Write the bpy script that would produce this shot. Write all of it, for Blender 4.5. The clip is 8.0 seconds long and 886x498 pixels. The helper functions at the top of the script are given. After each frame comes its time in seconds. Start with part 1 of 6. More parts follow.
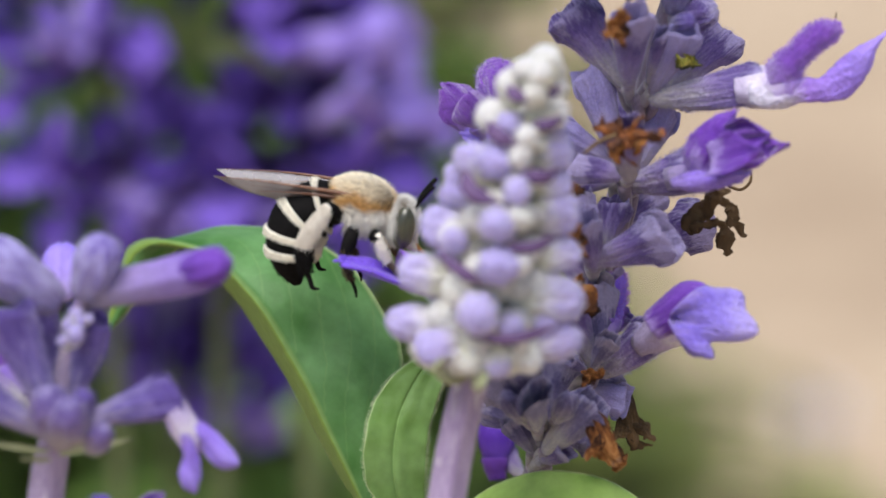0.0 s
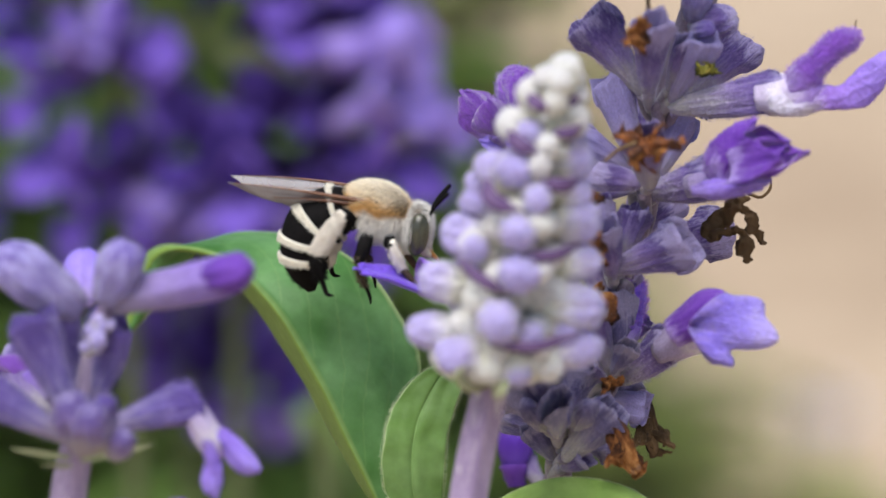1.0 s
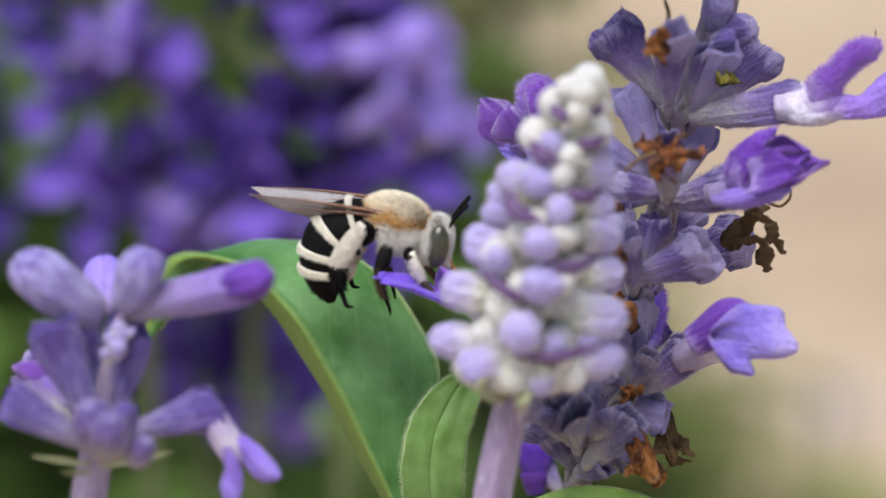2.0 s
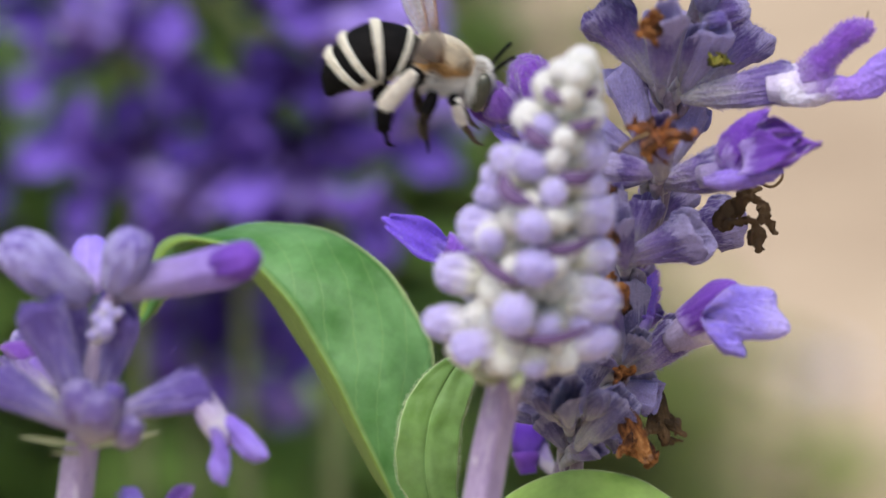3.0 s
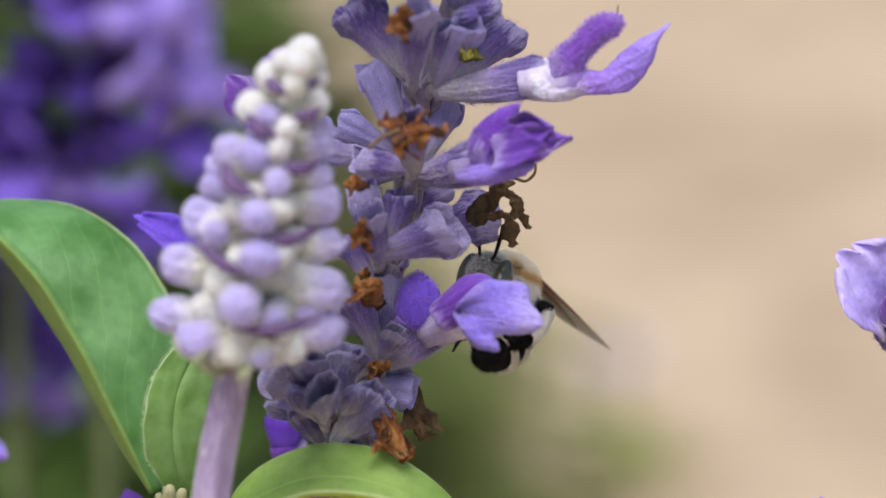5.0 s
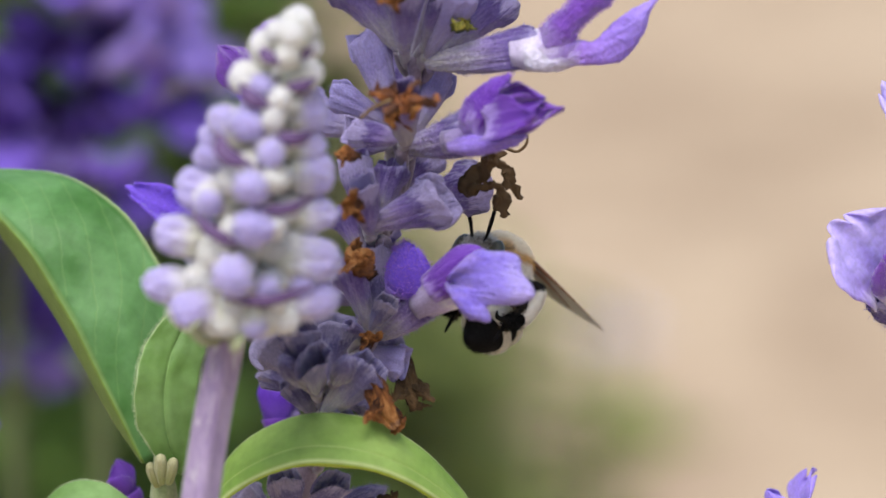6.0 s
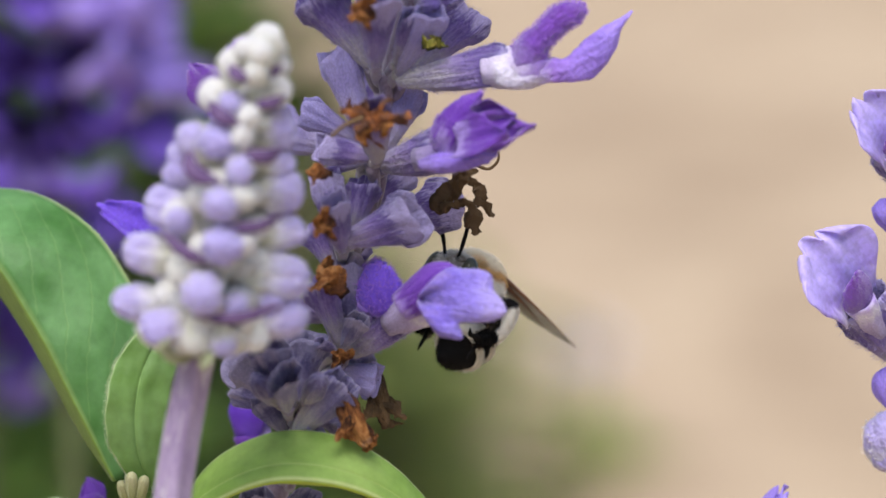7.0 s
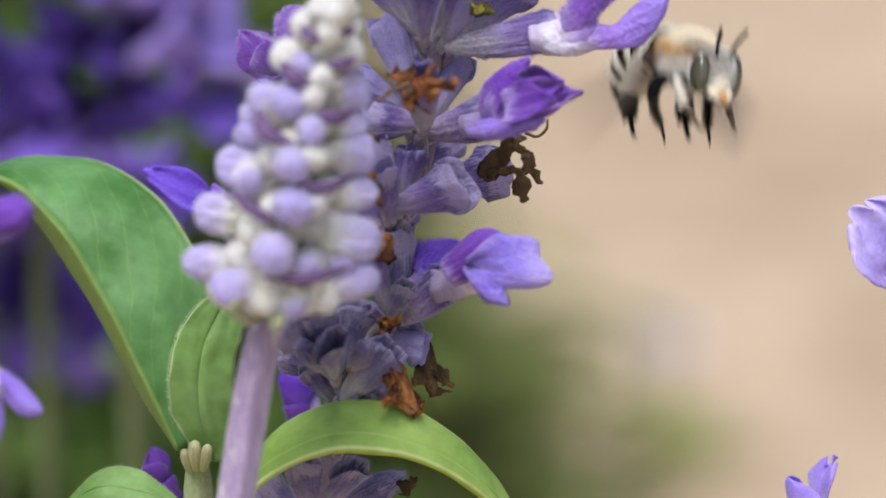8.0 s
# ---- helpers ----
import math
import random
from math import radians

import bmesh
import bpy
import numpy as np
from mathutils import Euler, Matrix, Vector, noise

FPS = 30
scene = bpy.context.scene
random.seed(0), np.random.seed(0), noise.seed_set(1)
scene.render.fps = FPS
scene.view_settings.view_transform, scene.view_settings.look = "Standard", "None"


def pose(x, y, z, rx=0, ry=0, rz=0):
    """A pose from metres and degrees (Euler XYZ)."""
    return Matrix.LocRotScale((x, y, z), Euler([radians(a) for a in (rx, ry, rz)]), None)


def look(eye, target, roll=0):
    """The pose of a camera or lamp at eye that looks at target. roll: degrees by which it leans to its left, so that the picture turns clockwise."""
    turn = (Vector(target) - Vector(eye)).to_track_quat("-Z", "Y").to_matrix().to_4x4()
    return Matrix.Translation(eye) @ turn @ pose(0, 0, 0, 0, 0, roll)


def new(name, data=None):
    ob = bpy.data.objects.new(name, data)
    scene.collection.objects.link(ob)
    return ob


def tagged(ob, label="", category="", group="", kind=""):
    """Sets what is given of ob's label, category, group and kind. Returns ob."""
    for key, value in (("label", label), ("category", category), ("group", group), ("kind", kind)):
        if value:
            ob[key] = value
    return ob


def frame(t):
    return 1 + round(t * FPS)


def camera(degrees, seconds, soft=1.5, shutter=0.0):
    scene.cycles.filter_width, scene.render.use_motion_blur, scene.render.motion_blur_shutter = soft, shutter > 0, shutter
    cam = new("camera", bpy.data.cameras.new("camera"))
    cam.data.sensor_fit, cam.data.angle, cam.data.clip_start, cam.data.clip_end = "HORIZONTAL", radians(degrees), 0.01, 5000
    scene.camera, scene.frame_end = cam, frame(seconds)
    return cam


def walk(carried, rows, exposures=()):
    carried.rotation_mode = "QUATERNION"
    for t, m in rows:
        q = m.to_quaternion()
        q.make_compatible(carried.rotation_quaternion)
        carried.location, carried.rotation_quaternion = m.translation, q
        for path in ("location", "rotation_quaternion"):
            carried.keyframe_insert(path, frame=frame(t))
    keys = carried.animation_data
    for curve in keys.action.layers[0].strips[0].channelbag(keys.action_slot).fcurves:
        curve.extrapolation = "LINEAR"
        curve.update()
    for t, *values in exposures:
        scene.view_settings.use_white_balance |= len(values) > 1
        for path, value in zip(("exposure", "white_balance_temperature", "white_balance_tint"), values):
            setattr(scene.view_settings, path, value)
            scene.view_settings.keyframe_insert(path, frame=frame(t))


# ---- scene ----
# A blue-banded bee on flowering mealy sage, seen close through a long lens.

# ---- camera ----
cam = camera(12, 8.0, soft=1.6, shutter=0.25)
cam.data.dof.use_dof = True
cam.data.dof.focus_distance = 0.2750
cam.data.dof.aperture_fstop = 22
walk(cam, [
    (0, look((0.00000, -0.27180, 0.49800), (0.00000, -0.00001, 0.45000))),
    (0.1, look((-0.00008, -0.27180, 0.49807), (0.00033, -0.00007, 0.44969))),
    (0.2, look((-0.00016, -0.27180, 0.49813), (0.00063, -0.00011, 0.44956))),
    (0.3, look((-0.00024, -0.27180, 0.49820), (0.00062, -0.00015, 0.44939))),
    (0.4, look((-0.00032, -0.27180, 0.49826), (0.00027, -0.00023, 0.44901))),
    (0.5, look((-0.00040, -0.27180, 0.49833), (-0.00005, -0.00007, 0.44995))),
    (0.6, look((-0.00048, -0.27180, 0.49840), (0.00035, 0.00009, 0.45093))),
    (0.7, look((-0.00056, -0.27180, 0.49847), (0.00022, 0.00002, 0.45061))),
    (0.8, look((-0.00064, -0.27180, 0.49853), (-0.00033, -0.00016, 0.44967))),
    (0.9, look((-0.00072, -0.27180, 0.49860), (-0.00106, -0.00013, 0.44987))),
    (1, look((-0.00080, -0.27180, 0.49867), (-0.00128, -0.00003, 0.45049))),
    (1.1, look((-0.00088, -0.27180, 0.49874), (-0.00139, -0.00025, 0.44936))),
    (1.2, look((-0.00096, -0.27180, 0.49880), (-0.00111, -0.00014, 0.45004))),
    (1.3, look((-0.00104, -0.27180, 0.49887), (-0.00130, -0.00002, 0.45077))),
    (1.4, look((-0.00112, -0.27180, 0.49893), (-0.00180, 0.00003, 0.45115))),
    (1.5, look((-0.00120, -0.27180, 0.49900), (-0.00251, -0.00002, 0.45099))),
    (1.6, look((-0.00124, -0.27180, 0.49918), (-0.00321, -0.00001, 0.45118))),
    (1.7, look((-0.00128, -0.27180, 0.49936), (-0.00336, -0.00007, 0.45103))),
    (2.2, look((-0.00148, -0.27180, 0.50026), (-0.00186, -0.00016, 0.45140))),
    (2.8, look((-0.00172, -0.27180, 0.50134), (-0.00139, -0.00038, 0.45128))),
    (2.9, look((-0.00176, -0.27180, 0.50152), (-0.00093, -0.00052, 0.45071))),
    (3, look((-0.00180, -0.27180, 0.50170), (-0.00208, -0.00071, 0.44989))),
    (3.1, look((-0.00184, -0.27180, 0.50188), (-0.00208, -0.00047, 0.45134))),
    (3.2, look((-0.00188, -0.27180, 0.50206), (-0.00149, 0.00017, 0.45502))),
    (3.3, look((-0.00192, -0.27180, 0.50224), (0.00065, 0.00049, 0.45720))),
    (3.4, look((-0.00196, -0.27180, 0.50242), (0.00379, 0.00054, 0.45799))),
    (3.5, look((-0.00200, -0.27180, 0.50260), (0.00577, 0.00031, 0.45710))),
    (3.6, look((-0.00168, -0.27180, 0.50258), (0.00826, 0.00020, 0.45680))),
    (3.7, look((-0.00136, -0.27180, 0.50256), (0.00929, 0.00013, 0.45654))),
    (3.8, look((-0.00104, -0.27180, 0.50254), (0.00962, -0.00004, 0.45555))),
    (3.9, look((-0.00072, -0.27180, 0.50252), (0.01011, -0.00005, 0.45554))),
    (4, look((-0.00040, -0.27180, 0.50250), (0.01200, -0.00021, 0.45493))),
    (4.1, look((-0.00008, -0.27180, 0.50248), (0.01272, -0.00043, 0.45378))),
    (4.2, look((0.00024, -0.27180, 0.50246), (0.01244, -0.00027, 0.45448))),
    (4.3, look((0.00056, -0.27180, 0.50244), (0.01236, -0.00038, 0.45372))),
    (4.4, look((0.00088, -0.27180, 0.50242), (0.01372, -0.00057, 0.45294))),
    (4.5, look((0.00120, -0.27180, 0.50240), (0.01484, -0.00046, 0.45375))),
    (4.6, look((0.00127, -0.27180, 0.50238), (0.01470, -0.00052, 0.45336))),
    (4.7, look((0.00135, -0.27180, 0.50237), (0.01448, -0.00077, 0.45185))),
    (5.2, look((0.00173, -0.27180, 0.50229), (0.01376, -0.00118, 0.44941))),
    (5.8, look((0.00217, -0.27180, 0.50219), (0.01374, -0.00130, 0.44859))),
    (5.9, look((0.00225, -0.27180, 0.50218), (0.01413, -0.00137, 0.44830))),
    (6, look((0.00233, -0.27180, 0.50216), (0.01450, -0.00149, 0.44773))),
    (6.1, look((0.00241, -0.27180, 0.50215), (0.01531, -0.00153, 0.44768))),
    (6.2, look((0.00248, -0.27180, 0.50213), (0.01612, -0.00138, 0.44859))),
    (6.3, look((0.00255, -0.27180, 0.50211), (0.01597, -0.00123, 0.44933))),
    (6.4, look((0.00263, -0.27180, 0.50210), (0.01481, -0.00142, 0.44808))),
    (6.5, look((0.00270, -0.27180, 0.50208), (0.01356, -0.00127, 0.44852))),
    (6.6, look((0.00258, -0.27180, 0.50206), (0.01336, -0.00105, 0.44960))),
    (6.7, look((0.00246, -0.27180, 0.50204), (0.01475, -0.00109, 0.44970))),
    (6.8, look((0.00234, -0.27180, 0.50203), (0.01552, -0.00119, 0.44937))),
    (6.9, look((0.00222, -0.27180, 0.50201), (0.01638, -0.00131, 0.44902))),
    (7, look((0.00210, -0.27180, 0.50200), (0.01638, -0.00134, 0.44885))),
    (7.1, look((0.00228, -0.27180, 0.50184), (0.01555, -0.00124, 0.44894))),
    (7.2, look((0.00246, -0.27180, 0.50168), (0.01484, -0.00091, 0.45029))),
    (7.3, look((0.00264, -0.27180, 0.50152), (0.01411, -0.00086, 0.45016))),
    (7.4, look((0.00282, -0.27180, 0.50136), (0.01392, -0.00097, 0.44939))),
    (7.5, look((0.00300, -0.27180, 0.50120), (0.01439, -0.00112, 0.44849))),
    (7.6, look((0.00340, -0.27180, 0.50086), (0.01458, -0.00137, 0.44678))),
    (7.7, look((0.00380, -0.27180, 0.50052), (0.01419, -0.00128, 0.44678))),
    (7.8, look((0.00420, -0.27180, 0.50018), (0.01304, -0.00094, 0.44785))),
    (7.9, look((0.00460, -0.27180, 0.49984), (0.01263, -0.00106, 0.44682))),
    (8, look((0.00500, -0.27180, 0.49950), (0.01322, -0.00103, 0.44666))),
])

# ---- light ----
world = bpy.data.worlds.new("sky")
scene.world = world
world.use_nodes = True
wn = world.node_tree.nodes
sky = wn.new("ShaderNodeTexSky")
sky.sky_type, sky.sun_disc = "NISHITA", False
sky.sun_elevation, sky.sun_rotation = radians(58), radians(200)
wn["Background"].inputs["Strength"].default_value = 0.12
world.node_tree.links.new(sky.outputs[0], wn["Background"].inputs["Color"])
sun = new("sun", bpy.data.lights.new("sun", "SUN"))
sun.data.energy, sun.data.angle, sun.data.color = 4.5, radians(45), (1.0, 0.97, 0.94)
sun.matrix_world = look((-0.30, -0.80, 1.80), (0, 0, 0.4))
scene.view_settings.exposure = 0.22


# ---- materials ----
def surface(name, ramp, size=1.0, along=1.0, streak=0.25, stretch=(10, 10, 0.8), mottle=0.2, spots=5.0, vary=0.12,
            rough=0.6, sheen=0.0, thin=0.0, bump=0.25, grain=30.0, spec=0.3, axis="Z", metal=0.0, coat=0.0, shift=0.0):
    """A procedural surface: a colour ramp along one axis of the thing, broken by streaks, mottling and fine grain."""
    m = bpy.data.materials.new(name)
    m.use_nodes = True
    t = m.node_tree
    n, l = t.nodes, t.links
    b = n["Principled BSDF"]
    tc, mp = n.new("ShaderNodeTexCoord"), n.new("ShaderNodeMapping")
    mp.inputs["Scale"].default_value = (size, size, size)
    l.new(tc.outputs["Object"], mp.inputs["Vector"])
    sep = n.new("ShaderNodeSeparateXYZ")
    l.new(mp.outputs[0], sep.inputs[0])

    def math_node(op, a, c):
        k = n.new("ShaderNodeMath")
        k.operation = op
        for i, v in enumerate((a, c)):
            if isinstance(v, (int, float)):
                k.inputs[i].default_value = v
            else:
                l.new(v, k.inputs[i])
        return k.outputs[0]

    def noise_node(scale, stretched=None, detail=4.0):
        k = n.new("ShaderNodeTexNoise")
        k.inputs["Scale"].default_value, k.inputs["Detail"].default_value = scale, detail
        v = mp.outputs[0]
        if stretched:
            q = n.new("ShaderNodeMapping")
            q.inputs["Scale"].default_value = stretched
            l.new(v, q.inputs["Vector"])
            v = q.outputs[0]
        l.new(v, k.inputs["Vector"])
        return k.outputs["Fac"]

    st, mo, gr = noise_node(1.0, stretch), noise_node(spots), noise_node(grain, None, 6.0)
    oi = n.new("ShaderNodeObjectInfo")
    f = math_node("ADD", math_node("MULTIPLY", sep.outputs[axis], along), shift + (0.5 if along == 0.0 else 0.0))
    f = math_node("ADD", f, math_node("MULTIPLY", math_node("SUBTRACT", st, 0.5), streak * 2))
    f = math_node("ADD", f, math_node("MULTIPLY", math_node("SUBTRACT", mo, 0.5), mottle * 2))
    f = math_node("ADD", f, math_node("MULTIPLY", math_node("SUBTRACT", oi.outputs["Random"], 0.5), vary * 2))
    r = n.new("ShaderNodeValToRGB")
    l.new(f, r.inputs[0])
    while len(r.color_ramp.elements) < len(ramp):
        r.color_ramp.elements.new(0.5)
    for e, (p, c) in zip(r.color_ramp.elements, ramp):
        e.position, e.color = p, (*c, 1)
    hsv = n.new("ShaderNodeHueSaturation")
    l.new(r.outputs[0], hsv.inputs["Color"])
    l.new(math_node("ADD", math_node("MULTIPLY", gr, 0.9), 0.55), hsv.inputs["Value"])
    l.new(hsv.outputs[0], b.inputs["Base Color"])
    b.inputs["Roughness"].default_value = rough
    b.inputs["Specular IOR Level"].default_value = spec
    b.inputs["Metallic"].default_value = metal
    b.inputs["Coat Weight"].default_value = coat
    b.inputs["Sheen Weight"].default_value = sheen
    b.inputs["Sheen Roughness"].default_value = 0.4
    bp = n.new("ShaderNodeBump")
    bp.inputs["Strength"].default_value, bp.inputs["Distance"].default_value = bump, 0.03 / size
    l.new(math_node("ADD", gr, math_node("MULTIPLY", st, 1.5)), bp.inputs["Height"])
    l.new(bp.outputs[0], b.inputs["Normal"])
    if thin:
        tr, mx = n.new("ShaderNodeBsdfTranslucent"), n.new("ShaderNodeMixShader")
        l.new(hsv.outputs[0], tr.inputs[0])
        mx.inputs[0].default_value = thin
        l.new(b.outputs[0], mx.inputs[1])
        l.new(tr.outputs[0], mx.inputs[2])
        l.new(mx.outputs[0], n["Material Output"].inputs[0])
    return m


M_CALYX = surface("faded_calyx", [(0.0, (0.50, 0.46, 0.47)), (0.22, (0.43, 0.38, 0.49)), (0.45, (0.31, 0.235, 0.49)), (0.65, (0.215, 0.145, 0.42)),
                                  (0.82, (0.115, 0.072, 0.28)), (0.93, (0.26, 0.21, 0.47)), (1.0, (0.42, 0.36, 0.63))], sheen=0.3, thin=0.22, streak=0.34, stretch=(30, 30, 1.2), mottle=0.34, spots=3.5, bump=0.45, grain=26, vary=0.2)
M_CALYX_GREY = surface("grey_calyx", [(0.0, (0.46, 0.44, 0.44)), (0.3, (0.28, 0.25, 0.37)), (0.55, (0.17, 0.145, 0.29)), (0.8, (0.11, 0.095, 0.23)),
                                      (1.0, (0.28, 0.25, 0.40))], sheen=0.35, thin=0.15, streak=0.34, stretch=(22, 22, 1.6), mottle=0.45, spots=3.5, bump=0.3, grain=30, vary=0.22)
M_CALYX_PALE = surface("pale_calyx", [(0.0, (0.44, 0.38, 0.46)), (0.35, (0.42, 0.36, 0.58)), (0.7, (0.31, 0.26, 0.54)),
                                      (1.0, (0.40, 0.35, 0.66))], sheen=0.3, thin=0.28, streak=0.3, stretch=(20, 20, 1.0), mottle=0.3, spots=3.5, bump=0.35)
M_BUD_STALK = surface("lilac_closed_calyx", [(0.0, (0.34, 0.29, 0.38)), (0.35, (0.30, 0.25, 0.52)), (0.6, (0.13, 0.09, 0.35)), (0.8, (0.24, 0.18, 0.50)),
                                      (1.0, (0.12, 0.075, 0.34))], sheen=0.2, thin=0.18, streak=0.9, stretch=(22, 22, 0.9), mottle=0.35, spots=4, bump=0.5)
M_BUD = surface("woolly_bud", [(0.0, (0.80, 0.81, 0.55)), (0.30, (0.90, 0.89, 0.78)), (0.48, (0.82, 0.78, 0.92)), (0.72, (0.60, 0.52, 0.90)), (1.0, (0.55, 0.47, 0.89))],
                sheen=0.5, thin=0.3, streak=0.10, mottle=0.24, spots=3, bump=0.5, grain=10, vary=0.16)
M_BUD_WHITE = surface("white_wool", [(0.0, (0.82, 0.83, 0.55)), (0.5, (0.92, 0.91, 0.79)), (1.0, (0.91, 0.89, 0.89))],
                      sheen=0.5, thin=0.3, streak=0.05, mottle=0.25, spots=3, bump=0.5, grain=10, vary=0.2)
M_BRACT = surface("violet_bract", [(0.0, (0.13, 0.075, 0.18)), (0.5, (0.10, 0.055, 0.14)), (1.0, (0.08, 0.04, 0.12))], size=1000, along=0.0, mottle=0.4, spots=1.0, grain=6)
M_PETAL = surface("violet_petal", [(0.0, (0.62, 0.55, 0.76)), (0.25, (0.42, 0.31, 0.76)), (0.6, (0.28, 0.17, 0.72)), (1.0, (0.23, 0.14, 0.74))],
                  thin=0.35, sheen=0.2, streak=0.34, stretch=(20, 3, 1.6), mottle=0.18, rough=0.5, bump=0.12)
M_PETAL_LIGHT = surface("lilac_petal", [(0.0, (0.70, 0.62, 0.80)), (0.35, (0.48, 0.36, 0.82)), (1.0, (0.34, 0.24, 0.80))],
                        thin=0.35, sheen=0.2, streak=0.34, stretch=(20, 3, 1.6), mottle=0.18, rough=0.5, bump=0.12)
M_FOLD = surface("deep_violet_fold", [(0.0, (0.30, 0.20, 0.55)), (0.2, (0.11, 0.028, 0.30)), (0.6, (0.13, 0.032, 0.36)), (1.0, (0.20, 0.075, 0.50))], thin=0.12, sheen=0.25, streak=0.35, stretch=(14, 14, 1.0), mottle=0.25, spots=5, bump=0.4)
M_SIDE = surface("pale_pinkish_lilac", [(0.0, (0.70, 0.64, 0.80)), (0.3, (0.46, 0.34, 0.80)), (0.6, (0.52, 0.42, 0.86)), (1.0, (0.60, 0.50, 0.88))], thin=0.35, sheen=0.2, streak=0.4, stretch=(16, 4, 1.0), mottle=0.25, spots=3, bump=0.08, grain=14)
M_LIP_VIOLET = surface("violet_lip_pale_throat", [(0.0, (0.76, 0.72, 0.84)), (0.2, (0.72, 0.66, 0.84)), (0.38, (0.36, 0.20, 0.68)), (0.7, (0.34, 0.22, 0.74)), (1.0, (0.42, 0.30, 0.82))], thin=0.3, sheen=0.2, streak=0.2, stretch=(16, 16, 1.6), mottle=0.16, spots=4, bump=0.3)
M_LILAC = surface("bright_lilac", [(0.0, (0.30, 0.21, 0.58)), (0.4, (0.28, 0.17, 0.70)), (1.0, (0.38, 0.27, 0.82))], thin=0.25, sheen=0.2, streak=0.4, stretch=(16, 16, 1.2), mottle=0.3, spots=4, bump=0.4)
M_LIP = surface("light_lilac_lip", [(0.0, (0.34, 0.24, 0.70)), (0.3, (0.26, 0.18, 0.76)), (0.65, (0.40, 0.31, 0.88)), (1.0, (0.54, 0.44, 0.90))], thin=0.25, sheen=0.3, streak=0.42, stretch=(16, 16, 1.6), mottle=0.35, spots=4, bump=0.5)
M_HOOD = surface("hairy_violet_hood", [(0.0, (0.45, 0.34, 0.66)), (0.3, (0.22, 0.075, 0.50)), (1.0, (0.23, 0.07, 0.52))],
                 thin=0.25, sheen=0.6, streak=0.12, mottle=0.15, rough=0.6, bump=0.5)
M_FED = surface("blue_violet_hood", [(0.0, (0.36, 0.27, 0.72)), (0.3, (0.20, 0.095, 0.70)), (1.0, (0.23, 0.115, 0.76))], thin=0.3, sheen=0.4, streak=0.25, mottle=0.15, bump=0.2)
M_HAIR_VIOLET = surface("violet_hair", [(0.0, (0.34, 0.16, 0.62)), (1.0, (0.45, 0.25, 0.72))], rough=0.5, thin=0.3, bump=0.0)
M_THROAT = surface("white_throat", [(0.0, (0.40, 0.33, 0.52)), (0.4, (0.52, 0.43, 0.68)), (0.68, (0.78, 0.73, 0.82)), (1.0, (0.50, 0.36, 0.76))],
                   thin=0.3, sheen=0.2, streak=0.28, stretch=(7, 7, 0.8), mottle=0.2)
M_THROAT_WHITE = surface("white_throat_skin", [(0.0, (0.60, 0.52, 0.72)), (0.3, (0.78, 0.73, 0.85)), (0.6, (0.66, 0.56, 0.82)), (1.0, (0.40, 0.26, 0.70))], thin=0.3, sheen=0.2, streak=0.2, stretch=(6, 6, 0.8), mottle=0.25, spots=3)
M_TUBE = surface("lilac_tube", [(0.0, (0.32, 0.27, 0.42)), (0.5, (0.28, 0.20, 0.50)), (1.0, (0.24, 0.14, 0.54))], thin=0.25, sheen=0.4, streak=0.22,
                 stretch=(9, 9, 0.5))
M_TUBE_PALE = surface("pale_lilac_tube", [(0.0, (0.40, 0.32, 0.62)), (0.4, (0.60, 0.52, 0.76)), (0.75, (0.66, 0.58, 0.80)), (1.0, (0.45, 0.34, 0.74))], thin=0.3, streak=0.4, stretch=(9, 9, 1.5), mottle=0.3, spots=4)
M_VIVID = surface("vivid_violet_petal", [(0.0, (0.16, 0.07, 0.50)), (0.5, (0.12, 0.035, 0.48)), (1.0, (0.15, 0.05, 0.54))], thin=0.2, streak=0.25, stretch=(12, 12, 1.0), mottle=0.2)
M_DARKMOUTH = surface("dark_violet", [(0.0, (0.10, 0.03, 0.30)), (1.0, (0.16, 0.05, 0.42))], thin=0.2, sheen=0.3)
M_DRY = surface("rust_dry", [(0.0, (0.04, 0.016, 0.010)), (0.35, (0.20, 0.07, 0.022)), (0.6, (0.44, 0.17, 0.045)), (0.8, (0.58, 0.27, 0.09)), (1.0, (0.30, 0.16, 0.10))],
                streak=0.5, stretch=(9, 9, 2.5), mottle=0.6, spots=6, rough=0.7, bump=0.6, thin=0.15)
M_DRY_DARK = surface("brown_dry", [(0.0, (0.02, 0.013, 0.008)), (0.5, (0.11, 0.066, 0.03)), (1.0, (0.24, 0.145, 0.07))],
                     streak=0.4, mottle=0.45, spots=4, rough=0.75, bump=0.6)
M_STAMEN = surface("rusty_stamen", [(0.0, (0.03, 0.013, 0.010)), (0.5, (0.09, 0.034, 0.016)), (0.75, (0.24, 0.08, 0.024)), (1.0, (0.40, 0.17, 0.05))], size=1000, along=0.0, streak=0.6, stretch=(1.2, 1.2, 1.2),
                   mottle=0.8, spots=0.9, rough=0.7, bump=0.5, grain=6)
M_OLIVE = surface("olive_inside", [(0.0, (0.03, 0.04, 0.008)), (0.6, (0.16, 0.15, 0.02)), (1.0, (0.34, 0.27, 0.05))], mottle=0.4)
M_STEM_A = surface("dry_stem", [(0.0, (0.12, 0.08, 0.12)), (0.5, (0.22, 0.17, 0.225)), (1.0, (0.12, 0.08, 0.125))], size=1000, along=0.0,
                   streak=0.6, stretch=(2, 2, 0.12), sheen=0.4, mottle=0.3, spots=0.4, grain=5)
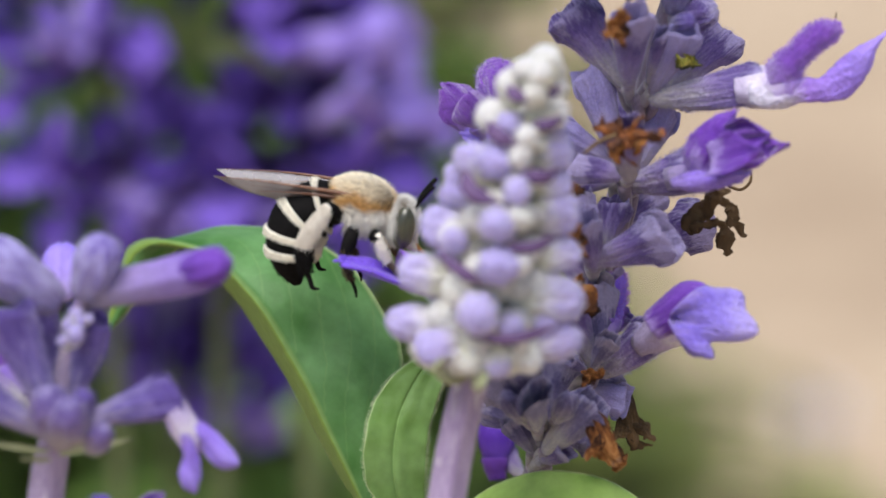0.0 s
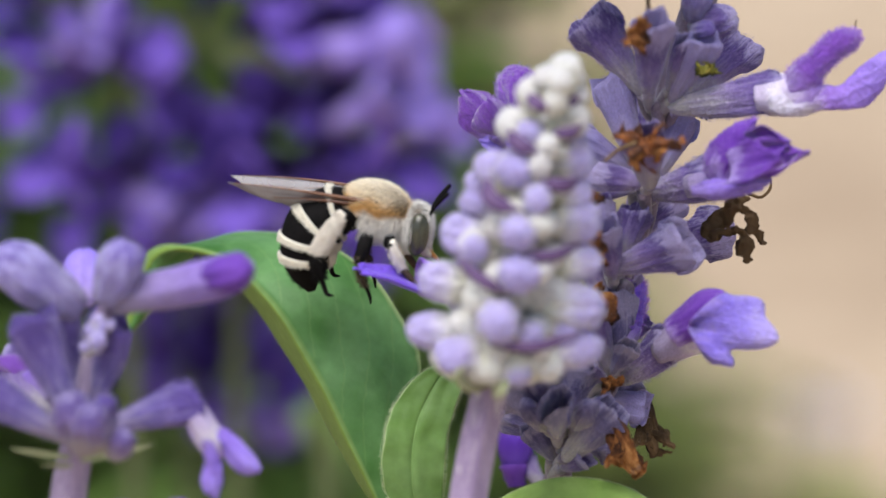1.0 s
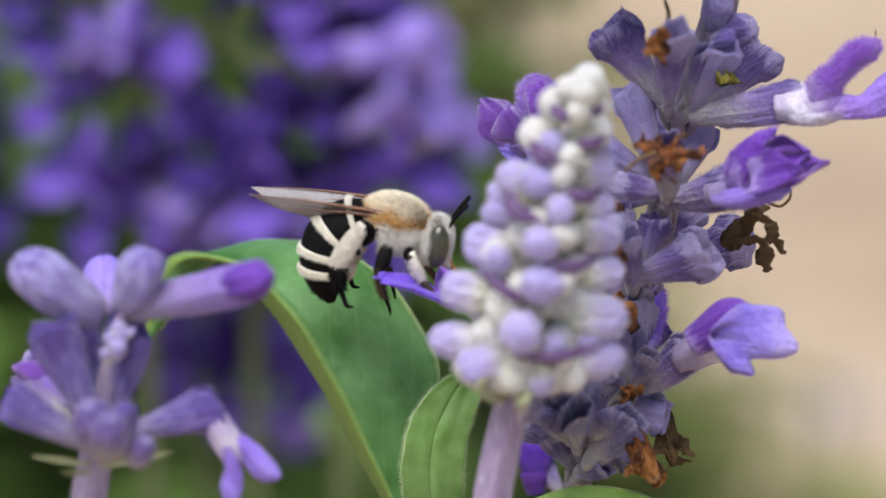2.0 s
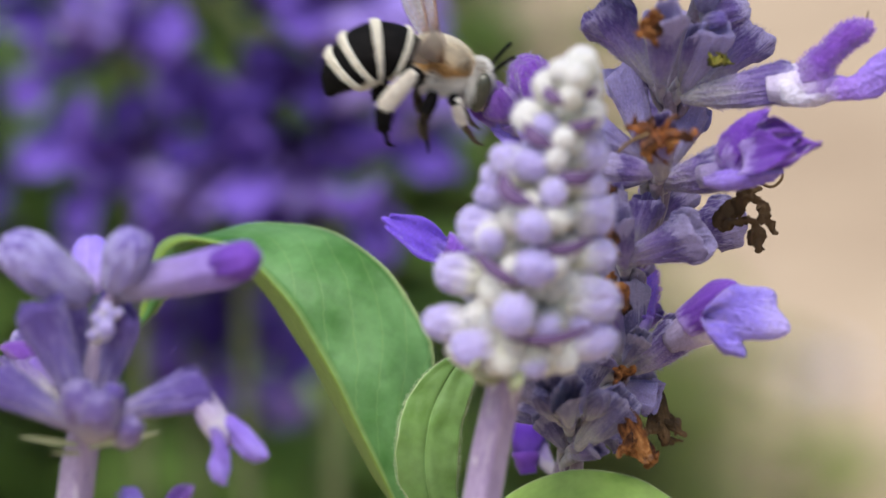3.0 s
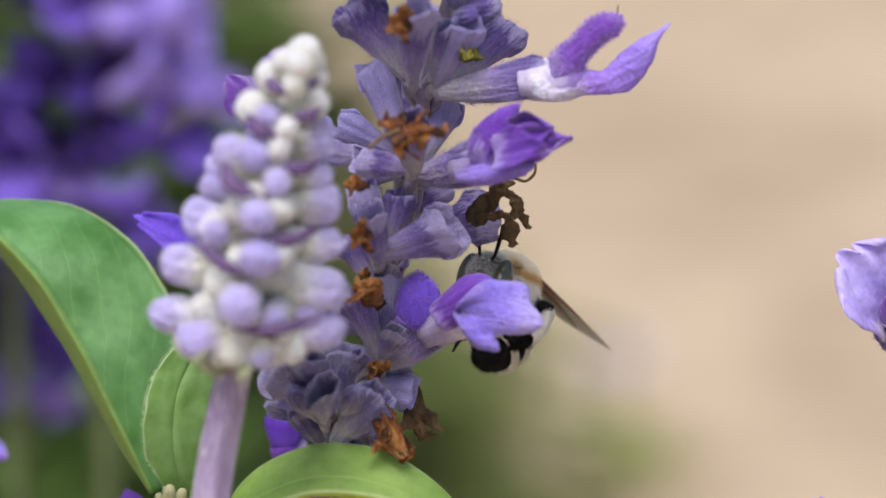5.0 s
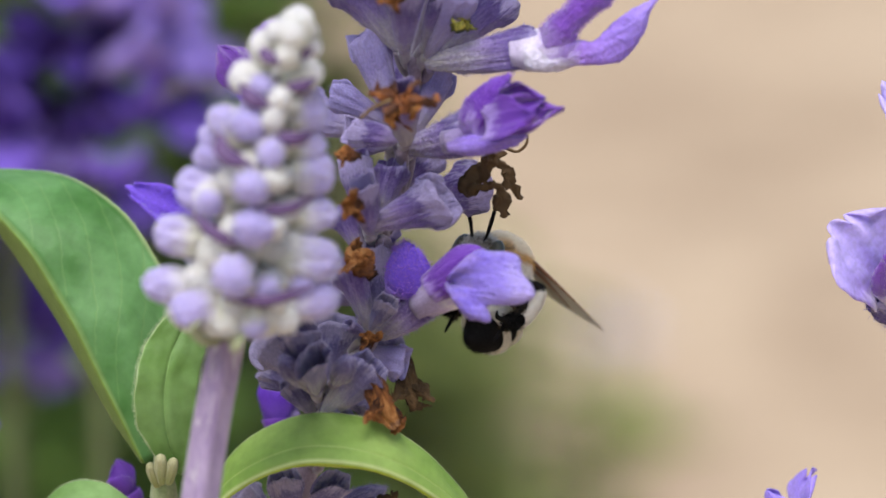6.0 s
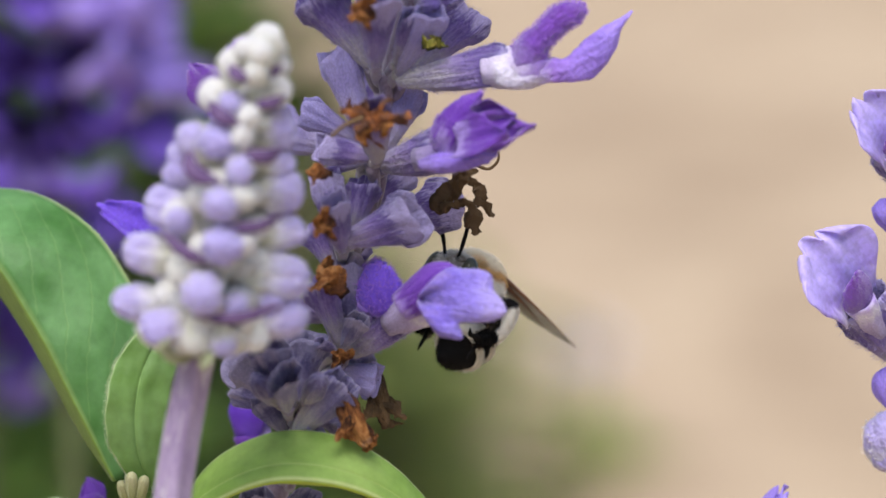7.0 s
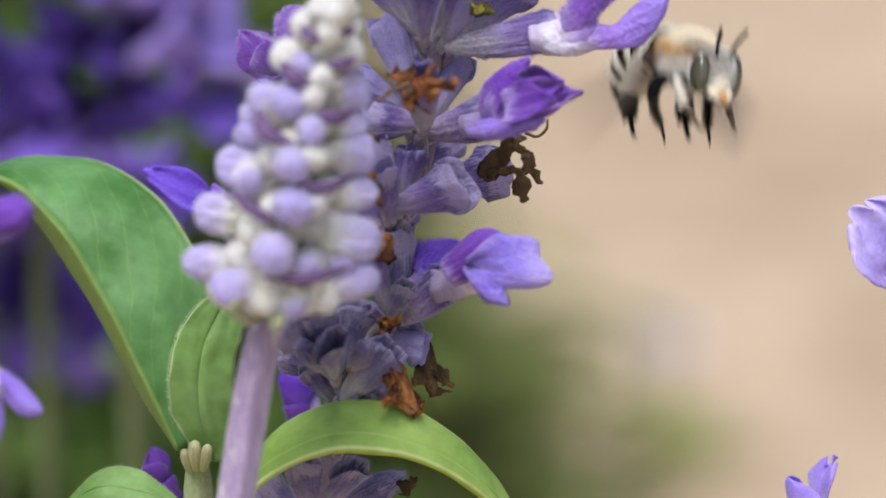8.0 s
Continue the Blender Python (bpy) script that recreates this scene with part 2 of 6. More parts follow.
M_STEM_B = surface("lilac_stem", [(0.0, (0.16, 0.10, 0.20)), (0.40, (0.36, 0.28, 0.41)), (0.56, (0.23, 0.16, 0.29)), (0.75, (0.50, 0.44, 0.50)), (1.0, (0.52, 0.47, 0.49))], size=1000,
                   along=0.0, streak=0.9, stretch=(2.2, 2.2, 0.03), sheen=0.5, mottle=0.15, spots=0.4, grain=6, thin=0.1)
M_PEDICEL = surface("pedicel", [(0.0, (0.24, 0.23, 0.18)), (0.5, (0.31, 0.27, 0.30)), (1.0, (0.17, 0.125, 0.21))], size=1000, along=0.0, streak=0.5, stretch=(2, 2, 0.2), mottle=0.5, spots=0.7, grain=6, sheen=0.3)
M_STEM_GREEN = surface("green_stem", [(0.0, (0.20, 0.26, 0.10)), (1.0, (0.36, 0.34, 0.24))], size=1000, along=0.0, streak=0.5,
                       stretch=(2, 2, 0.1), mottle=0.4, spots=0.3, grain=5, sheen=0.3)
M_SAND = surface("sandy_ground", [(0.0, (0.15, 0.102, 0.065)), (0.3, (0.285, 0.205, 0.138)), (0.6, (0.425, 0.322, 0.222)), (1.0, (0.505, 0.40, 0.29))],
                 size=1.0, along=0.0, streak=0.6, stretch=(2.2, 1.4, 2.5), mottle=0.6, spots=9, rough=0.95, bump=0.08, grain=160, spec=0.1)


def leaf_surface(name, face, margin, vein, under=None, thin=0.18, fold=0.495, net=0.4):
    """A leaf blade by its own surface coordinates: midrib, arched side veins, paler margin, mottled face."""
    m = bpy.data.materials.new(name)
    m.use_nodes = True
    n, l = m.node_tree.nodes, m.node_tree.links
    b = n["Principled BSDF"]
    uv, sep = n.new("ShaderNodeTexCoord"), n.new("ShaderNodeSeparateXYZ")
    l.new(uv.outputs["UV"], sep.inputs[0])

    def op(kind, a, c=0.0, d=None):
        k = n.new("ShaderNodeMath")
        k.operation = kind
        for i, v in enumerate((a, c) if d is None else (a, c, d)):
            if isinstance(v, (int, float)):
                k.inputs[i].default_value = v
            else:
                l.new(v, k.inputs[i])
        return k.outputs[0]

    off = op("ABSOLUTE", op("SUBTRACT", sep.outputs["X"], 0.5))
    nz = n.new("ShaderNodeTexNoise")
    nz.inputs["Scale"].default_value, nz.inputs["Detail"].default_value = 170.0, 5.0
    l.new(uv.outputs["Object"], nz.inputs["Vector"])
    fine = n.new("ShaderNodeTexNoise")
    fine.inputs["Scale"].default_value, fine.inputs["Detail"].default_value = 1200.0, 6.0
    l.new(uv.outputs["Object"], fine.inputs["Vector"])
    phase = op("ADD", op("MULTIPLY", op("SUBTRACT", sep.outputs["Y"], op("MULTIPLY", off, 0.9)), 9.0), op("MULTIPLY", nz.outputs["Fac"], 0.9))
    ridge = op("ABSOLUTE", op("SUBTRACT", op("FRACT", phase), 0.5))
    side = op("SUBTRACT", 1.0, op("MULTIPLY", ridge, 14.0))
    side = op("MULTIPLY", op("MAXIMUM", side, 0.0), op("MULTIPLY", nz.outputs["Fac"], net))
    mid = op("MAXIMUM", op("SUBTRACT", 1.0, op("MULTIPLY", off, 40.0)), 0.0)
    veins = op("MAXIMUM", side, mid)
    edge = op("MAXIMUM", op("MULTIPLY", op("SUBTRACT", off, 0.478), 46.0), 0.0)
    if under and fold < 0.4:
        edge = op("MAXIMUM", edge, op("SUBTRACT", 1.0, op("MULTIPLY", op("ABSOLUTE", op("SUBTRACT", sep.outputs["X"], fold + 0.015)), 50.0)))

    def mix(fac, a, c):
        k = n.new("ShaderNodeMixRGB")
        for i, v in enumerate((fac, a, c)):
            if isinstance(v, tuple):
                k.inputs[i].default_value = (*v, 1)
            elif isinstance(v, (int, float)):
                k.inputs[i].default_value = v
            else:
                l.new(v, k.inputs[i])
        return k.outputs[0]

    r = n.new("ShaderNodeValToRGB")
    r.color_ramp.elements[0].position, r.color_ramp.elements[1].position = 0.36, 0.64
    r.color_ramp.elements[0].color, r.color_ramp.elements[1].color = (*face[0], 1), (*face[1], 1)
    l.new(nz.outputs["Fac"], r.inputs[0])
    blade = mix(op("LESS_THAN", sep.outputs["X"], fold), r.outputs[0], under) if under else r.outputs[0]
    col = mix(op("MINIMUM", edge, 1.0), mix(veins, blade, vein), margin)
    hsv = n.new("ShaderNodeHueSaturation")
    l.new(col, hsv.inputs["Color"])
    l.new(op("ADD", op("MULTIPLY", fine.outputs["Fac"], 0.5), 0.75), hsv.inputs["Value"])
    l.new(hsv.outputs[0], b.inputs["Base Color"])
    b.inputs["Roughness"].default_value, b.inputs["Specular IOR Level"].default_value = 0.55, 0.3
    b.inputs["Sheen Weight"].default_value = 0.04
    bp = n.new("ShaderNodeBump")
    bp.inputs["Strength"].default_value, bp.inputs["Distance"].default_value = 0.5, 0.0002
    l.new(op("SUBTRACT", op("MULTIPLY", fine.outputs["Fac"], 0.7), op("MULTIPLY", veins, 0.4)), bp.inputs["Height"])
    l.new(bp.outputs[0], b.inputs["Normal"])
    tr, mx = n.new("ShaderNodeBsdfTranslucent"), n.new("ShaderNodeMixShader")
    l.new(hsv.outputs[0], tr.inputs[0])
    mx.inputs[0].default_value = thin
    l.new(b.outputs[0], mx.inputs[1])
    l.new(tr.outputs[0], mx.inputs[2])
    l.new(mx.outputs[0], n["Material Output"].inputs[0])
    return m


M_LEAF = leaf_surface("leaf_face", ((0.036, 0.125, 0.018), (0.115, 0.255, 0.085)), (0.40, 0.52, 0.22), (0.19, 0.32, 0.10), (0.17, 0.27, 0.045), 0.15)
M_LEAF_PALE = leaf_surface("leaf_pale", ((0.24, 0.40, 0.07), (0.38, 0.54, 0.14)), (0.62, 0.72, 0.32), (0.42, 0.56, 0.16), (0.44, 0.56, 0.05), 0.3, 0.26, 0.12)
M_LEAF_YOUNG = leaf_surface("young_leaf_face", ((0.13, 0.25, 0.055), (0.23, 0.38, 0.14)), (0.46, 0.58, 0.30), (0.24, 0.40, 0.13), None, 0.3, 0.495, 0.05)
M_LEAF_FAR = leaf_surface("leaf_far", ((0.10, 0.215, 0.035), (0.23, 0.37, 0.08)), (0.24, 0.35, 0.09), (0.23, 0.34, 0.09), None, 0.4)
M_LEAF_DRY = leaf_surface("herb_leaf", ((0.19, 0.25, 0.05), (0.33, 0.38, 0.11)), (0.38, 0.38, 0.12), (0.36, 0.38, 0.12), None, 0.35)
M_LEAF_MID = leaf_surface("olive_leaf", ((0.23, 0.29, 0.07), (0.39, 0.45, 0.14)), (0.40, 0.45, 0.16), (0.38, 0.44, 0.14), None, 0.45)
M_LEAF_HAIR = surface("pale_leaf_hair", [(0.0, (0.48, 0.56, 0.34)), (1.0, (0.66, 0.72, 0.50))], size=1000, along=0.0, thin=0.5, bump=0.0)
M_STEM_FAR = surface("dark_green_stem", [(0.0, (0.06, 0.08, 0.03)), (1.0, (0.12, 0.14, 0.06))], size=1000, along=0.0, streak=0.5, stretch=(2, 2, 0.1), mottle=0.4, spots=0.3)

M_CHITIN = surface("black_chitin", [(0.0, (0.003, 0.003, 0.003)), (1.0, (0.010, 0.009, 0.009))], size=1000, along=0.0, mottle=0.5, spots=1.5,
                   rough=0.75, spec=0.06, bump=0.2, grain=10)
M_BAND = surface("cream_band", [(0.0, (0.56, 0.52, 0.43)), (1.0, (0.82, 0.78, 0.67))], size=1000, along=0.0, streak=0.5, stretch=(3, 3, 3), mottle=0.4,
                 spots=2, sheen=0.4, bump=0.4, grain=12, rough=0.8)
# dark skin, deepened to paint the shade between hairs below the thorax
M_SKIN = surface("dark_under_fur", [(0.0, (0.025, 0.018, 0.013)), (1.0, (0.12, 0.085, 0.05))], size=1000, along=0.0, mottle=0.4, spots=1, rough=0.8)
M_FUR = surface("tawny_fur", [(0.0, (0.80, 0.78, 0.74)), (0.38, (0.80, 0.76, 0.68)), (0.47, (0.62, 0.37, 0.13)), (0.56, (0.72, 0.50, 0.24)), (0.66, (0.88, 0.79, 0.62)), (1.0, (0.92, 0.87, 0.76))], size=1000,
                along=0.22, shift=0.5, streak=0.06, mottle=0.22, spots=0.5, rough=0.55, bump=0.0, thin=0.25)
M_PALE_FUR = surface("pale_fur", [(0.0, (0.66, 0.64, 0.60)), (1.0, (0.88, 0.86, 0.82))], size=1000, along=0.0, streak=0.5, mottle=0.4, spots=2,
                     rough=0.6, bump=0.1, thin=0.2)
M_LEG_FUR = surface("pale_leg_fur", [(0.0, (0.55, 0.49, 0.41)), (1.0, (0.82, 0.78, 0.70))], size=1000, along=0.0, streak=0.5, mottle=0.4, spots=2, rough=0.8)
M_EYE = surface("olive_eye", [(0.0, (0.035, 0.035, 0.022)), (0.5, (0.10, 0.10, 0.062)), (1.0, (0.20, 0.20, 0.14))], size=1000, along=0.25, shift=-0.2, streak=0.5, stretch=(4, 4, 0.4),
                mottle=0.1, rough=0.25, spec=0.6, bump=0.15, grain=20, axis="X")
M_FACE = surface("ivory_face", [(0.0, (0.60, 0.52, 0.40)), (1.0, (0.78, 0.72, 0.58))], size=1000, along=0.0, mottle=0.4, spots=2, rough=0.5)
M_AMBER = surface("amber_tongue", [(0.0, (0.30, 0.10, 0.02)), (1.0, (0.60, 0.28, 0.05))], size=1000, along=0.0, mottle=0.4, spots=2, rough=0.3)
M_VEIN = surface("wing_vein", [(0.0, (0.03, 0.014, 0.010)), (1.0, (0.20, 0.075, 0.03))], size=1000, along=0.0, mottle=0.4, spots=1, rough=0.35, spec=0.5)


def wing_material():
    m = bpy.data.materials.new("wing_membrane")
    m.use_nodes = True
    n, l = m.node_tree.nodes, m.node_tree.links
    b = n["Principled BSDF"]
    tc, nz, r = n.new("ShaderNodeTexCoord"), n.new("ShaderNodeTexNoise"), n.new("ShaderNodeValToRGB")
    nz.inputs["Scale"].default_value, nz.inputs["Detail"].default_value = 500.0, 3.0
    l.new(tc.outputs["Object"], nz.inputs["Vector"])
    l.new(nz.outputs["Fac"], r.inputs[0])
    r.color_ramp.elements[0].color, r.color_ramp.elements[1].color = (0.15, 0.115, 0.10, 1), (0.34, 0.33, 0.35, 1)
    l.new(r.outputs[0], b.inputs["Base Color"])
    b.inputs["Roughness"].default_value, b.inputs["Alpha"].default_value = 0.3, 0.55
    b.inputs["Specular IOR Level"].default_value = 0.6
    return m


M_WING = wing_material()


# ---- mesh tools ----
def at(u, v, w=0.0):
    """A place by millimetres to the right, up and towards the viewer from a point 450 mm above the ground."""
    return Vector((u, -w, 450.0 + v)) * 0.001


PLACE = {}


def mesh(name, verts, faces, material, uvs=None, down=None):
    me = bpy.data.meshes.new(name)
    me.from_pydata([tuple(v) for v in verts], [], faces)
    for p in me.polygons:
        p.use_smooth = True
    if uvs is not None:
        layer = me.uv_layers.new(name="UVMap")
        for lp in me.loops:
            layer.data[lp.index].uv = uvs[lp.vertex_index]
    me.materials.append(material)
    if down:
        me.materials.append(down[1])
        for p in me.polygons[down[0]:]:
            p.material_index = 1
    me.update()
    return me


def thing(name, origin, label, category, group=""):
    e = new(name)
    e.empty_display_size = 0.005
    e.location = origin
    PLACE[e.name] = Vector(origin)
    return tagged(e, label, category, group)


def part(name, geo, material, parent, label="", pivot=None, kind=""):
    """One mesh, given in world places, under a thing or a part; it turns about its pivot."""
    o = Vector(PLACE[parent.name] if pivot is None else pivot)
    verts, faces = geo[0], geo[1]
    me = mesh(name, [Vector(v) - o for v in verts], faces, material, geo[2] if len(geo) > 2 else None)
    ob = new(name, me)
    ob.parent = parent
    ob.location = o - PLACE[parent.name]
    PLACE[ob.name] = o
    return tagged(ob, label, kind=kind)


def piece(name, me, parent, base, way, size, roll=0.0, up=(0, 0, 1), label="", wide=1.0):
    """A shared mesh, one unit long along its z, set at base and pointed along way; its y side is turned to up."""
    z = Vector(way).normalized()
    y = Vector(up) - Vector(up).dot(z) * z
    if y.length < 1e-3:
        y = Vector((0, 1, 0)) - z.y * z
    y.normalize()
    x = y.cross(z)
    turn = Matrix((x, y, z)).transposed().to_4x4() @ Matrix.Rotation(radians(roll), 4, "Z")
    ob = new(name, me)
    ob.parent = parent
    ob.matrix_basis = Matrix.Translation(Vector(base) - PLACE[parent.name]) @ turn @ Matrix.Diagonal((size * wide, size * wide, size, 1))
    PLACE[ob.name] = Vector(base)
    return tagged(ob, label) if label else ob


def join(*geos):
    verts, faces = [], []
    for g in geos:
        k = len(verts)
        verts += list(g[0])
        faces += [tuple(i + k for i in f) for f in g[1]]
    return verts, faces


def spline(points, n):
    """n points along a smooth curve through the given ones."""
    p = [Vector(q) for q in points]
    d = [max((b - a).length, 1e-9) for a, b in zip(p, p[1:])]
    v = [(b - a) / k for a, b, k in zip(p, p[1:], d)]
    m = [v[0]] + [(v[i] * d[i + 1] + v[i + 1] * d[i]) / (d[i] + d[i + 1]) for i in range(len(v) - 1)] + [v[-1]]
    out, spans = [], len(d)
    for i in range(n):
        s = i / (n - 1) * spans
        k = min(int(s), spans - 1)
        t = s - k
        h = d[k]
        out.append(p[k] * (2 * t ** 3 - 3 * t * t + 1) + m[k] * h * (t ** 3 - 2 * t * t + t) + p[k + 1] * (3 * t * t - 2 * t ** 3) + m[k + 1] * h * (t ** 3 - t * t))
    return out


def spread(values, n):
    return list(np.interp(np.linspace(0, 1, n), np.linspace(0, 1, len(values)), values))


def tube(points, radii, n=24, sides=12, ribs=0, depth=0.0, flat=1.0, rough=0.0, seed=0.0):
    """A closed tube along a curve, ribbed, flattened and uneven as asked."""
    c, r = spline(points, n), spread(radii, n)
    verts, faces = [], []
    side = None
    for i in range(n):
        z = (c[min(i + 1, n - 1)] - c[max(i - 1, 0)]).normalized()
        if side is None:
            side = z.orthogonal().normalized() if abs(z.y) > 0.9 else (Vector((0, 1, 0)) - z.y * z).normalized()
        side = (side - side.dot(z) * z).normalized()
        other = z.cross(side)
        for k in range(sides):
            a = 2 * math.pi * k / sides
            q = r[i] * (1 + depth * math.cos(ribs * a))
            if rough:
                q *= 1 + rough * noise.noise((c[i] * 700 + Vector((math.cos(a), math.sin(a), seed)) * 1.3))
            verts.append(c[i] + side * (q * flat * math.cos(a)) + other * (q * math.sin(a)))
    for i in range(n - 1):
        for k in range(sides):
            j = (k + 1) % sides
            faces.append((i * sides + k, i * sides + j, (i + 1) * sides + j, (i + 1) * sides + k))
    faces.append(tuple(reversed(range(sides))))
    faces.append(tuple((n - 1) * sides + k for k in range(sides)))
    return verts, faces


def sheet(fn, ns, nc, thick):
    """A thin closed sheet from fn(s, c), s along 0..1 and c across -1..1, with its own surface coordinates."""
    top = [[Vector(fn(i / (ns - 1), 2 * k / (nc - 1) - 1)) for k in range(nc)] for i in range(ns)]
    verts, uvs = [], []
    under = []
    for i in range(ns):
        for k in range(nc):
            a = top[min(i + 1, ns - 1)][k] - top[max(i - 1, 0)][k]
            b = top[i][min(k + 1, nc - 1)] - top[i][max(k - 1, 0)]
            nrm = a.cross(b)
            nrm = nrm.normalized() if nrm.length > 1e-12 else Vector((0, 0, 1))
            verts.append(top[i][k] + nrm * thick / 2)
            under.append(top[i][k] - nrm * thick / 2)
            uvs.append((k / (nc - 1), i / (ns - 1)))
    m = ns * nc
    verts += under
    uvs += uvs
    faces = []
    for i in range(ns - 1):
        for k in range(nc - 1):
            a, b, c, d = i * nc + k, i * nc + k + 1, (i + 1) * nc + k + 1, (i + 1) * nc + k
            faces += [(a, d, c, b), (m + a, m + b, m + c, m + d)]
    rim = [k for k in range(nc)] + [i * nc + nc - 1 for i in range(1, ns)] + [(ns - 1) * nc + k for k in range(nc - 2, -1, -1)] + [i * nc for i in range(ns - 2, 0, -1)]
    for a, b in zip(rim, rim[1:] + rim[:1]):
        faces.append((a, b, m + b, m + a))
    return verts, faces, uvs


def blob(centre, half, nu=24, nv=14, rough=0.0, seed=0.0, freq=1.5):
    """A closed rounded body with half sizes, lumpy as asked."""
    verts, faces = [], []
    for i in range(nv + 1):
        p = math.pi * (0.002 + 0.996 * i / nv)
        for k in range(nu):
            a = 2 * math.pi * k / nu
            d = Vector((math.sin(p) * math.cos(a), math.sin(p) * math.sin(a), math.cos(p)))
            q = 1 + rough * noise.noise(d * freq + Vector((seed, seed * 2, 0)))
            verts.append(Vector(centre) + Vector((d.x * half[0], d.y * half[1], d.z * half[2])) * q)
    for i in range(nv):
        for k in range(nu):
            j = (k + 1) % nu
            faces.append((i * nu + k, (i + 1) * nu + k, (i + 1) * nu + j, i * nu + j))
    faces.append(tuple(range(nu)))
    faces.append(tuple(reversed([nv * nu + k for k in range(nu)])))
    return verts, faces


def hairs(roots, length, width, lay=(0, 0, 0), loose=0.5, seed=1):
    """Fine tapered hairs on (place, normal) roots, combed along lay."""
    rnd = random.Random(seed)
    verts, faces = [], []
    for p, nrm in roots:
        d = Vector(nrm) + Vector(lay) + Vector((rnd.gauss(0, 1), rnd.gauss(0, 1), rnd.gauss(0, 1))) * loose * 0.5
        d.normalize()
        s = d.cross(Vector((rnd.gauss(0, 1), rnd.gauss(0, 1), rnd.gauss(0, 1)))).normalized() * width / 2
        q = length * rnd.uniform(0.55, 1.15)
        mid = Vector(p) + d * q * 0.55
        end = mid + (d + Vector(lay) * 0.5 + Vector((rnd.gauss(0, 1), rnd.gauss(0, 1), rnd.gauss(0, 1))) * 0.2).normalized() * q * 0.45
        k = len(verts)
        verts += [Vector(p) - s, Vector(p) + s, mid + s * 0.7, mid - s * 0.7, end]
        faces += [(k, k + 1, k + 2, k + 3), (k + 3, k + 2, k + 4)]
    return verts, faces


def scatter(centre, half, count, seed, keep=None):
    """Roots over a rounded body."""
    rnd = random.Random(seed)
    out = []
    while len(out) < count:
        d = Vector((rnd.gauss(0, 1), rnd.gauss(0, 1), rnd.gauss(0, 1))).normalized()
        if keep and not keep(d):
            continue
        p = Vector(centre) + Vector((d.x * half[0], d.y * half[1], d.z * half[2])) * 0.97
        nrm = Vector((d.x / half[0], d.y / half[1], d.z / half[2])).normalized()
        out.append((p, nrm))
    return out


def over(geo, count, seed, low=0.0):
    """Roots over the faces of a mesh."""
    rnd = random.Random(seed)
    verts, faces = geo[0], [f for f in geo[1] if len(f) == 4]
    out = []
    for _ in range(count):
        f = rnd.choice(faces)
        a, b, c, d = (Vector(verts[i]) for i in f)
        s, t = rnd.random(), rnd.random()
        nrm = (b - a).cross(d - a)
        if nrm.length > 1e-14:
            out.append((a + (b - a) * s + (d - a) * t, nrm.normalized()))
    return out


# ---- flower parts, one unit long along z ----
def calyx_geo(width, flare, seed, ribs=9, lip=0.10, bend=0.0, flat=0.62):
    """A two-lipped bell with fine ribs and soft folds, open at the mouth, with a real wall. Its mouth is about one unit wide for width 0.5."""
    rnd = random.Random(seed)
    ph = rnd.uniform(0, 6.28)
    nt, na = 17, 52
    verts, faces = [], []

    def ring(t, shrink):
        for k in range(na):
            a = 2 * math.pi * k / na
            x, y = math.cos(a), math.sin(a)
            r = width * (0.20 + 0.80 * t ** (0.62 if flare < 0.3 else 0.85)) * (1 + 0.5 * flare * t ** 5)
            r *= 1 + 0.055 * math.cos(ribs * a + ph) * (0.5 + 0.5 * t)
            r *= 1 + 0.34 * t * noise.noise(Vector((x * 0.9, y * 0.9, seed * 3.1 + t))) + 0.16 * t * t * noise.noise(Vector((x * 2.2, y * 2.2, seed * 1.7 + 2 * t)))
            cleft = 0.20 * t ** 4 * math.exp(-(3.2 * y) ** 2)
            z = t + lip * t ** 3 * abs(y) - cleft + 0.035 * t ** 4 * math.cos(3 * a + ph) + 0.05 * t ** 3 * noise.noise(Vector((x * 2, y * 2, seed)))
            verts.append(Vector((r * shrink * x, r * shrink * y * (1 - (1 - flat) * min(1, 1.6 * t)) + bend * t * t, z)))

    steps = [i / (nt - 1) for i in range(nt)]
    for t in steps:
        ring(t, 1.0)
    for t in reversed(steps[3:]):
        ring(t, 0.93)
    rows = nt + nt - 3
    for i in range(rows - 1):
        for k in range(na):
            j = (k + 1) % na
            faces.append((i * na + k, i * na + j, (i + 1) * na + j, (i + 1) * na + k))
    faces.append(tuple(reversed(range(na))))
    faces.append(tuple((rows - 1) * na + k for k in range(na)))
    return verts, faces


def bud_geo(width, seed, tip=0.5, rib=0.05, ribs=8):
    """A plump closed woolly bud with a pinched base and two soft lobes at the tip."""
    nt, na = 16, 40
    verts, faces = [], []
    for i in range(nt):
        t = 0.004 + 0.992 * i / (nt - 1)
        for k in range(na):
            a = 2 * math.pi * k / na
            r = width * 0.886 * ((0.5 + 0.5 * math.sin(math.pi / 2 * t / 0.58)) * min(1.0, t / 0.08) ** 0.5 if t < 0.58 else math.sqrt(1 - ((t - 0.58) / 0.42) ** (2.1 + 0.6 * tip)))
            r *= 1 + rib * math.cos(ribs * a + seed) + 0.14 * noise.noise(Vector((math.cos(a), math.sin(a), t * 2.5 + seed * 5)) * 1.4)
            verts.append(Vector((r * math.cos(a), r * math.sin(a) * 0.92, t + 0.03 * math.cos(2 * a) * t ** 6)))
    for i in range(nt - 1):
        for k in range(na):
            j = (k + 1) % na
            faces.append((i * na + k, i * na + j, (i + 1) * na + j, (i + 1) * na + k))
    faces += [tuple(reversed(range(na))), tuple((nt - 1) * na + k for k in range(na))]
    return verts, faces


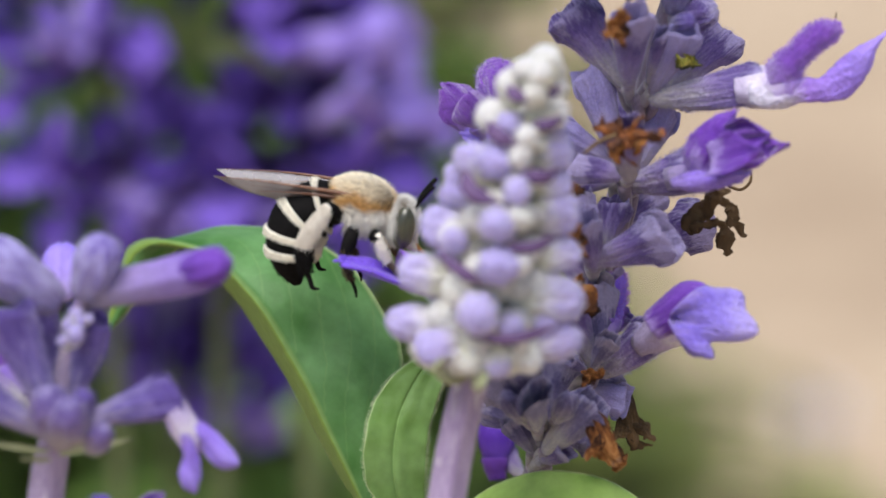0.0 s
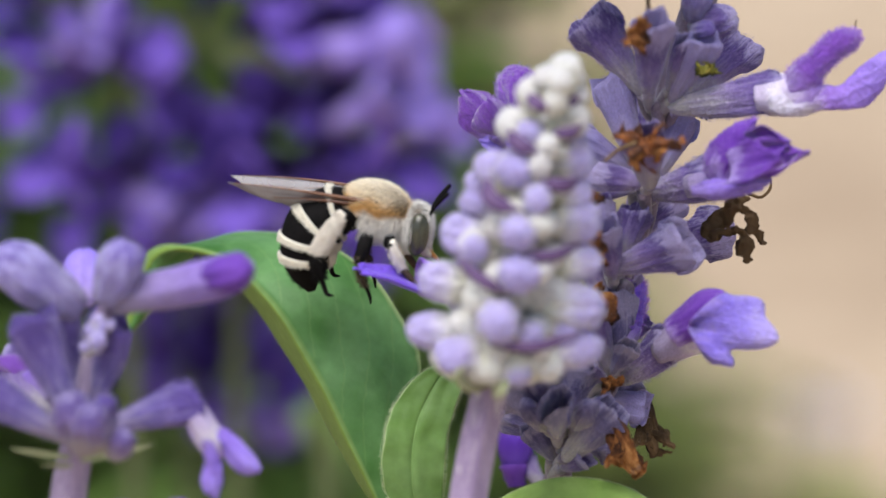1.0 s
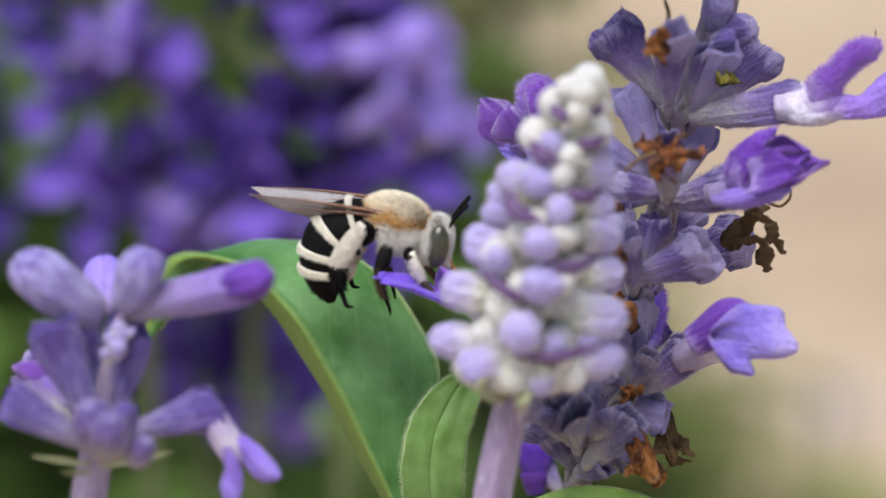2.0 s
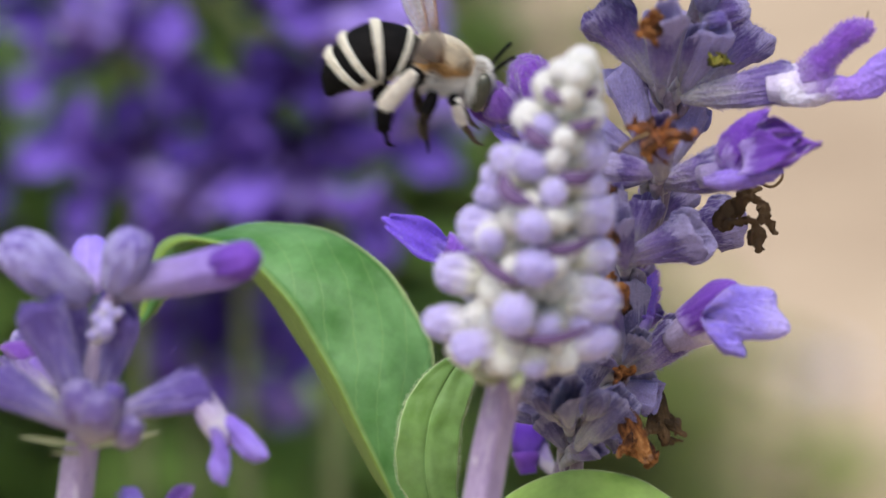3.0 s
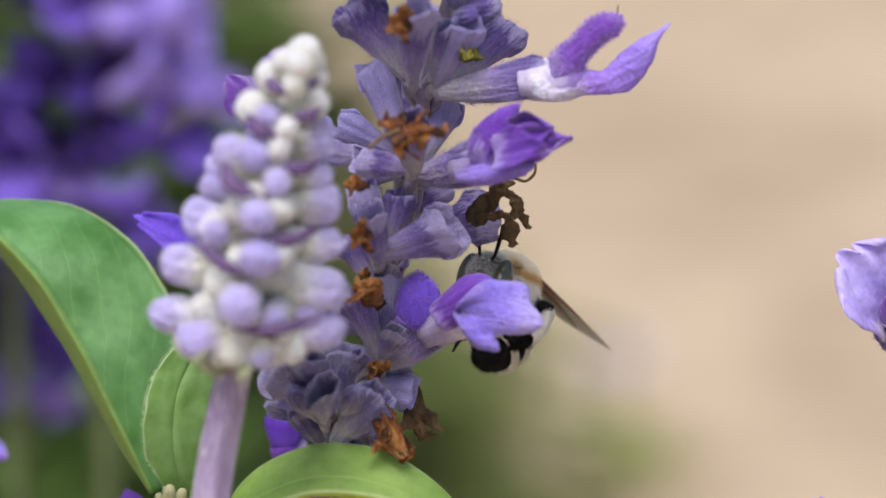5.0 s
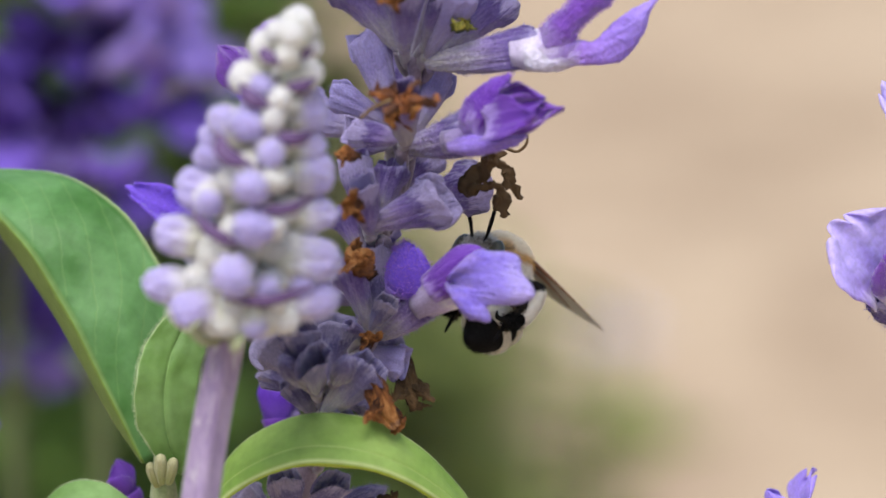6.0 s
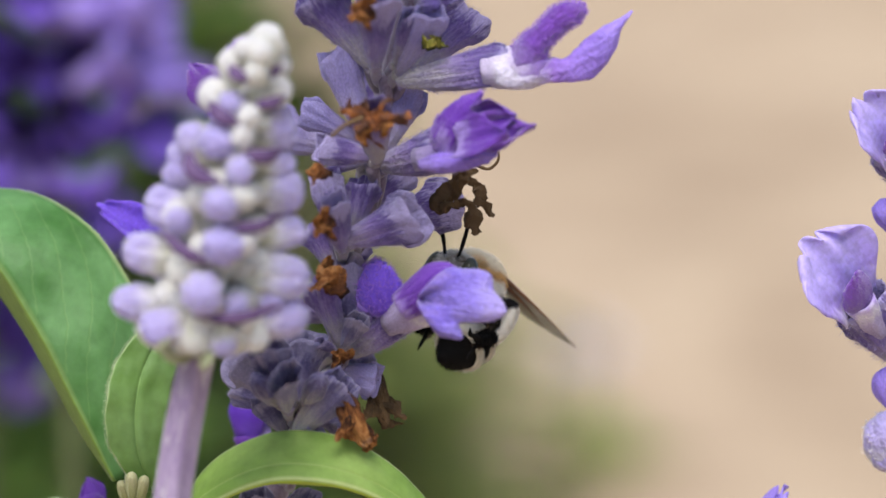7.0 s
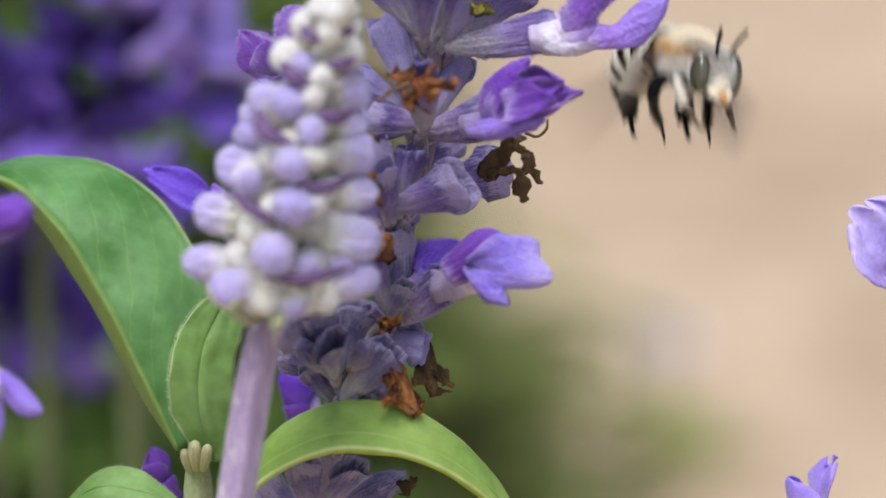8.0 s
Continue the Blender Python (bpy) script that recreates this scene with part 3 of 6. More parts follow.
def tube_geo(r0, r1, bell=0.0):
    """The corolla's tube, open in front."""
    nt, na = 10, 24
    verts, faces = [], []
    for sh in (1.0, 0.88):
        for i in (range(nt) if sh == 1.0 else range(nt - 1, 2, -1)):
            t = i / (nt - 1)
            for k in range(na):
                a = 2 * math.pi * k / na
                r = (r0 + (r1 - r0) * t + bell * math.sin(math.pi * t)) * sh * (1 + 0.04 * math.cos(6 * a) + 0.16 * noise.noise(Vector((math.cos(a), math.sin(a), 2.5 * t + r1))))
                verts.append(Vector((r * math.cos(a) * 0.9, r * math.sin(a), t + 0.05 * t * t * math.sin(a))))
    rows = len(verts) // na
    for i in range(rows - 1):
        for k in range(na):
            j = (k + 1) % na
            faces.append((i * na + k, i * na + j, (i + 1) * na + j, (i + 1) * na + k))
    faces += [tuple(reversed(range(na))), tuple((rows - 1) * na + k for k in range(na))]
    return verts, faces


def centreline(e, pitch, curl):
    """Place and heading, in the flower's upright plane, after e along a line that starts at pitch and turns by curl."""
    z = y = 0.0
    for k in range(10):
        a = radians(pitch + curl * e * (k + 0.5) / 10)
        z += math.cos(a) * e / 10
        y += math.sin(a) * e / 10
    return z, y, radians(pitch + curl * e)


def hood_geo(pitch=55, curl=-35, width=0.24, depth=1.3, seed=0):
    """The upper lip: a keeled hood that rises from the mouth and curls forward."""
    def fn(s, c):
        z, y, a = centreline(s, pitch, curl)
        w = width * (0.78 + 0.45 * math.sin(math.pi * s)) * math.sqrt(max(0.02, 1 - s ** 7))
        drop = depth * w * (1 - math.cos(c * 1.5))
        bump = 0.02 * noise.noise(Vector((c * 3, s * 6, seed)))
        return (w * math.sin(c * 1.5) * (1 + 0.08 * math.sin(7 * s + 3 * seed)), y - math.cos(a) * drop + bump, z + math.sin(a) * drop + 0.03 * math.sin(9 * c + seed) * s)
    return sheet(fn, 16, 19, 0.035)


def lip_geo(pitch=-10, curl=-60, width=0.55, cup=0.25, ruffle=0.06, notch=0.22, lobes=3, seed=0, neck=0.3, point=0.25):
    """The lower lip: a neck that widens to a ruffled, lobed apron."""
    def fn(s, c):
        e = s * (1 - notch * (s ** 3) * (math.exp(-(5 * c) ** 2) if lobes == 2 else math.exp(-(7 * (abs(c) - 0.4)) ** 2) if lobes == 3 else 0.0) - 0.24 * s * abs(c) ** 3)
        z, y, a = centreline(e, pitch, curl)
        w = width * (neck + (1 - neck) * math.sin(math.pi / 2 * min(1.0, s * 1.25)) ** 1.6) * (1 - point * s ** 3) * (1 - 0.55 * s ** 6)
        rf = ruffle * s * s * (math.sin(8 * c + seed) + 0.35 * math.sin(13 * c + 2.1 * seed + 4 * s)) + 0.03 * noise.noise(Vector((c * 2, s * 3, seed)))
        lift = cup * w * c * c + rf
        return (w * c * (1 + 0.06 * noise.noise(Vector((s * 4, c * 4, seed + 3)))), y + math.cos(a) * lift, z - math.sin(a) * lift + 0.03 * noise.noise(Vector((c * 2, s * 2, seed))) * s)
    return sheet(fn, 20, 29, 0.02)


def fan_geo(spread_deg=63, back=0.5, fore=0.67, notch=0.36, where=0.36, bulge=0.22, ruffle=0.02, seed=0):
    """A lower lip spread like a fan: a dome that breaks into two rounded lobes at a notch."""
    def fn(s, c):
        s = 0.05 + 0.95 * s
        far = (1 - back * abs(c) ** 1.4 if c < 0 else 1 - fore * c ** 1.2) - notch * math.exp(-(7.5 * (c - where)) ** 2) * s ** 3
        far = (far + 0.05 * math.sin(15 * c + seed) * s ** 5) * math.sqrt(max(0.06, 1 - abs(c) ** 5))
        a = radians(spread_deg) * c * (1.0 + 0.12 * s * s * math.exp(-(3 * (c - where)) ** 2))
        y = bulge * math.sin(math.pi * 0.80 * s ** 0.9) - 0.10 * s ** 4 * c * c + ruffle * s * s * math.sin(9 * c + seed) + 0.05 * noise.noise(Vector((c * 2.5, s * 2.5, seed)))
        return (-far * s * math.sin(a), y, far * s * math.cos(a))
    return sheet(fn, 22, 45, 0.02)


def fold_mesh(name, path, radii, material, flat=0.6, fuzz=0, ribs=0, depth=0.0, seed=1, hair=0.09, lay=(0, 0, 0.5), wide=0.008):
    """A petal folded on itself, one unit long, with long hairs where it has them."""
    v, f = tube(path, radii, 34, 28, ribs, depth, flat)
    v = [p + Vector((noise.noise(p * 6 + Vector((seed, 0, 0))), noise.noise(p * 6 + Vector((0, seed, 5))), noise.noise(p * 5 + Vector((3, 0, seed))))) * 0.03 + Vector((noise.noise(p * 17 + Vector((seed, 7, 0))), noise.noise(p * 17 + Vector((2, seed, 5))), 0)) * 0.014 for p in v]
    if not fuzz:
        return mesh(name, v, f, material)
    g = join((v, f), hairs(over((v, f), fuzz, seed), hair, wide, lay, 0.8, seed))
    return mesh(name, g[0], g[1], material, None, (len(f), M_HAIR_VIOLET))


def crumple_geo(seed, long=1.0):
    """A withered corolla: shrivelled twisted strips that cling together and curl at the end."""
    rnd = random.Random(seed)
    geos = []
    for k in range(4):
        a = rnd.uniform(0, 6.28)
        o = Vector((math.cos(a), math.sin(a), 0)) * 0.07
        path = [o * 0.3, o + Vector((0, 0, 0.25)), o * 1.6 + Vector((rnd.gauss(0, 0.07), rnd.gauss(0, 0.07), 0.55))]
        e = (o.normalized() * rnd.uniform(0.2, 1.2) + Vector((0, 0, rnd.uniform(-0.4, 0.8)))).normalized()
        path += [path[-1] + e * 0.2, path[-1] + e * 0.25 + Vector((rnd.gauss(0, 0.12), rnd.gauss(0, 0.12), rnd.gauss(0, 0.12)))]
        geos.append(tube(path, [0.05, 0.10, 0.13, rnd.uniform(0.04, 0.13), 0.02], 22, 14, 3, 0.42, rnd.uniform(0.2, 0.4)))
    v, f = join(*geos)
    v = [p + Vector((noise.noise(p * 7 + Vector((seed, 0, 0))), noise.noise(p * 7 + Vector((0, seed, 5))), noise.noise(p * 6 + Vector((9, 0, seed))))) * 0.09 for p in v]
    return v, f


def shrivel(geo, amount, scale, seed):
    """The same mesh, shrunk unevenly as it dried."""
    o = Vector((seed, seed * 1.7, 0))
    return [Vector(p) + Vector((noise.noise(Vector(p) * scale + o), noise.noise(Vector(p) * scale + o * 2 + Vector((5, 0, 3))), noise.noise(Vector(p) * scale + o * 3 + Vector((0, 9, 1))))) * amount for p in geo[0]], geo[1]


def downy(name, geo, material, count, length, seed, wide=0.009, down=None):
    """The same mesh with a coat of short pale hairs."""
    g = join(geo, hairs(over(geo, count, seed), length, wide, (0, 0, 0.5), 0.8, seed))
    return mesh(name, g[0], g[1], material, None, (len(geo[1]), down or M_DOWN))


M_DOWN = surface("pale_down", [(0.0, (0.30, 0.25, 0.45)), (1.0, (0.46, 0.41, 0.62))], along=0.0, mottle=0.5, thin=0.4, bump=0.0, rough=0.6)
CALYX = [downy("calyx", calyx_geo(w, f, s), m, 2000, 0.07, s, 0.005) for w, f, s, m in (
    (0.40, 0.45, 1, M_CALYX), (0.40, 0.2, 2, M_CALYX), (0.40, 0.6, 3, M_CALYX), (0.40, 0.1, 4, M_CALYX), (0.26, 0.2, 5, M_CALYX))]
CALYX_GREY = [downy("calyx", g, M_CALYX_GREY, 1800, 0.075, k, 0.005) for k, g in ((11, calyx_geo(0.40, 0.40, 11)), (12, bud_geo(0.36, 12, 0.45, 0.12, 9)), (13, calyx_geo(0.40, 0.15, 13)))]
CALYX_PALE = [downy("calyx", calyx_geo(w, f, s), M_CALYX_PALE, 1600, 0.07, s, 0.005) for w, f, s in ((0.40, 0.1, 21), (0.40, 0.35, 22), (0.36, 0.3, 23))]
M_WOOL = surface("white_down", [(0.0, (0.90, 0.87, 0.90)), (1.0, (0.95, 0.94, 0.92))], along=0.0, mottle=0.4, thin=0.5, bump=0.0, rough=0.6)
BUD = [downy("bud", bud_geo(0.41, s, t), M_BUD, 450, 0.06, s, 0.009, M_WOOL) for s, t in ((1, 0.5), (2, 0.3), (3, 0.7))]
BUD_WHITE = [downy("bud", bud_geo(0.52, s, t), M_BUD_WHITE, 450, 0.09, s, 0.012, M_WOOL) for s, t in ((4, 0.5), (5, 0.4))]
CLOSED = [downy("calyx", bud_geo(0.31, s, 0.5, 0.10, 9), m, 500, 0.035, s) for s, m in ((11, M_BUD_STALK), (12, M_CALYX), (13, M_BUD_STALK))]
CALYX_LILAC = [downy("calyx", calyx_geo(0.30, 0.1, s, 8), M_BUD_STALK, 1200, 0.05, s, 0.005) for s in (41, 42, 43)]
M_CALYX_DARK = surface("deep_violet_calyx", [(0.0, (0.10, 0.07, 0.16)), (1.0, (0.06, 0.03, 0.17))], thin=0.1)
CALYX_DARK = [mesh("calyx", *calyx_geo(0.30, 0.6, s), M_CALYX_DARK) for s in (31, 32)]
BUD_SLIM = [mesh("bud", *bud_geo(0.26, s, 0.6), M_PETAL_LIGHT) for s in (6, 7)]
M_BUD_LILAC = surface("lilac_bud", [(0.0, (0.18, 0.13, 0.32)), (0.35, (0.40, 0.35, 0.64)), (0.6, (0.24, 0.19, 0.50)), (0.8, (0.44, 0.39, 0.74)), (1.0, (0.20, 0.15, 0.46))], thin=0.25, sheen=0.4, streak=0.6, stretch=(16, 16, 0.8), bump=0.4)
BUD_PLUMP = [mesh("bud", *bud_geo(0.33, s, 0.6), M_BUD_LILAC) for s in (14, 15)]
AXIL = mesh("axil_bud", *bud_geo(0.24, 17, 0.4), surface("green_bud", [(0.0, (0.30, 0.34, 0.12)), (1.0, (0.46, 0.44, 0.26))], thin=0.2, sheen=0.3))
DRY = [mesh("withered_corolla", *crumple_geo(s), M_DRY) for s in (1, 2, 3, 4)]
def dry_tube_geo(seed):
    """A withered corolla that kept its tube: wrinkled lengthwise, pinched at both ends."""
    v, f = tube([(0, 0, 0), (0.06, 0, 0.3), (-0.04, 0.03, 0.65), (0.05, 0, 1.0)], [0.10, 0.22, 0.28, 0.10], 26, 20, 5, 0.22, 0.6)
    return [p + Vector((noise.noise(p * 8 + Vector((seed, 0, 0))), noise.noise(p * 8 + Vector((0, seed, 5))), noise.noise(p * 5))) * 0.07 for p in v], f


DRY_TUBE = [mesh("withered_corolla", *dry_tube_geo(3), M_DRY), mesh("withered_corolla", *dry_tube_geo(8), M_DRY_DARK)]
DRY_DARK = [mesh("withered_corolla", *crumple_geo(s), M_DRY_DARK) for s in (5, 6, 7)]


def bract_geo():
    def fn(s, c):
        w = 0.24 * math.sin(math.pi * min(0.999, 0.12 + 0.88 * s)) ** 0.8
        return (w * c, 0.25 * s * s + 0.5 * w * c * c, s)
    return sheet(fn, 9, 7, 0.05)




def corolla(parent, base, way, size, up=(0, 0, 1), roll=0.0, tube_share=0.5, tube_mat=None, r0=0.10, r1=0.17, hood=None, lip=None,
            hood_size=0.5, lip_size=0.6, hood_mat=None, lip_mat=None, fuzz=0, label="", lip_roll=0.0, lip_skew=0.0):
    """One open flower: a tube that carries an upper hood and a lower lip."""
    z = Vector(way).normalized()
    tb = piece("corolla_tube", mesh("corolla_tube", *tube_geo(r0 / tube_share, r1 / tube_share), tube_mat or M_THROAT), parent, base, way, size * tube_share, roll, up, label)
    hg = hood_geo(**(hood or {}))
    k = hood_size / tube_share
    r = r1 / tube_share
    for name, geo, mt, kk, off in (("upper_lip", hg, hood_mat or M_HOOD, k, Vector((0, r * 0.45, 0.80))),
                                   ("lower_lip", lip_geo(**(lip or {})), lip_mat or M_PETAL, lip_size / tube_share, Vector((0, -r * 0.80, 0.78)))):
        ob = new(name, mesh(name, geo[0], geo[1], mt))
        ob.parent = tb
        ob.matrix_basis = Matrix.Rotation(radians(lip_roll if name == "lower_lip" else 0.0), 4, "Z") @ Matrix.Translation(off) @ Matrix.Rotation(radians(lip_skew if name == "lower_lip" else 0.0), 4, "Y") @ Matrix.Diagonal((kk, kk, kk, 1))
        if name == "upper_lip" and fuzz:
            hg2 = (hg[0][:len(hg[0]) // 2], [f for f in hg[1] if max(f) < len(hg[0]) // 2])
            ob2 = new("lip_hair", mesh("lip_hair", *hairs(over(hg2, fuzz, 7), 0.10, 0.009, (0, 0, 0.5), 0.8, 5), M_HAIR_VIOLET))
            ob2.parent = tb
            ob2.matrix_basis = ob.matrix_basis.copy()
            tagged(ob2, "fine violet hairs", kind="stuff")
    return tb


def calyx(parent, base, mouth, me, roll=0.0, wide=1.0, up=(0, -1, 0), label=""):
    way = mouth - base
    return piece("calyx", me, parent, base, way, way.length, roll, up, label, wide)


def leaf(name, parent, midrib, right, left, width, material, thick=0.00035, wave=0.0, curl=0.0, seed=0, label="", n=40, shape=None, tuck=0.0):
    """A leaf blade: two halves that spread from the midrib along right and left; tuck folds the left margin under."""
    mid = spline(midrib, 121)

    def fn(s, c):
        p = mid[min(120, int(round(s * 120)))]
        w = width * (float(np.interp(s, np.linspace(0, 1, len(shape)), shape)) if shape else
                     (math.sin(math.pi * min(1.0, 0.04 + 0.96 * s) ** 0.8) ** 0.75) * (0.55 + 0.45 * min(1.0, s * 3))) * (1 if s < 0.999 else 0.02)
        d = Vector(right) if c > 0 else Vector(left)
        a = abs(c)
        q = p + d * (w * a) + Vector((0, 1, 0)) * (curl * w * a * a) + Vector((0.3, -0.6, 0.5)) * (wave * a * a * (math.sin(17 * s + 3 * seed + (2 if c > 0 else 0)) + 0.5 * math.sin(41 * s + seed))) \
            - (Vector((0, -1, 0)) * 0.00016 * math.exp(-(c * 12) ** 2)) + Vector((0.2, -0.9, 0.3)) * 0.055 * width * noise.noise(Vector((s * 7, c * 3, seed)))
        if tuck and c < -0.5:
            e = (-c - 0.5) / 0.5
            q += Vector((0, 1, 0)) * (tuck * w * e)
        return q
    blade = part(name, sheet(fn, n, 25, thick), material, parent, label)
    rnd = random.Random(seed)
    roots = []
    for _ in range(1500):
        u, c = rnd.random(), rnd.choice((-1.0, 1.0))
        p = Vector(fn(u, c))
        roots.append((p, (p - Vector(fn(u, c * 0.8))).normalized()))
    fringe = part("margin_hair", hairs(roots, 0.00028, 0.000018, (0, 0, 0.2), 0.7, seed), M_LEAF_HAIR, parent, kind="stuff")
    fringe.name = "margin_hair"
    return blade


# ---- the ground ----
def ground():
    verts, faces = [], []
    n, half = 60, 40.0
    xs = [half * math.copysign(abs(2 * i / n - 1) ** 2.5, 2 * i / n - 1) for i in range(n + 1)]
    for y in xs:
        for x in xs:
            verts.append((x, y + 2, 0.012 * noise.noise(Vector((x * 1.7, y * 1.7, 0)))))
    for i in range(n):
        for k in range(n):
            a = i * (n + 1) + k
            faces.append((a, a + 1, a + n + 2, a + n + 1))
    tagged(new("ground", mesh("ground", verts, faces, M_SAND)), "bare pale sandy ground beyond the flower bed", "ground", kind="structure")


ground()


# ---- the faded sage stalk in the middle ----
def faded_stalk():
    st = thing("sage_stalk", at(8, -450, 10), "fading mealy sage stalk with greyish violet calyxes and rusty withered flowers", "flower stalk", "sage stalks")
    part("stem", tube([at(2, -460, 10), at(3, -200, 3), at(4.57, -21.8, -2), at(6.22, -14.98, -1), at(9.37, -7.72, -1), at(11, -1.65, -1), at(11.89, 4, -1), at(12.96, 9.61, -1),
                       at(14.56, 15.54, -1), at(16.23, 20.23, -2), at(17.15, 25.67, -3), at(17.88, 31.47, -4)],
                      [0.0013, 0.0012, 0.0009, 0.0007, 0.0006, 0.0006, 0.00055, 0.00055, 0.00055, 0.0005, 0.00045, 0.0004], 110, 12, 4, 0.12), M_STEM_A, st)
    C, G, A = CALYX, CALYX_GREY, CALYX_PALE
    spine = spline([at(4.55, -21.54, -1), at(6.22, -14.98, -1), at(9.37, -7.72, -1), at(11, -1.65, -1), at(11.89, 4, -1), at(12.96, 9.61, -1), at(14.56, 15.54, -1), at(16.23, 20.23, -2), at(17.15, 25.67, -3)], 200)
    for base, mouth, me, roll, half in (
            # top whorl
            (at(16.14, 17.5, 0), at(17.42, 22.09, 2), C[2], 10, 1.55), (at(15.76, 18.6, 0), at(12.6, 19.81, 1), C[0], 60, 0.95),
            (at(16.47, 20.8, 0), at(20.41, 23.09, 3), C[3], 80, 1.64), (at(16.29, 20.8, 0), at(18.36, 25.27, 1), C[1], 20, 1.51),
            (at(15.81, 20.64, 2), at(14.53, 24.17, 5), A[1], 0, 1.30), (at(16.65, 20.5, -3), at(14.64, 24.48, -4), C[0], 0, 1.37),
            # second whorl
            (at(11.71, 10.95, 2), at(8.26, 15.73, 3), C[0], -8, 1.91), (at(11.88, 11.40, 4), at(11.88, 16.18, 8), C[1], 10, 1.62), (at(13.38, 10.61, 3), at(15.41, 14.74, 5), A[1], 20, 1.47),
            (at(14.56, 10.49, 0), at(18.33, 13.84, -1), C[1], 0, 1.69), (at(13.30, 11.27, 3), at(14.25, 14.81, 5), C[3], 30, 1.10), (at(12.86, 9.89, -3), at(13.67, 13.94, -5), C[2], 0, 1.55),
            # third whorl
            (at(11.42, 6.15, 2), at(9.55, 11.68, 2), A[0], 8, 1.62), (at(11.61, 5.73, 1), at(7.56, 7.96, 1), A[1], -10, 1.18), (at(11.78, 5.47, 4), at(8.40, 6.21, 5), C[3], 0, 1.32),
            (at(11.95, 5.40, 5), at(11.46, 9.14, 9), C[1], 0, 1.69), (at(12.42, 5.14, 1), at(14.37, 9.15, 1), A[0], -12, 1.32), (at(12.16, 4.43, -3), at(12.58, 9.04, -5), C[0], 0, 1.62),
            (at(11.17, 4.83, 3), at(8.62, 4.35, 3), C[4], 0, 0.66), (at(12.60, 4.48, 2), at(14.16, 4.35, 3), C[4], 0, 0.59),
            # fourth whorl
            (at(9.30, -0.04, 5), at(14.12, 2.00, 7), C[0], 4, 1.99), (at(11.28, 0.21, 1), at(16.85, 1.69, 0), C[2], 0, 1.62), (at(9.92, -0.37, 4), at(8.73, 3.99, 4), C[3], 10, 1.55),
            (at(10.18, -0.25, 3), at(11.14, 3.62, 4), C[1], 0, 1.25), (at(9.67, -0.56, 5), at(9.18, 3.20, 8), C[3], 20, 1.32), (at(11.68, 1.54, 0), at(14.07, 3.56, 0), C[1], 0, 1.03), (at(10.33, -1.25, -3), at(12.59, 2.75, -4), C[0], 0, 1.62),
            (at(10.48, -1.85, 3), at(11.46, -0.74, 4), C[4], 0, 0.52), (at(9.39, -2.41, 3), at(7.90, 0.57, 3), C[1], 0, 1.25),
            # fifth whorl
            (at(10.22, -7.09, 3), at(10.15, -1.93, 4), G[2], 10, 1.32), (at(9.75, -7.07, 4), at(8.23, -2.78, 5), C[1], 0, 1.32), (at(9.67, -7.07, 4), at(10.68, -4.81, 6), G[2], 0, 0.96),
            (at(9.31, -8.99, 2), at(11.79, -9.61, 3), A[0], 0, 1.47), (at(9.86, -9.20, 1), at(11.49, -8.14, 1), G[0], 20, 1.18), (at(9.38, -7.45, 4), at(8.22, -6.29, 6), C[4], 0, 0.81),
            # sixth whorl
            (at(6.26, -10.67, 5), at(3.06, -7.33, 6), G[0], 20, 1.69), (at(6.42, -10.31, 6), at(4.75, -6.12, 9), G[2], 0, 1.62), (at(6.76, -11.04, 4), at(7.52, -6.49, 5), G[0], 10, 1.55), (at(6.57, -12.25, 6), at(9.47, -8.68, 8), G[2], -10, 1.69),
            (at(6.03, -10.53, 7), at(5.93, -7.45, 11), G[0], 40, 1.40), (at(7.02, -11.57, 4), at(9.37, -11.57, 5), G[0], 0, 1.25), (at(6.33, -11.49, 2), at(2.88, -10.12, 2), G[2], 0, 1.47), (at(6.82, -12.36, -3), at(8.53, -9.87, -4), G[0], 0, 1.62),
            (at(5.94, -12.93, 3), at(4.44, -10.63, 4), G[2], 0, 1.10), (at(6.38, -13.04, 5), at(7.93, -12.02, 7), C[3], 0, 0.96), (at(7.30, -9.97, 7), at(8.18, -7.67, 10), G[1], 30, 1.10), (at(5.48, -9.97, 7), at(3.80, -7.67, 10), G[1], 60, 1.10),
            # lowest whorl
            (at(4.86, -20.9, 3), at(7.39, -17.18, 5), G[0], 40, 1.48), (at(4.67, -20.9, 3), at(3.89, -16.8, 5), G[2], 0, 1.39), (at(5.06, -21.16, 2), at(10.59, -18.04, 3), G[1], 90, 1.54),
            (at(4.52, -21.42, 1), at(1.34, -18.48, 2), G[0], 30, 1.20)):
        calyx(st, base, mouth, me, roll, half * 0.00082 / (0.40 * (mouth - base).length))
        node = min(spine, key=lambda p: abs(p.z - base.z + 0.0024))
        part("pedicel", tube([node, node.lerp(base, 0.5) + (base - node).cross(Vector((0, 1, 0))) * 0.12, base + (mouth - base) * 0.04], [0.0004, 0.00036, 0.00046], 8, 8), M_PEDICEL, st)
    # closed buds and flower stalks between the calyxes
    for base, tip, me, w in ((at(14.48, 15.24, 2), at(17.61, 16.17, 3), CLOSED[1], 1.15), (at(14.84, 15.72, 2), at(15.1, 18.53, 4), BUD_PLUMP[0], 1.0), (at(14.52, 15.23, 4), at(16.04, 15.71, 5), CLOSED[0], 1.1)):
        piece("bud", me, st, base, tip - base, (tip - base).length, 0, (0, -1, 0), "", w)
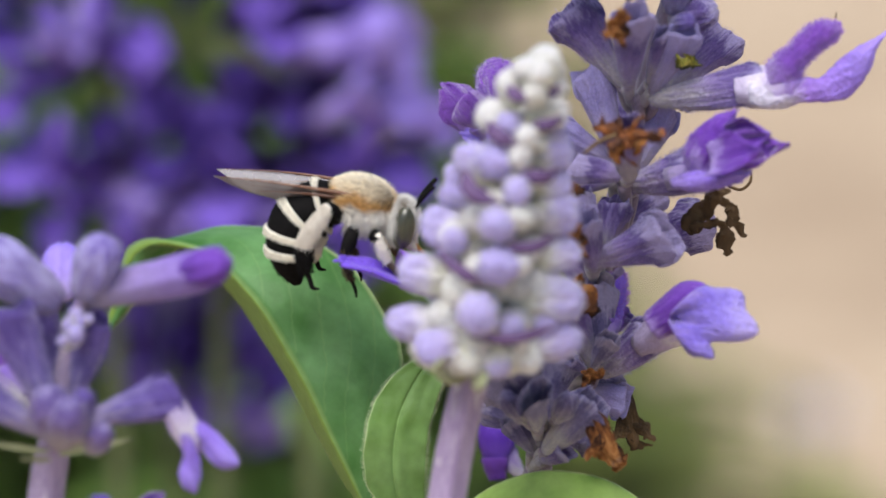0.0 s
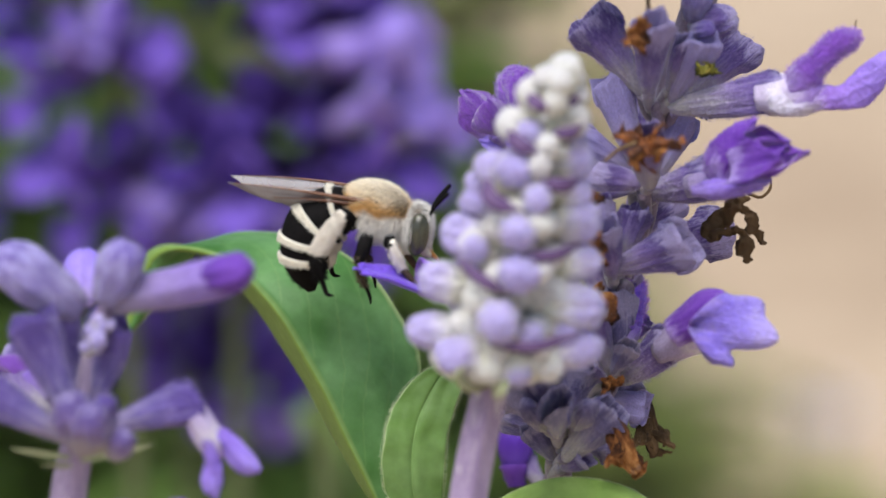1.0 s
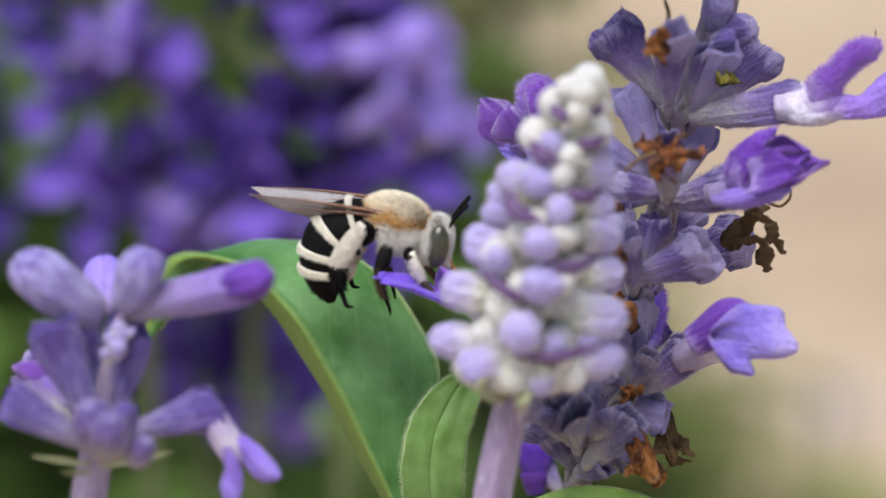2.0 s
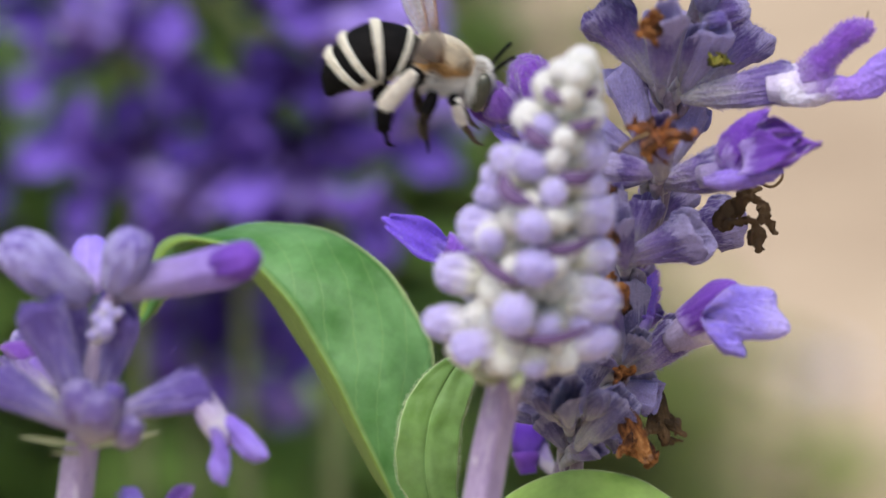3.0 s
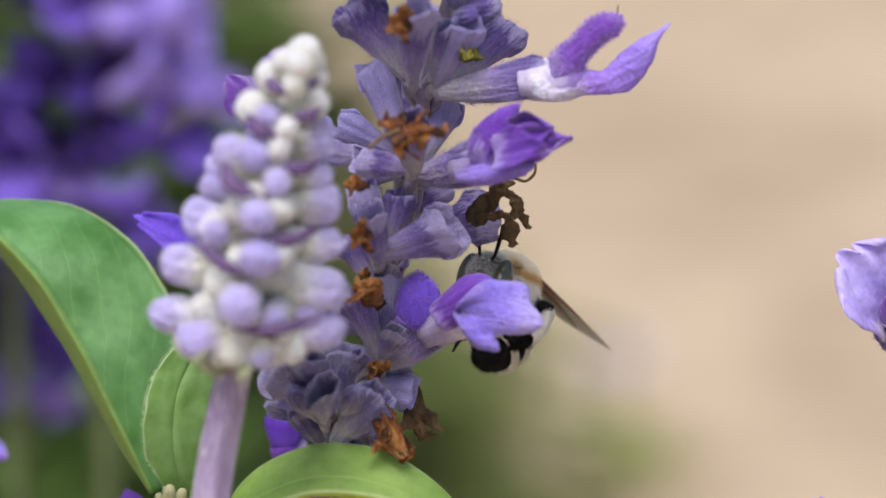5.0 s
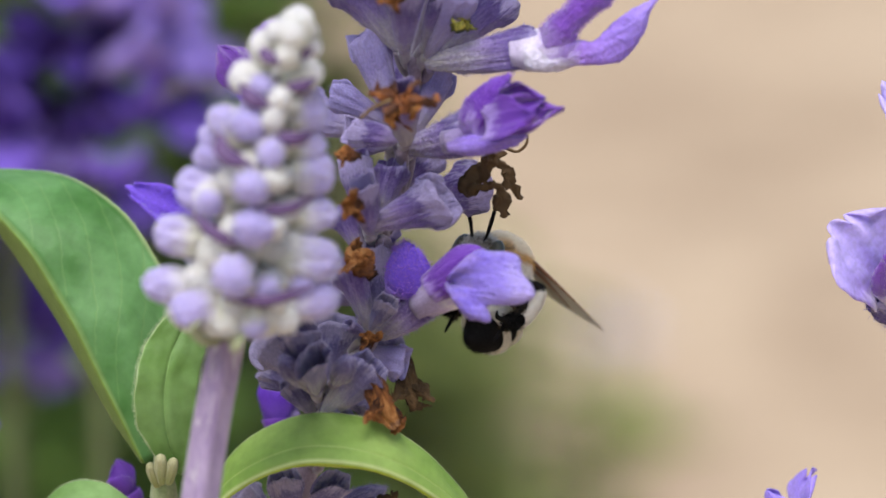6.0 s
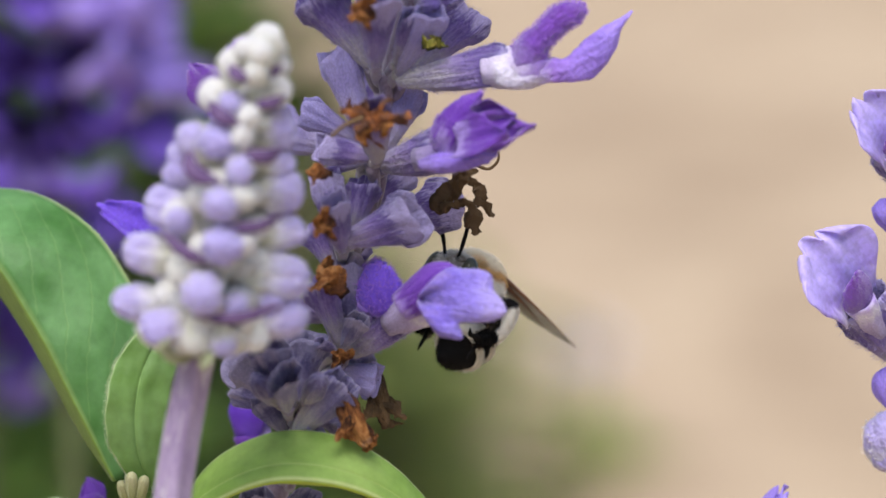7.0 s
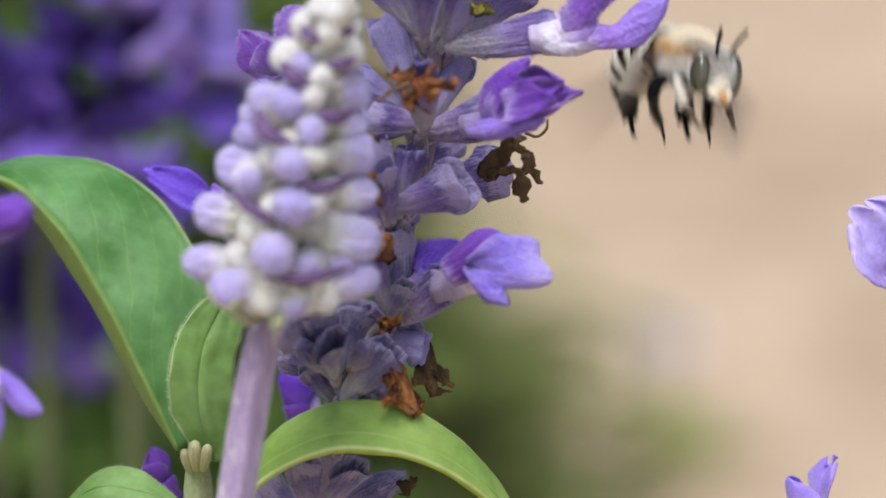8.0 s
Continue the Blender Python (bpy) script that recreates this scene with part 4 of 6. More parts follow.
    for a, b in ((at(12.55, 10.47, 2), at(12.45, 7.14, 0)), (at(13.9, 10.76, 2), at(12.74, 7.89, 0)), (at(11.67, 4.99, 4), at(11.61, 0.79, 0)), (at(12.35, 4.69, 1), at(11.76, 1.16, 0)),
                 (at(10.44, -1.11, 4), at(9.88, -5.62, 0)), (at(10.62, -1.3, 4), at(10.47, -5.24, 0)), (at(6.31, -13.49, 3), at(5.83, -17.05, 0)), (at(6.66, -13.26, 4), at(6.21, -17.44, 0)),
                 (at(9.78, -7.65, 3), at(8.79, -11.31, 0)), (at(16.14, 17.5, 0), at(15.25, 14.93, 0))):
        part("flower_stalk", tube([b, (a + b) / 2 + Vector((0.0002, -0.0003, 0)), a], [0.0004, 0.0004, 0.0005], 10, 8), M_STEM_A, st)
    # withered corollas
    for base, tip, me, wide in ((at(11.59, 15.36, 10), at(9.88, 16.74, 12), DRY[0], 1.0), (at(10.59, 16.19, 11), at(10.66, 15.04, 12), DRY[2], 1.0), (at(11.16, 15.79, 10), at(11.57, 16.99, 10), DRY[3], 0.9), 
                                (at(11.58, 8.35, 8), at(11.58, 10.05, 11), DRY[3], 1.3), 
                                (at(9.05, 2.0, 9), at(7.4, 2.75, 11), DRY[0], 1.1), (at(9.75, -3.0, 7), at(9.0, -0.6, 8), DRY[1], 1.7), (at(9.2, -2.0, 6), at(7.9, -0.5, 6), DRY[3], 1.2),
                                (at(9.11, -8.91, 8), at(11.12, -12.38, 9), DRY_TUBE[0], 0.66), (at(9.95, -10.46, 9), at(9.57, -12.30, 10), DRY[0], 0.8), (at(10.72, -11.05, 8), at(11.89, -13.35, 8), DRY[3], 0.9), (at(11.75, -8.61, 2), at(12.59, -12.77, 2), DRY_TUBE[1], 0.42), (at(11.99, -11.07, 2), at(14.07, -12.02, 2), DRY_DARK[1], 1.1), (at(12.07, -12.02, 2), at(13.19, -13.46, 2), DRY_DARK[0], 1.0), (at(11.57, -10.66, 3), at(11.29, -12.55, 3), DRY_DARK[2], 0.8), (at(15.43, 9.33, 1), at(16.48, 9.56, 0), DRY_DARK[1], 1.2),
                                (at(18.53, 20.09, 2), at(21.24, 21.18, 2), DRY_DARK[0], 1.0), (at(9.0, 5.1, 8), at(7.4, 5.9, 9), DRY[1], 1.2),
                                (at(9.35, -8.36, 5), at(9.67, -6.29, 6), DRY[0], 0.9), (at(10.18, -18.18, 4), at(11.3, -19.32, 4), DRY_DARK[2], 1.2)):
        piece("withered_corolla", me, st, base, tip - base, (tip - base).length, 0, (0, -1, 0), "", wide)
    # a dried corolla forked round a gap, and shrivelled stamens in an open mouth
    fork = join(tube([at(15.65, 1.75, 3), at(16.66, 2.98, 3), at(17.61, 4.25, 4), at(18.47, 4.66, 4)], [0.0003, 0.00062, 0.0004, 0.00008], 30, 14, 3, 0.35, 0.45, 0.9, 1), tube([at(17.24, 3.99, 4), at(18.27, 3.70, 4), at(18.71, 3.03, 4), at(18.50, 2.37, 4)], [0.00016, 0.0002, 0.0003, 0.0002], 24, 12, 3, 0.3, 0.5, 0.9, 2),
                tube([at(16.01, 1.90, 3), at(16.97, 2.37, 4), at(17.92, 2.29, 4), at(18.29, 1.30, 4), at(18.23, 0.22, 4)], [0.0003, 0.0002, 0.00028, 0.00042, 0.0001], 32, 14, 3, 0.35, 0.45, 0.9, 3), tube([at(18.21, 2.52, 4), at(18.94, 2.29, 4), at(19.53, 1.56, 4)], [0.00026, 0.0003, 0.0001], 20, 12, 3, 0.3, 0.5, 0.9, 4))
    part("withered_corolla", shrivel(shrivel(fork, 0.0003, 1500, 3), 0.00016, 4200, 5), M_DRY_DARK, st, "brown dried corolla forked round a gap")
    for i, (b, c) in enumerate(((at(10.46, 9.44, 11), at(9.47, 9.72, 11)), (at(10.32, 9.65, 10), at(9.78, 10.01, 10)), (at(11.80, 9.80, 11), at(12.64, 10.30, 11)), (at(12.36, 9.30, 12), at(13.73, 9.44, 12)), (at(12.88, 9.16, 12), at(13.66, 9.09, 12)),
                                (at(11.21, 9.54, 10), at(10.92, 10.15, 10)), (at(10.77, 8.88, 12), at(10.35, 8.52, 12)), (at(11.48, 8.95, 12), at(11.90, 8.66, 12)))):
        part("withered_stamen", shrivel(tube([at(11.39, 8.93, 10), b, c], [0.00024, 0.00012, 0.0002], 18, 10, 3, 0.4, 0.5, 0.9, i), 0.0004, 1600, i + 1), M_STAMEN, st, "rusty shrivelled stamen")
    part("filament", tube([at(10.88, 9.22, 11), at(9.83, 8.80, 11), at(8.84, 8.01, 11)], [0.00018, 0.00014, 0.00012], 12, 6), M_DRY_DARK, st)
    for b, t, k in ((at(15.12, 12.43, 4), at(15.88, 14.01, 5), 9), (at(14.85, 12.71, 5), at(15.44, 13.34, 6), 10), (at(15.49, 12.5, 4), at(16.31, 13.23, 4), 12)):
        piece("pollen_crumb", mesh("pollen_crumb", *crumple_geo(k), M_OLIVE), st, b, t - b, (t - b).length, 0, (0, -1, 0), "olive yellow crumb inside the calyx")
    part("tendril", tube([at(18.61, 4.32, 1), at(19.45, 4.3, 2), at(19.92, 4.78, 2), at(19.99, 5.41, 2)], [0.00012, 0.0001, 0.0001, 0.00006], 14, 6), M_DRY_DARK, st)
    part("stigma", tube([at(24.69, 14.74, 5), at(24.93, 15.46, 5), at(25.03, 16.19, 5)], [0.00008, 0.00007, 0.00004], 8, 6), M_DRY_DARK, st)
    part("filament", tube([at(11.57, 16.14, 7), at(11.7, 17.39, 7), at(11.49, 18.18, 6)], [0.0002, 0.00016, 0.0001], 10, 6), M_DRY_DARK, st)
    # open flowers
    calyx(st, at(13.31, 10.24, 3), at(19.99, 11.47, 5), CALYX[4], 0, 0.80, label="purple grey ribbed calyx")
    b, t = at(19.27, 11.25, 5), at(22.21, 11.61, 6)
    piece("corolla_tube", fold_mesh("corolla_tube", [(0, 0, -0.15), (0, 0, 0.4), (0.02, 0, 0.9), (0.04, 0, 1.25)], [0.34, 0.40, 0.44, 0.45, 0.42, 0.32, 0.05], M_THROAT_WHITE, 0.8, 0, 3, 0.04, 9), st, b, t - b, (t - b).length, 0, (0, -1, 0), "white throat")
    b, t = at(20.92, 11.61, 6), at(25.09, 15.44, 6)
    piece("upper_lip", fold_mesh("upper_lip", [(0, 0, -0.02), (0.05, 0, 0.3), (0.08, 0, 0.6), (0.04, 0, 0.85), (-0.04, 0, 1.0)], [0.12, 0.21, 0.20, 0.17, 0.16, 0.165, 0.155, 0.115, 0.04], M_HOOD, 0.75, 2600, 2, 0.08, 3, 0.06, (0, 0, 0.5), 0.0055),
          st, b, t - b, (t - b).length, 0, (0, -1, 0), "hairy violet hood")
    b, t = at(19.48, 11.17, 6), at(28.25, 15.15, 6)
    piece("lower_lip", fold_mesh("lower_lip", [(0, 0, 0), (-0.115, 0, 0.27), (-0.185, 0, 0.48), (-0.135, 0, 0.70), (0, 0, 1.0)], [0.07, 0.115, 0.13, 0.105, 0.095, 0.115, 0.135, 0.125, 0.095, 0.05, 0.01], M_LIP_VIOLET, 0.55, 0, 2, 0.12, 5),
          st, b, t - b, (t - b).length, 0, (0, -1, 0), "violet lip curled up to a point")
    # second flower: its hood leans over a pointed lip
    calyx(st, at(12.08, 4.72, 3), at(16.45, 6.22, 6), CALYX[4], 0, 1.15)
    b, t = at(14.36, 5.57, 6), at(18.9, 6.61, 8)
    piece("corolla_tube", mesh("corolla_tube", *tube_geo(0.15, 0.19), M_TUBE), st, b, t - b, (t - b).length)
    b, t = at(16.68, 6.36, 8), at(18.5, 10.3, 8)
    piece("upper_lip", fold_mesh("upper_lip", [(0, 0, 0), (0.10, 0, 0.3), (0.10, 0, 0.6), (0, 0, 1.0)], [0.24, 0.31, 0.34, 0.31, 0.26, 0.20, 0.13, 0.03], M_FOLD, 0.6, 700, 3, 0.16, 7, 0.06),
          st, b, t - b, (t - b).length, 0, (0, -1, 0), "hairy violet hood")
    for b, t, k, w, sd in ((at(17.04, 7.42, 9), at(21.79, 8.43, 10), 0.34, 0.0, 1), (at(16.83, 7.14, 10), at(19.94, 8.31, 12), 0.52, -0.1, 4), (at(18.02, 8.68, 9), at(20.61, 9.08, 10), 0.6, 0.1, 6)):
        lg = lip_geo(pitch=8, curl=-20, width=k, cup=0.5, ruffle=0.09, notch=0.0, lobes=1, seed=sd, neck=0.55, point=0.8)
        piece("lower_lip", mesh("lower_lip", lg[0], lg[1], M_FOLD if sd > 3 else M_HOOD), st, b, t - b, (t - b).length, 20 * w * 10, (0, -1, 0.4), "ruffled violet lip drawn to a point")
    b, t = at(14.41, 5.76, 9), at(19.47, 6.48, 9)
    piece("petal_lobe", fold_mesh("petal_lobe", [(0, 0, 0), (-0.03, 0, 0.4), (0, 0, 1.0)], [0.04, 0.10, 0.12, 0.11, 0.09, 0.02], M_LILAC, 0.6, 0, 3, 0.2, 11), st, b, t - b, (t - b).length, 0, (0, -1, 0))
    # low flower: violet hood folded back, wide two-lobed lilac lip
    calyx(st, at(10.23, -7.80, 3), at(13.41, -4.78, 5), CALYX[4], 0, 1.15)
    b, t = at(12.80, -5.30, 5), at(15.52, -3.01, 8)
    piece("corolla_tube", mesh("corolla_tube", *tube_geo(0.20, 0.36), M_THROAT), st, b, t - b, (t - b).length)
    b, t = at(13.07, -3.48, 9), at(16.64, -0.81, 10)
    hg = hood_geo(pitch=4, curl=-14, width=0.24, depth=0.7, seed=5)
    piece("upper_lip", mesh("upper_lip", hg[0], hg[1], M_FOLD), st, b, t - b, (t - b).length, 0, (-0.35, -1, 0.15), "violet hood")
    b, t = at(14.37, -2.63, 10), at(19.74, -3.38, 11)
    fg = fan_geo(spread_deg=64, back=0.50, fore=0.62, notch=0.34, where=0.30, bulge=0.24, ruffle=0.045, seed=2)
    piece("lower_lip", mesh("lower_lip", fg[0], fg[1], M_LIP), st, b, t - b, 5.5 * 0.001, 0, (0.0, -1, 0.15), "light lilac lip with two rounded lobes")
    # the flower that reaches out behind the pale spike, up left
    calyx(st, at(9.58, 4.65, -4), at(5.48, 5.82, -5), CALYX_PALE[2], 0, 1.0)
    corolla(st, at(6.61, 5.44, -5), at(1.16, 7.86, -4) - at(6.61, 5.44, -5), 6.66 * 0.001, (0.2, -1, 0.5), 10, 0.45, M_THROAT, 0.11, 0.17,
            dict(pitch=20, curl=-40, width=0.3, seed=7), dict(pitch=15, curl=-50, width=0.40, cup=-0.2, ruffle=0.025, notch=0.12, seed=8), 0.3, 0.5, M_PETAL_LIGHT, M_PETAL_LIGHT, 0)
    corolla(st, at(3.23, 6.77, -5), at(0.41, 10.5, -4) - at(3.23, 6.77, -5), 4.81 * 0.001, (0.5, -1, 0.2), 0, 0.25, M_TUBE, 0.14, 0.24,
            dict(pitch=35, curl=-40, width=0.36, seed=6), dict(pitch=10, curl=-30, width=0.46, cup=-0.4, ruffle=0.025, notch=0.1, seed=5, neck=0.6), 0.6, 0.8, M_HOOD, M_HOOD, 300)
    piece("bud", downy("bud", bud_geo(0.30, 8, 0.5), M_HOOD, 500, 0.06, 5), st, at(5.12, 6.24, -6), at(3.08, 12.01, -6) - at(5.12, 6.24, -6), 5.77 * 0.001, 0, (0, -1, 0), "", 1.1)
    # vivid flower low behind the stem
    calyx(st, at(5.75, -17.08, -5), at(4.06, -15.19, -7), CALYX[0], 0, 0.6)
    corolla(st, at(3.67, -16.92, -6), at(3.21, -12.53, -7) - at(3.67, -16.92, -6), 4.9 * 0.001, (-0.6, -0.8, 0.2), 0, 0.3, M_DARKMOUTH, 0.13, 0.22,
            dict(pitch=30, curl=-40, width=0.36, seed=9), dict(pitch=-5, curl=-50, width=0.5, seed=4), 0.6, 0.7, M_VIVID, M_VIVID)
    # top flowers
    corolla(st, at(14.2, 20.76, 5), at(2.7, 23.82, 7) - at(14.2, 20.76, 5), 12.21 * 0.001, (0.2, -1, 0.7), 0, 0.42, M_TUBE_PALE, 0.11, 0.15,
            dict(pitch=20, curl=-30, width=0.2, seed=3), dict(pitch=5, curl=-20, width=0.26, cup=0.3, ruffle=0.06, seed=6, neck=0.5), 0.3, 0.62, M_PETAL_LIGHT, M_PETAL_LIGHT)
    corolla(st, at(13.92, 20.97, 7), at(6.21, 21.7, 9) - at(13.92, 20.97, 7), 8.51 * 0.001, (0.2, -1, 0.4), 20, 0.5, M_TUBE_PALE, 0.17, 0.23,
            dict(pitch=40, curl=-30, width=0.3, seed=4), dict(pitch=-10, curl=-60, width=0.42, seed=2), 0.3, 0.5, M_PETAL_LIGHT, M_PETAL_LIGHT)
    corolla(st, at(14.43, 21.2, 4), at(8.4, 25.86, 6) - at(14.43, 21.2, 4), 8.14 * 0.001, (0.2, -1, 0.4), 20, 0.45, M_TUBE, 0.14, 0.2,
            dict(pitch=40, curl=-30, width=0.3, seed=4), dict(pitch=-10, curl=-60, width=0.42, seed=7), 0.4, 0.5, M_PETAL_LIGHT, M_PETAL)
    corolla(st, at(19.62, 23.18, 4), at(25.62, 23.81, 5) - at(19.62, 23.18, 4), 7.77 * 0.001, (0, -0.6, 1), 0, 0.4, M_THROAT, 0.14, 0.18,
            dict(pitch=50, curl=-40, width=0.26), dict(pitch=-20, curl=-20, width=0.4, seed=5), 0.5, 0.6, M_PETAL_LIGHT)
    # the flower on which the bee stood, reaching out to the side behind the pale spike
    calyx(st, at(9.69, -6, 0), at(5.36, -4.47, 3), CALYX[3], 0, 0.45)
    perch = corolla(st, at(5.91, -4.58, 3), at(-5.93, 4.09, 9) - at(5.91, -4.58, 3), 17.61 * 0.001, (-0.1, -1, 0.7), 0, 0.60, M_FOLD, 0.05, 0.065,
                    dict(pitch=20, curl=-10, width=0.14), dict(pitch=3, curl=-12, width=0.22, cup=0.3, ruffle=0.012, notch=0.06, neck=0.35, point=0.05), 0.12, 0.38, M_FED, M_FED)
    # the flower on which it feeds, behind the low one
    calyx(st, at(10.58, -5.72, 1), at(11.82, -3.95, 2), CALYX[4], 0, 1.2)
    fed = corolla(st, at(10.69, -5.43, 4), at(13.12, -1.04, 6) - at(10.69, -5.43, 4), 4.9 * 0.001, (-0.5, -0.9, 0.4), 0, 0.3, M_TUBE, 0.06, 0.15,
                  dict(pitch=14, curl=-30, width=0.42, depth=0.9, seed=2), dict(pitch=-25, curl=-10, width=0.3, cup=0.5, seed=9, ruffle=0.02), 0.78, 0.5, M_FED, M_FED, 1200)
    return st, perch, fed


STALK, PERCH, FED = faded_stalk()


# ---- the pale budding spike ----
def pale_spike():
    base = at(-4, -450, 26)
    sp = thing("sage_spike", base, "young mealy sage spike of woolly lilac and white buds", "flower spike", "sage stalks")
    part("stem", tube([at(-4, -460, 26), at(-3, -200, 21), at(-0.31, -15.72, 19), at(0.73, -9.53, 18), at(1.94, -3.84, 18), at(4, 4.62, 18), at(5.87, 14.01, 18)],
                      [0.0016, 0.0012, 0.00105, 0.00105, 0.00095, 0.0007, 0.0004], 80, 28, 4, 0.12), M_STEM_B, sp, "lilac ribbed square stem")
    rnd = random.Random(4)
    low, top = at(2.29, -2.78, 18), at(6.17, 14.70, 18)
    axis = (top - low).normalized()
    for base, tip, half, kind in (
            # base, tip, half width, kind: lilac or white
            (at(0.73, -1.79, 18), at(-3.45, -1.03, 19), 33, 0), (at(1.65, -2.31, 20), at(-1.61, -2.25, 22), 35, 0), (at(1.58, -1.83, 21), at(1.78, -3.86, 22), 24, 1), (at(3.02, -1.97, 21), at(3.42, -4.07, 22), 26, 0), (at(4.27, -2.24, 20), at(5.77, -3.75, 21), 24, 1),
            (at(3.66, -2.65, 19), at(8.50, -2.15, 19), 35, 0), (at(1.75, -0.62, 20), at(2.32, -2.88, 22), 28, 1), (at(4.20, -3.84, 18), at(4.81, -1.63, 22), 20, 1),
            (at(3.48, 0.31, 19), at(8.62, 0.17, 19), 44, 0), (at(2.27, -0.10, 20), at(1.95, 0.34, 25), 40, 0), (at(0.97, 1.24, 18), at(-2.69, 2.13, 19), 37, 0), (at(1.58, 1.30, 20), at(0.54, 1.34, 23), 30, 1), (at(4.16, -0.62, 20), at(4.11, -0.91, 23), 26, 0),
            (at(3.29, 2.52, 20), at(3.36, 3.42, 25), 38, 0), (at(4.87, 2.44, 18), at(8.43, 3.11, 18), 34, 0), (at(2.61, 2.52, 20), at(1.83, 2.86, 23), 26, 1), (at(4.66, 2.87, 20), at(4.66, 3.24, 24), 24, 1), (at(4.87, -0.82, 19), at(6.91, -1.67, 20), 26, 0),
            (at(2.28, 4.09, 18), at(-1.34, 4.96, 19), 40, 0), (at(3.29, 4.96, 20), at(3.15, 5.91, 25), 34, 0), (at(4.86, 5.31, 18), at(8.35, 5.52, 18), 40, 0), (at(2.26, 4.96, 20), at(1.83, 6.16, 23), 24, 1), (at(4.49, 5.30, 20), at(4.58, 6.15, 24), 26, 1), (at(0.55, 4.96, 20), at(0.71, 3.92, 22), 28, 0),
            (at(2.62, 6.36, 18), at(-0.24, 6.88, 19), 28, 0), (at(4.14, 6.86, 20), at(4.51, 7.82, 24), 29, 0), (at(5.03, 6.89, 18), at(7.86, 7.24, 18), 30, 0), (at(3.28, 6.69, 20), at(2.91, 6.67, 23), 24, 1),
            (at(3.23, 7.50, 19), at(0.89, 9.73, 20), 34, 0), (at(3.62, 8.42, 20), at(2.77, 9.58, 23), 32, 0), (at(4.47, 8.77, 20), at(4.59, 9.85, 23), 25, 1), (at(5.03, 8.63, 18), at(7.91, 9.43, 18), 34, 0), (at(1.93, 7.41, 18), at(0.21, 8.09, 19), 26, 0),
            (at(4.16, 10.37, 18), at(2.26, 12.14, 19), 30, 1), (at(4.83, 10.17, 19), at(3.60, 11.67, 21), 26, 0), (at(4.98, 10.15, 20), at(5.06, 10.94, 23), 22, 1), (at(5.17, 10.86, 19), at(7.53, 12.25, 19), 30, 1), (at(5.20, 9.33, 18), at(7.50, 10.47, 18), 26, 0),
            (at(4.84, 11.93, 18), at(3.62, 14.21, 19), 27, 1), (at(5.68, 12.42, 19), at(5.41, 13.52, 22), 24, 1), (at(5.87, 12.62, 18), at(7.41, 13.73, 18), 26, 1), (at(5.33, 13.80, 19), at(4.69, 15.03, 20), 24, 1),
            (at(6.08, 13.45, 19), at(6.21, 15.86, 19), 31, 1), (at(5.92, 13.59, 20), at(5.77, 14.95, 22), 24, 1), (at(6.38, 13.66, 18), at(7.13, 14.77, 18), 22, 1)):
        mid = (base + tip) / 2
        way = tip - base
        size = max(way.length, half * 0.038e-3 * 2.1)
        way.normalize()
        lilac = rnd.choice(BUD) if kind == 0 else BUD_WHITE[rnd.randrange(2)]
        piece("bud", lilac, sp, tip - way * size, way, size, rnd.uniform(0, 360), (0, 0, 1), "", half * 0.0345e-3 / ((0.36 if kind == 0 else 0.45) * size))
    # the whorls go on round the back, woolly calyxes fill the middle
    for i in range(9):
        f = i / 8
        c = low.lerp(top, f)
        reach, size = (5.0 * (1 - f) ** 0.85 + 1.0) * 0.001, (3.4 * (1 - f) + 1.6) * 0.001
        for k in range(6):
            a = math.pi * (0.08 + 0.84 * k / 5 + rnd.uniform(-0.04, 0.04))
            out = Vector((math.cos(a), math.sin(a), 0))
            if k in (1, 2, 3, 4):
                piece("bud", rnd.choice(BUD) if f < 0.7 else BUD_WHITE[k % 2], sp, c + out * (reach - size), out + axis * rnd.uniform(0.0, 0.5), size, rnd.uniform(0, 360), (0, 0, 1), "", 0.95)
        for k in range(5):
            a = -math.pi * (0.1 + 0.8 * k / 4 + rnd.uniform(-0.05, 0.05))
            out = Vector((math.cos(a), math.sin(a), 0))
            piece("wool_bud", BUD_WHITE[k % 2], sp, c + out * reach * 0.05 - axis * 0.0009, out + axis * 0.25, reach * 0.66, 0, (0, 0, 1), "", 0.72)
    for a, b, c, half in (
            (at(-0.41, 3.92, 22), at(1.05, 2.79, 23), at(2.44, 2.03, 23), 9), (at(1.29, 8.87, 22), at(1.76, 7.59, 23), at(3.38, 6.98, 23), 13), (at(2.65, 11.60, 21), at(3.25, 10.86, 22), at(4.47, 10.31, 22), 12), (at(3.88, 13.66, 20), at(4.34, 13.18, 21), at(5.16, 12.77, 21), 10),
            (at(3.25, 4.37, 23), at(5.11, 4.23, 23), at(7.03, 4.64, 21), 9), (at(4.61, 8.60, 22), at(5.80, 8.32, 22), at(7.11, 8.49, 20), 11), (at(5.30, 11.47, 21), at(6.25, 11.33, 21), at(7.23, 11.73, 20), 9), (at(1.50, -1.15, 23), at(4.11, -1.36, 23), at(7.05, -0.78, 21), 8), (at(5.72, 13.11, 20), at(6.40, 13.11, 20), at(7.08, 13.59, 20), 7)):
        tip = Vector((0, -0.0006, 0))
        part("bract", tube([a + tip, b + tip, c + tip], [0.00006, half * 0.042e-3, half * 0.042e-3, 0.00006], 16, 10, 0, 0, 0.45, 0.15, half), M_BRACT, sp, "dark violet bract")
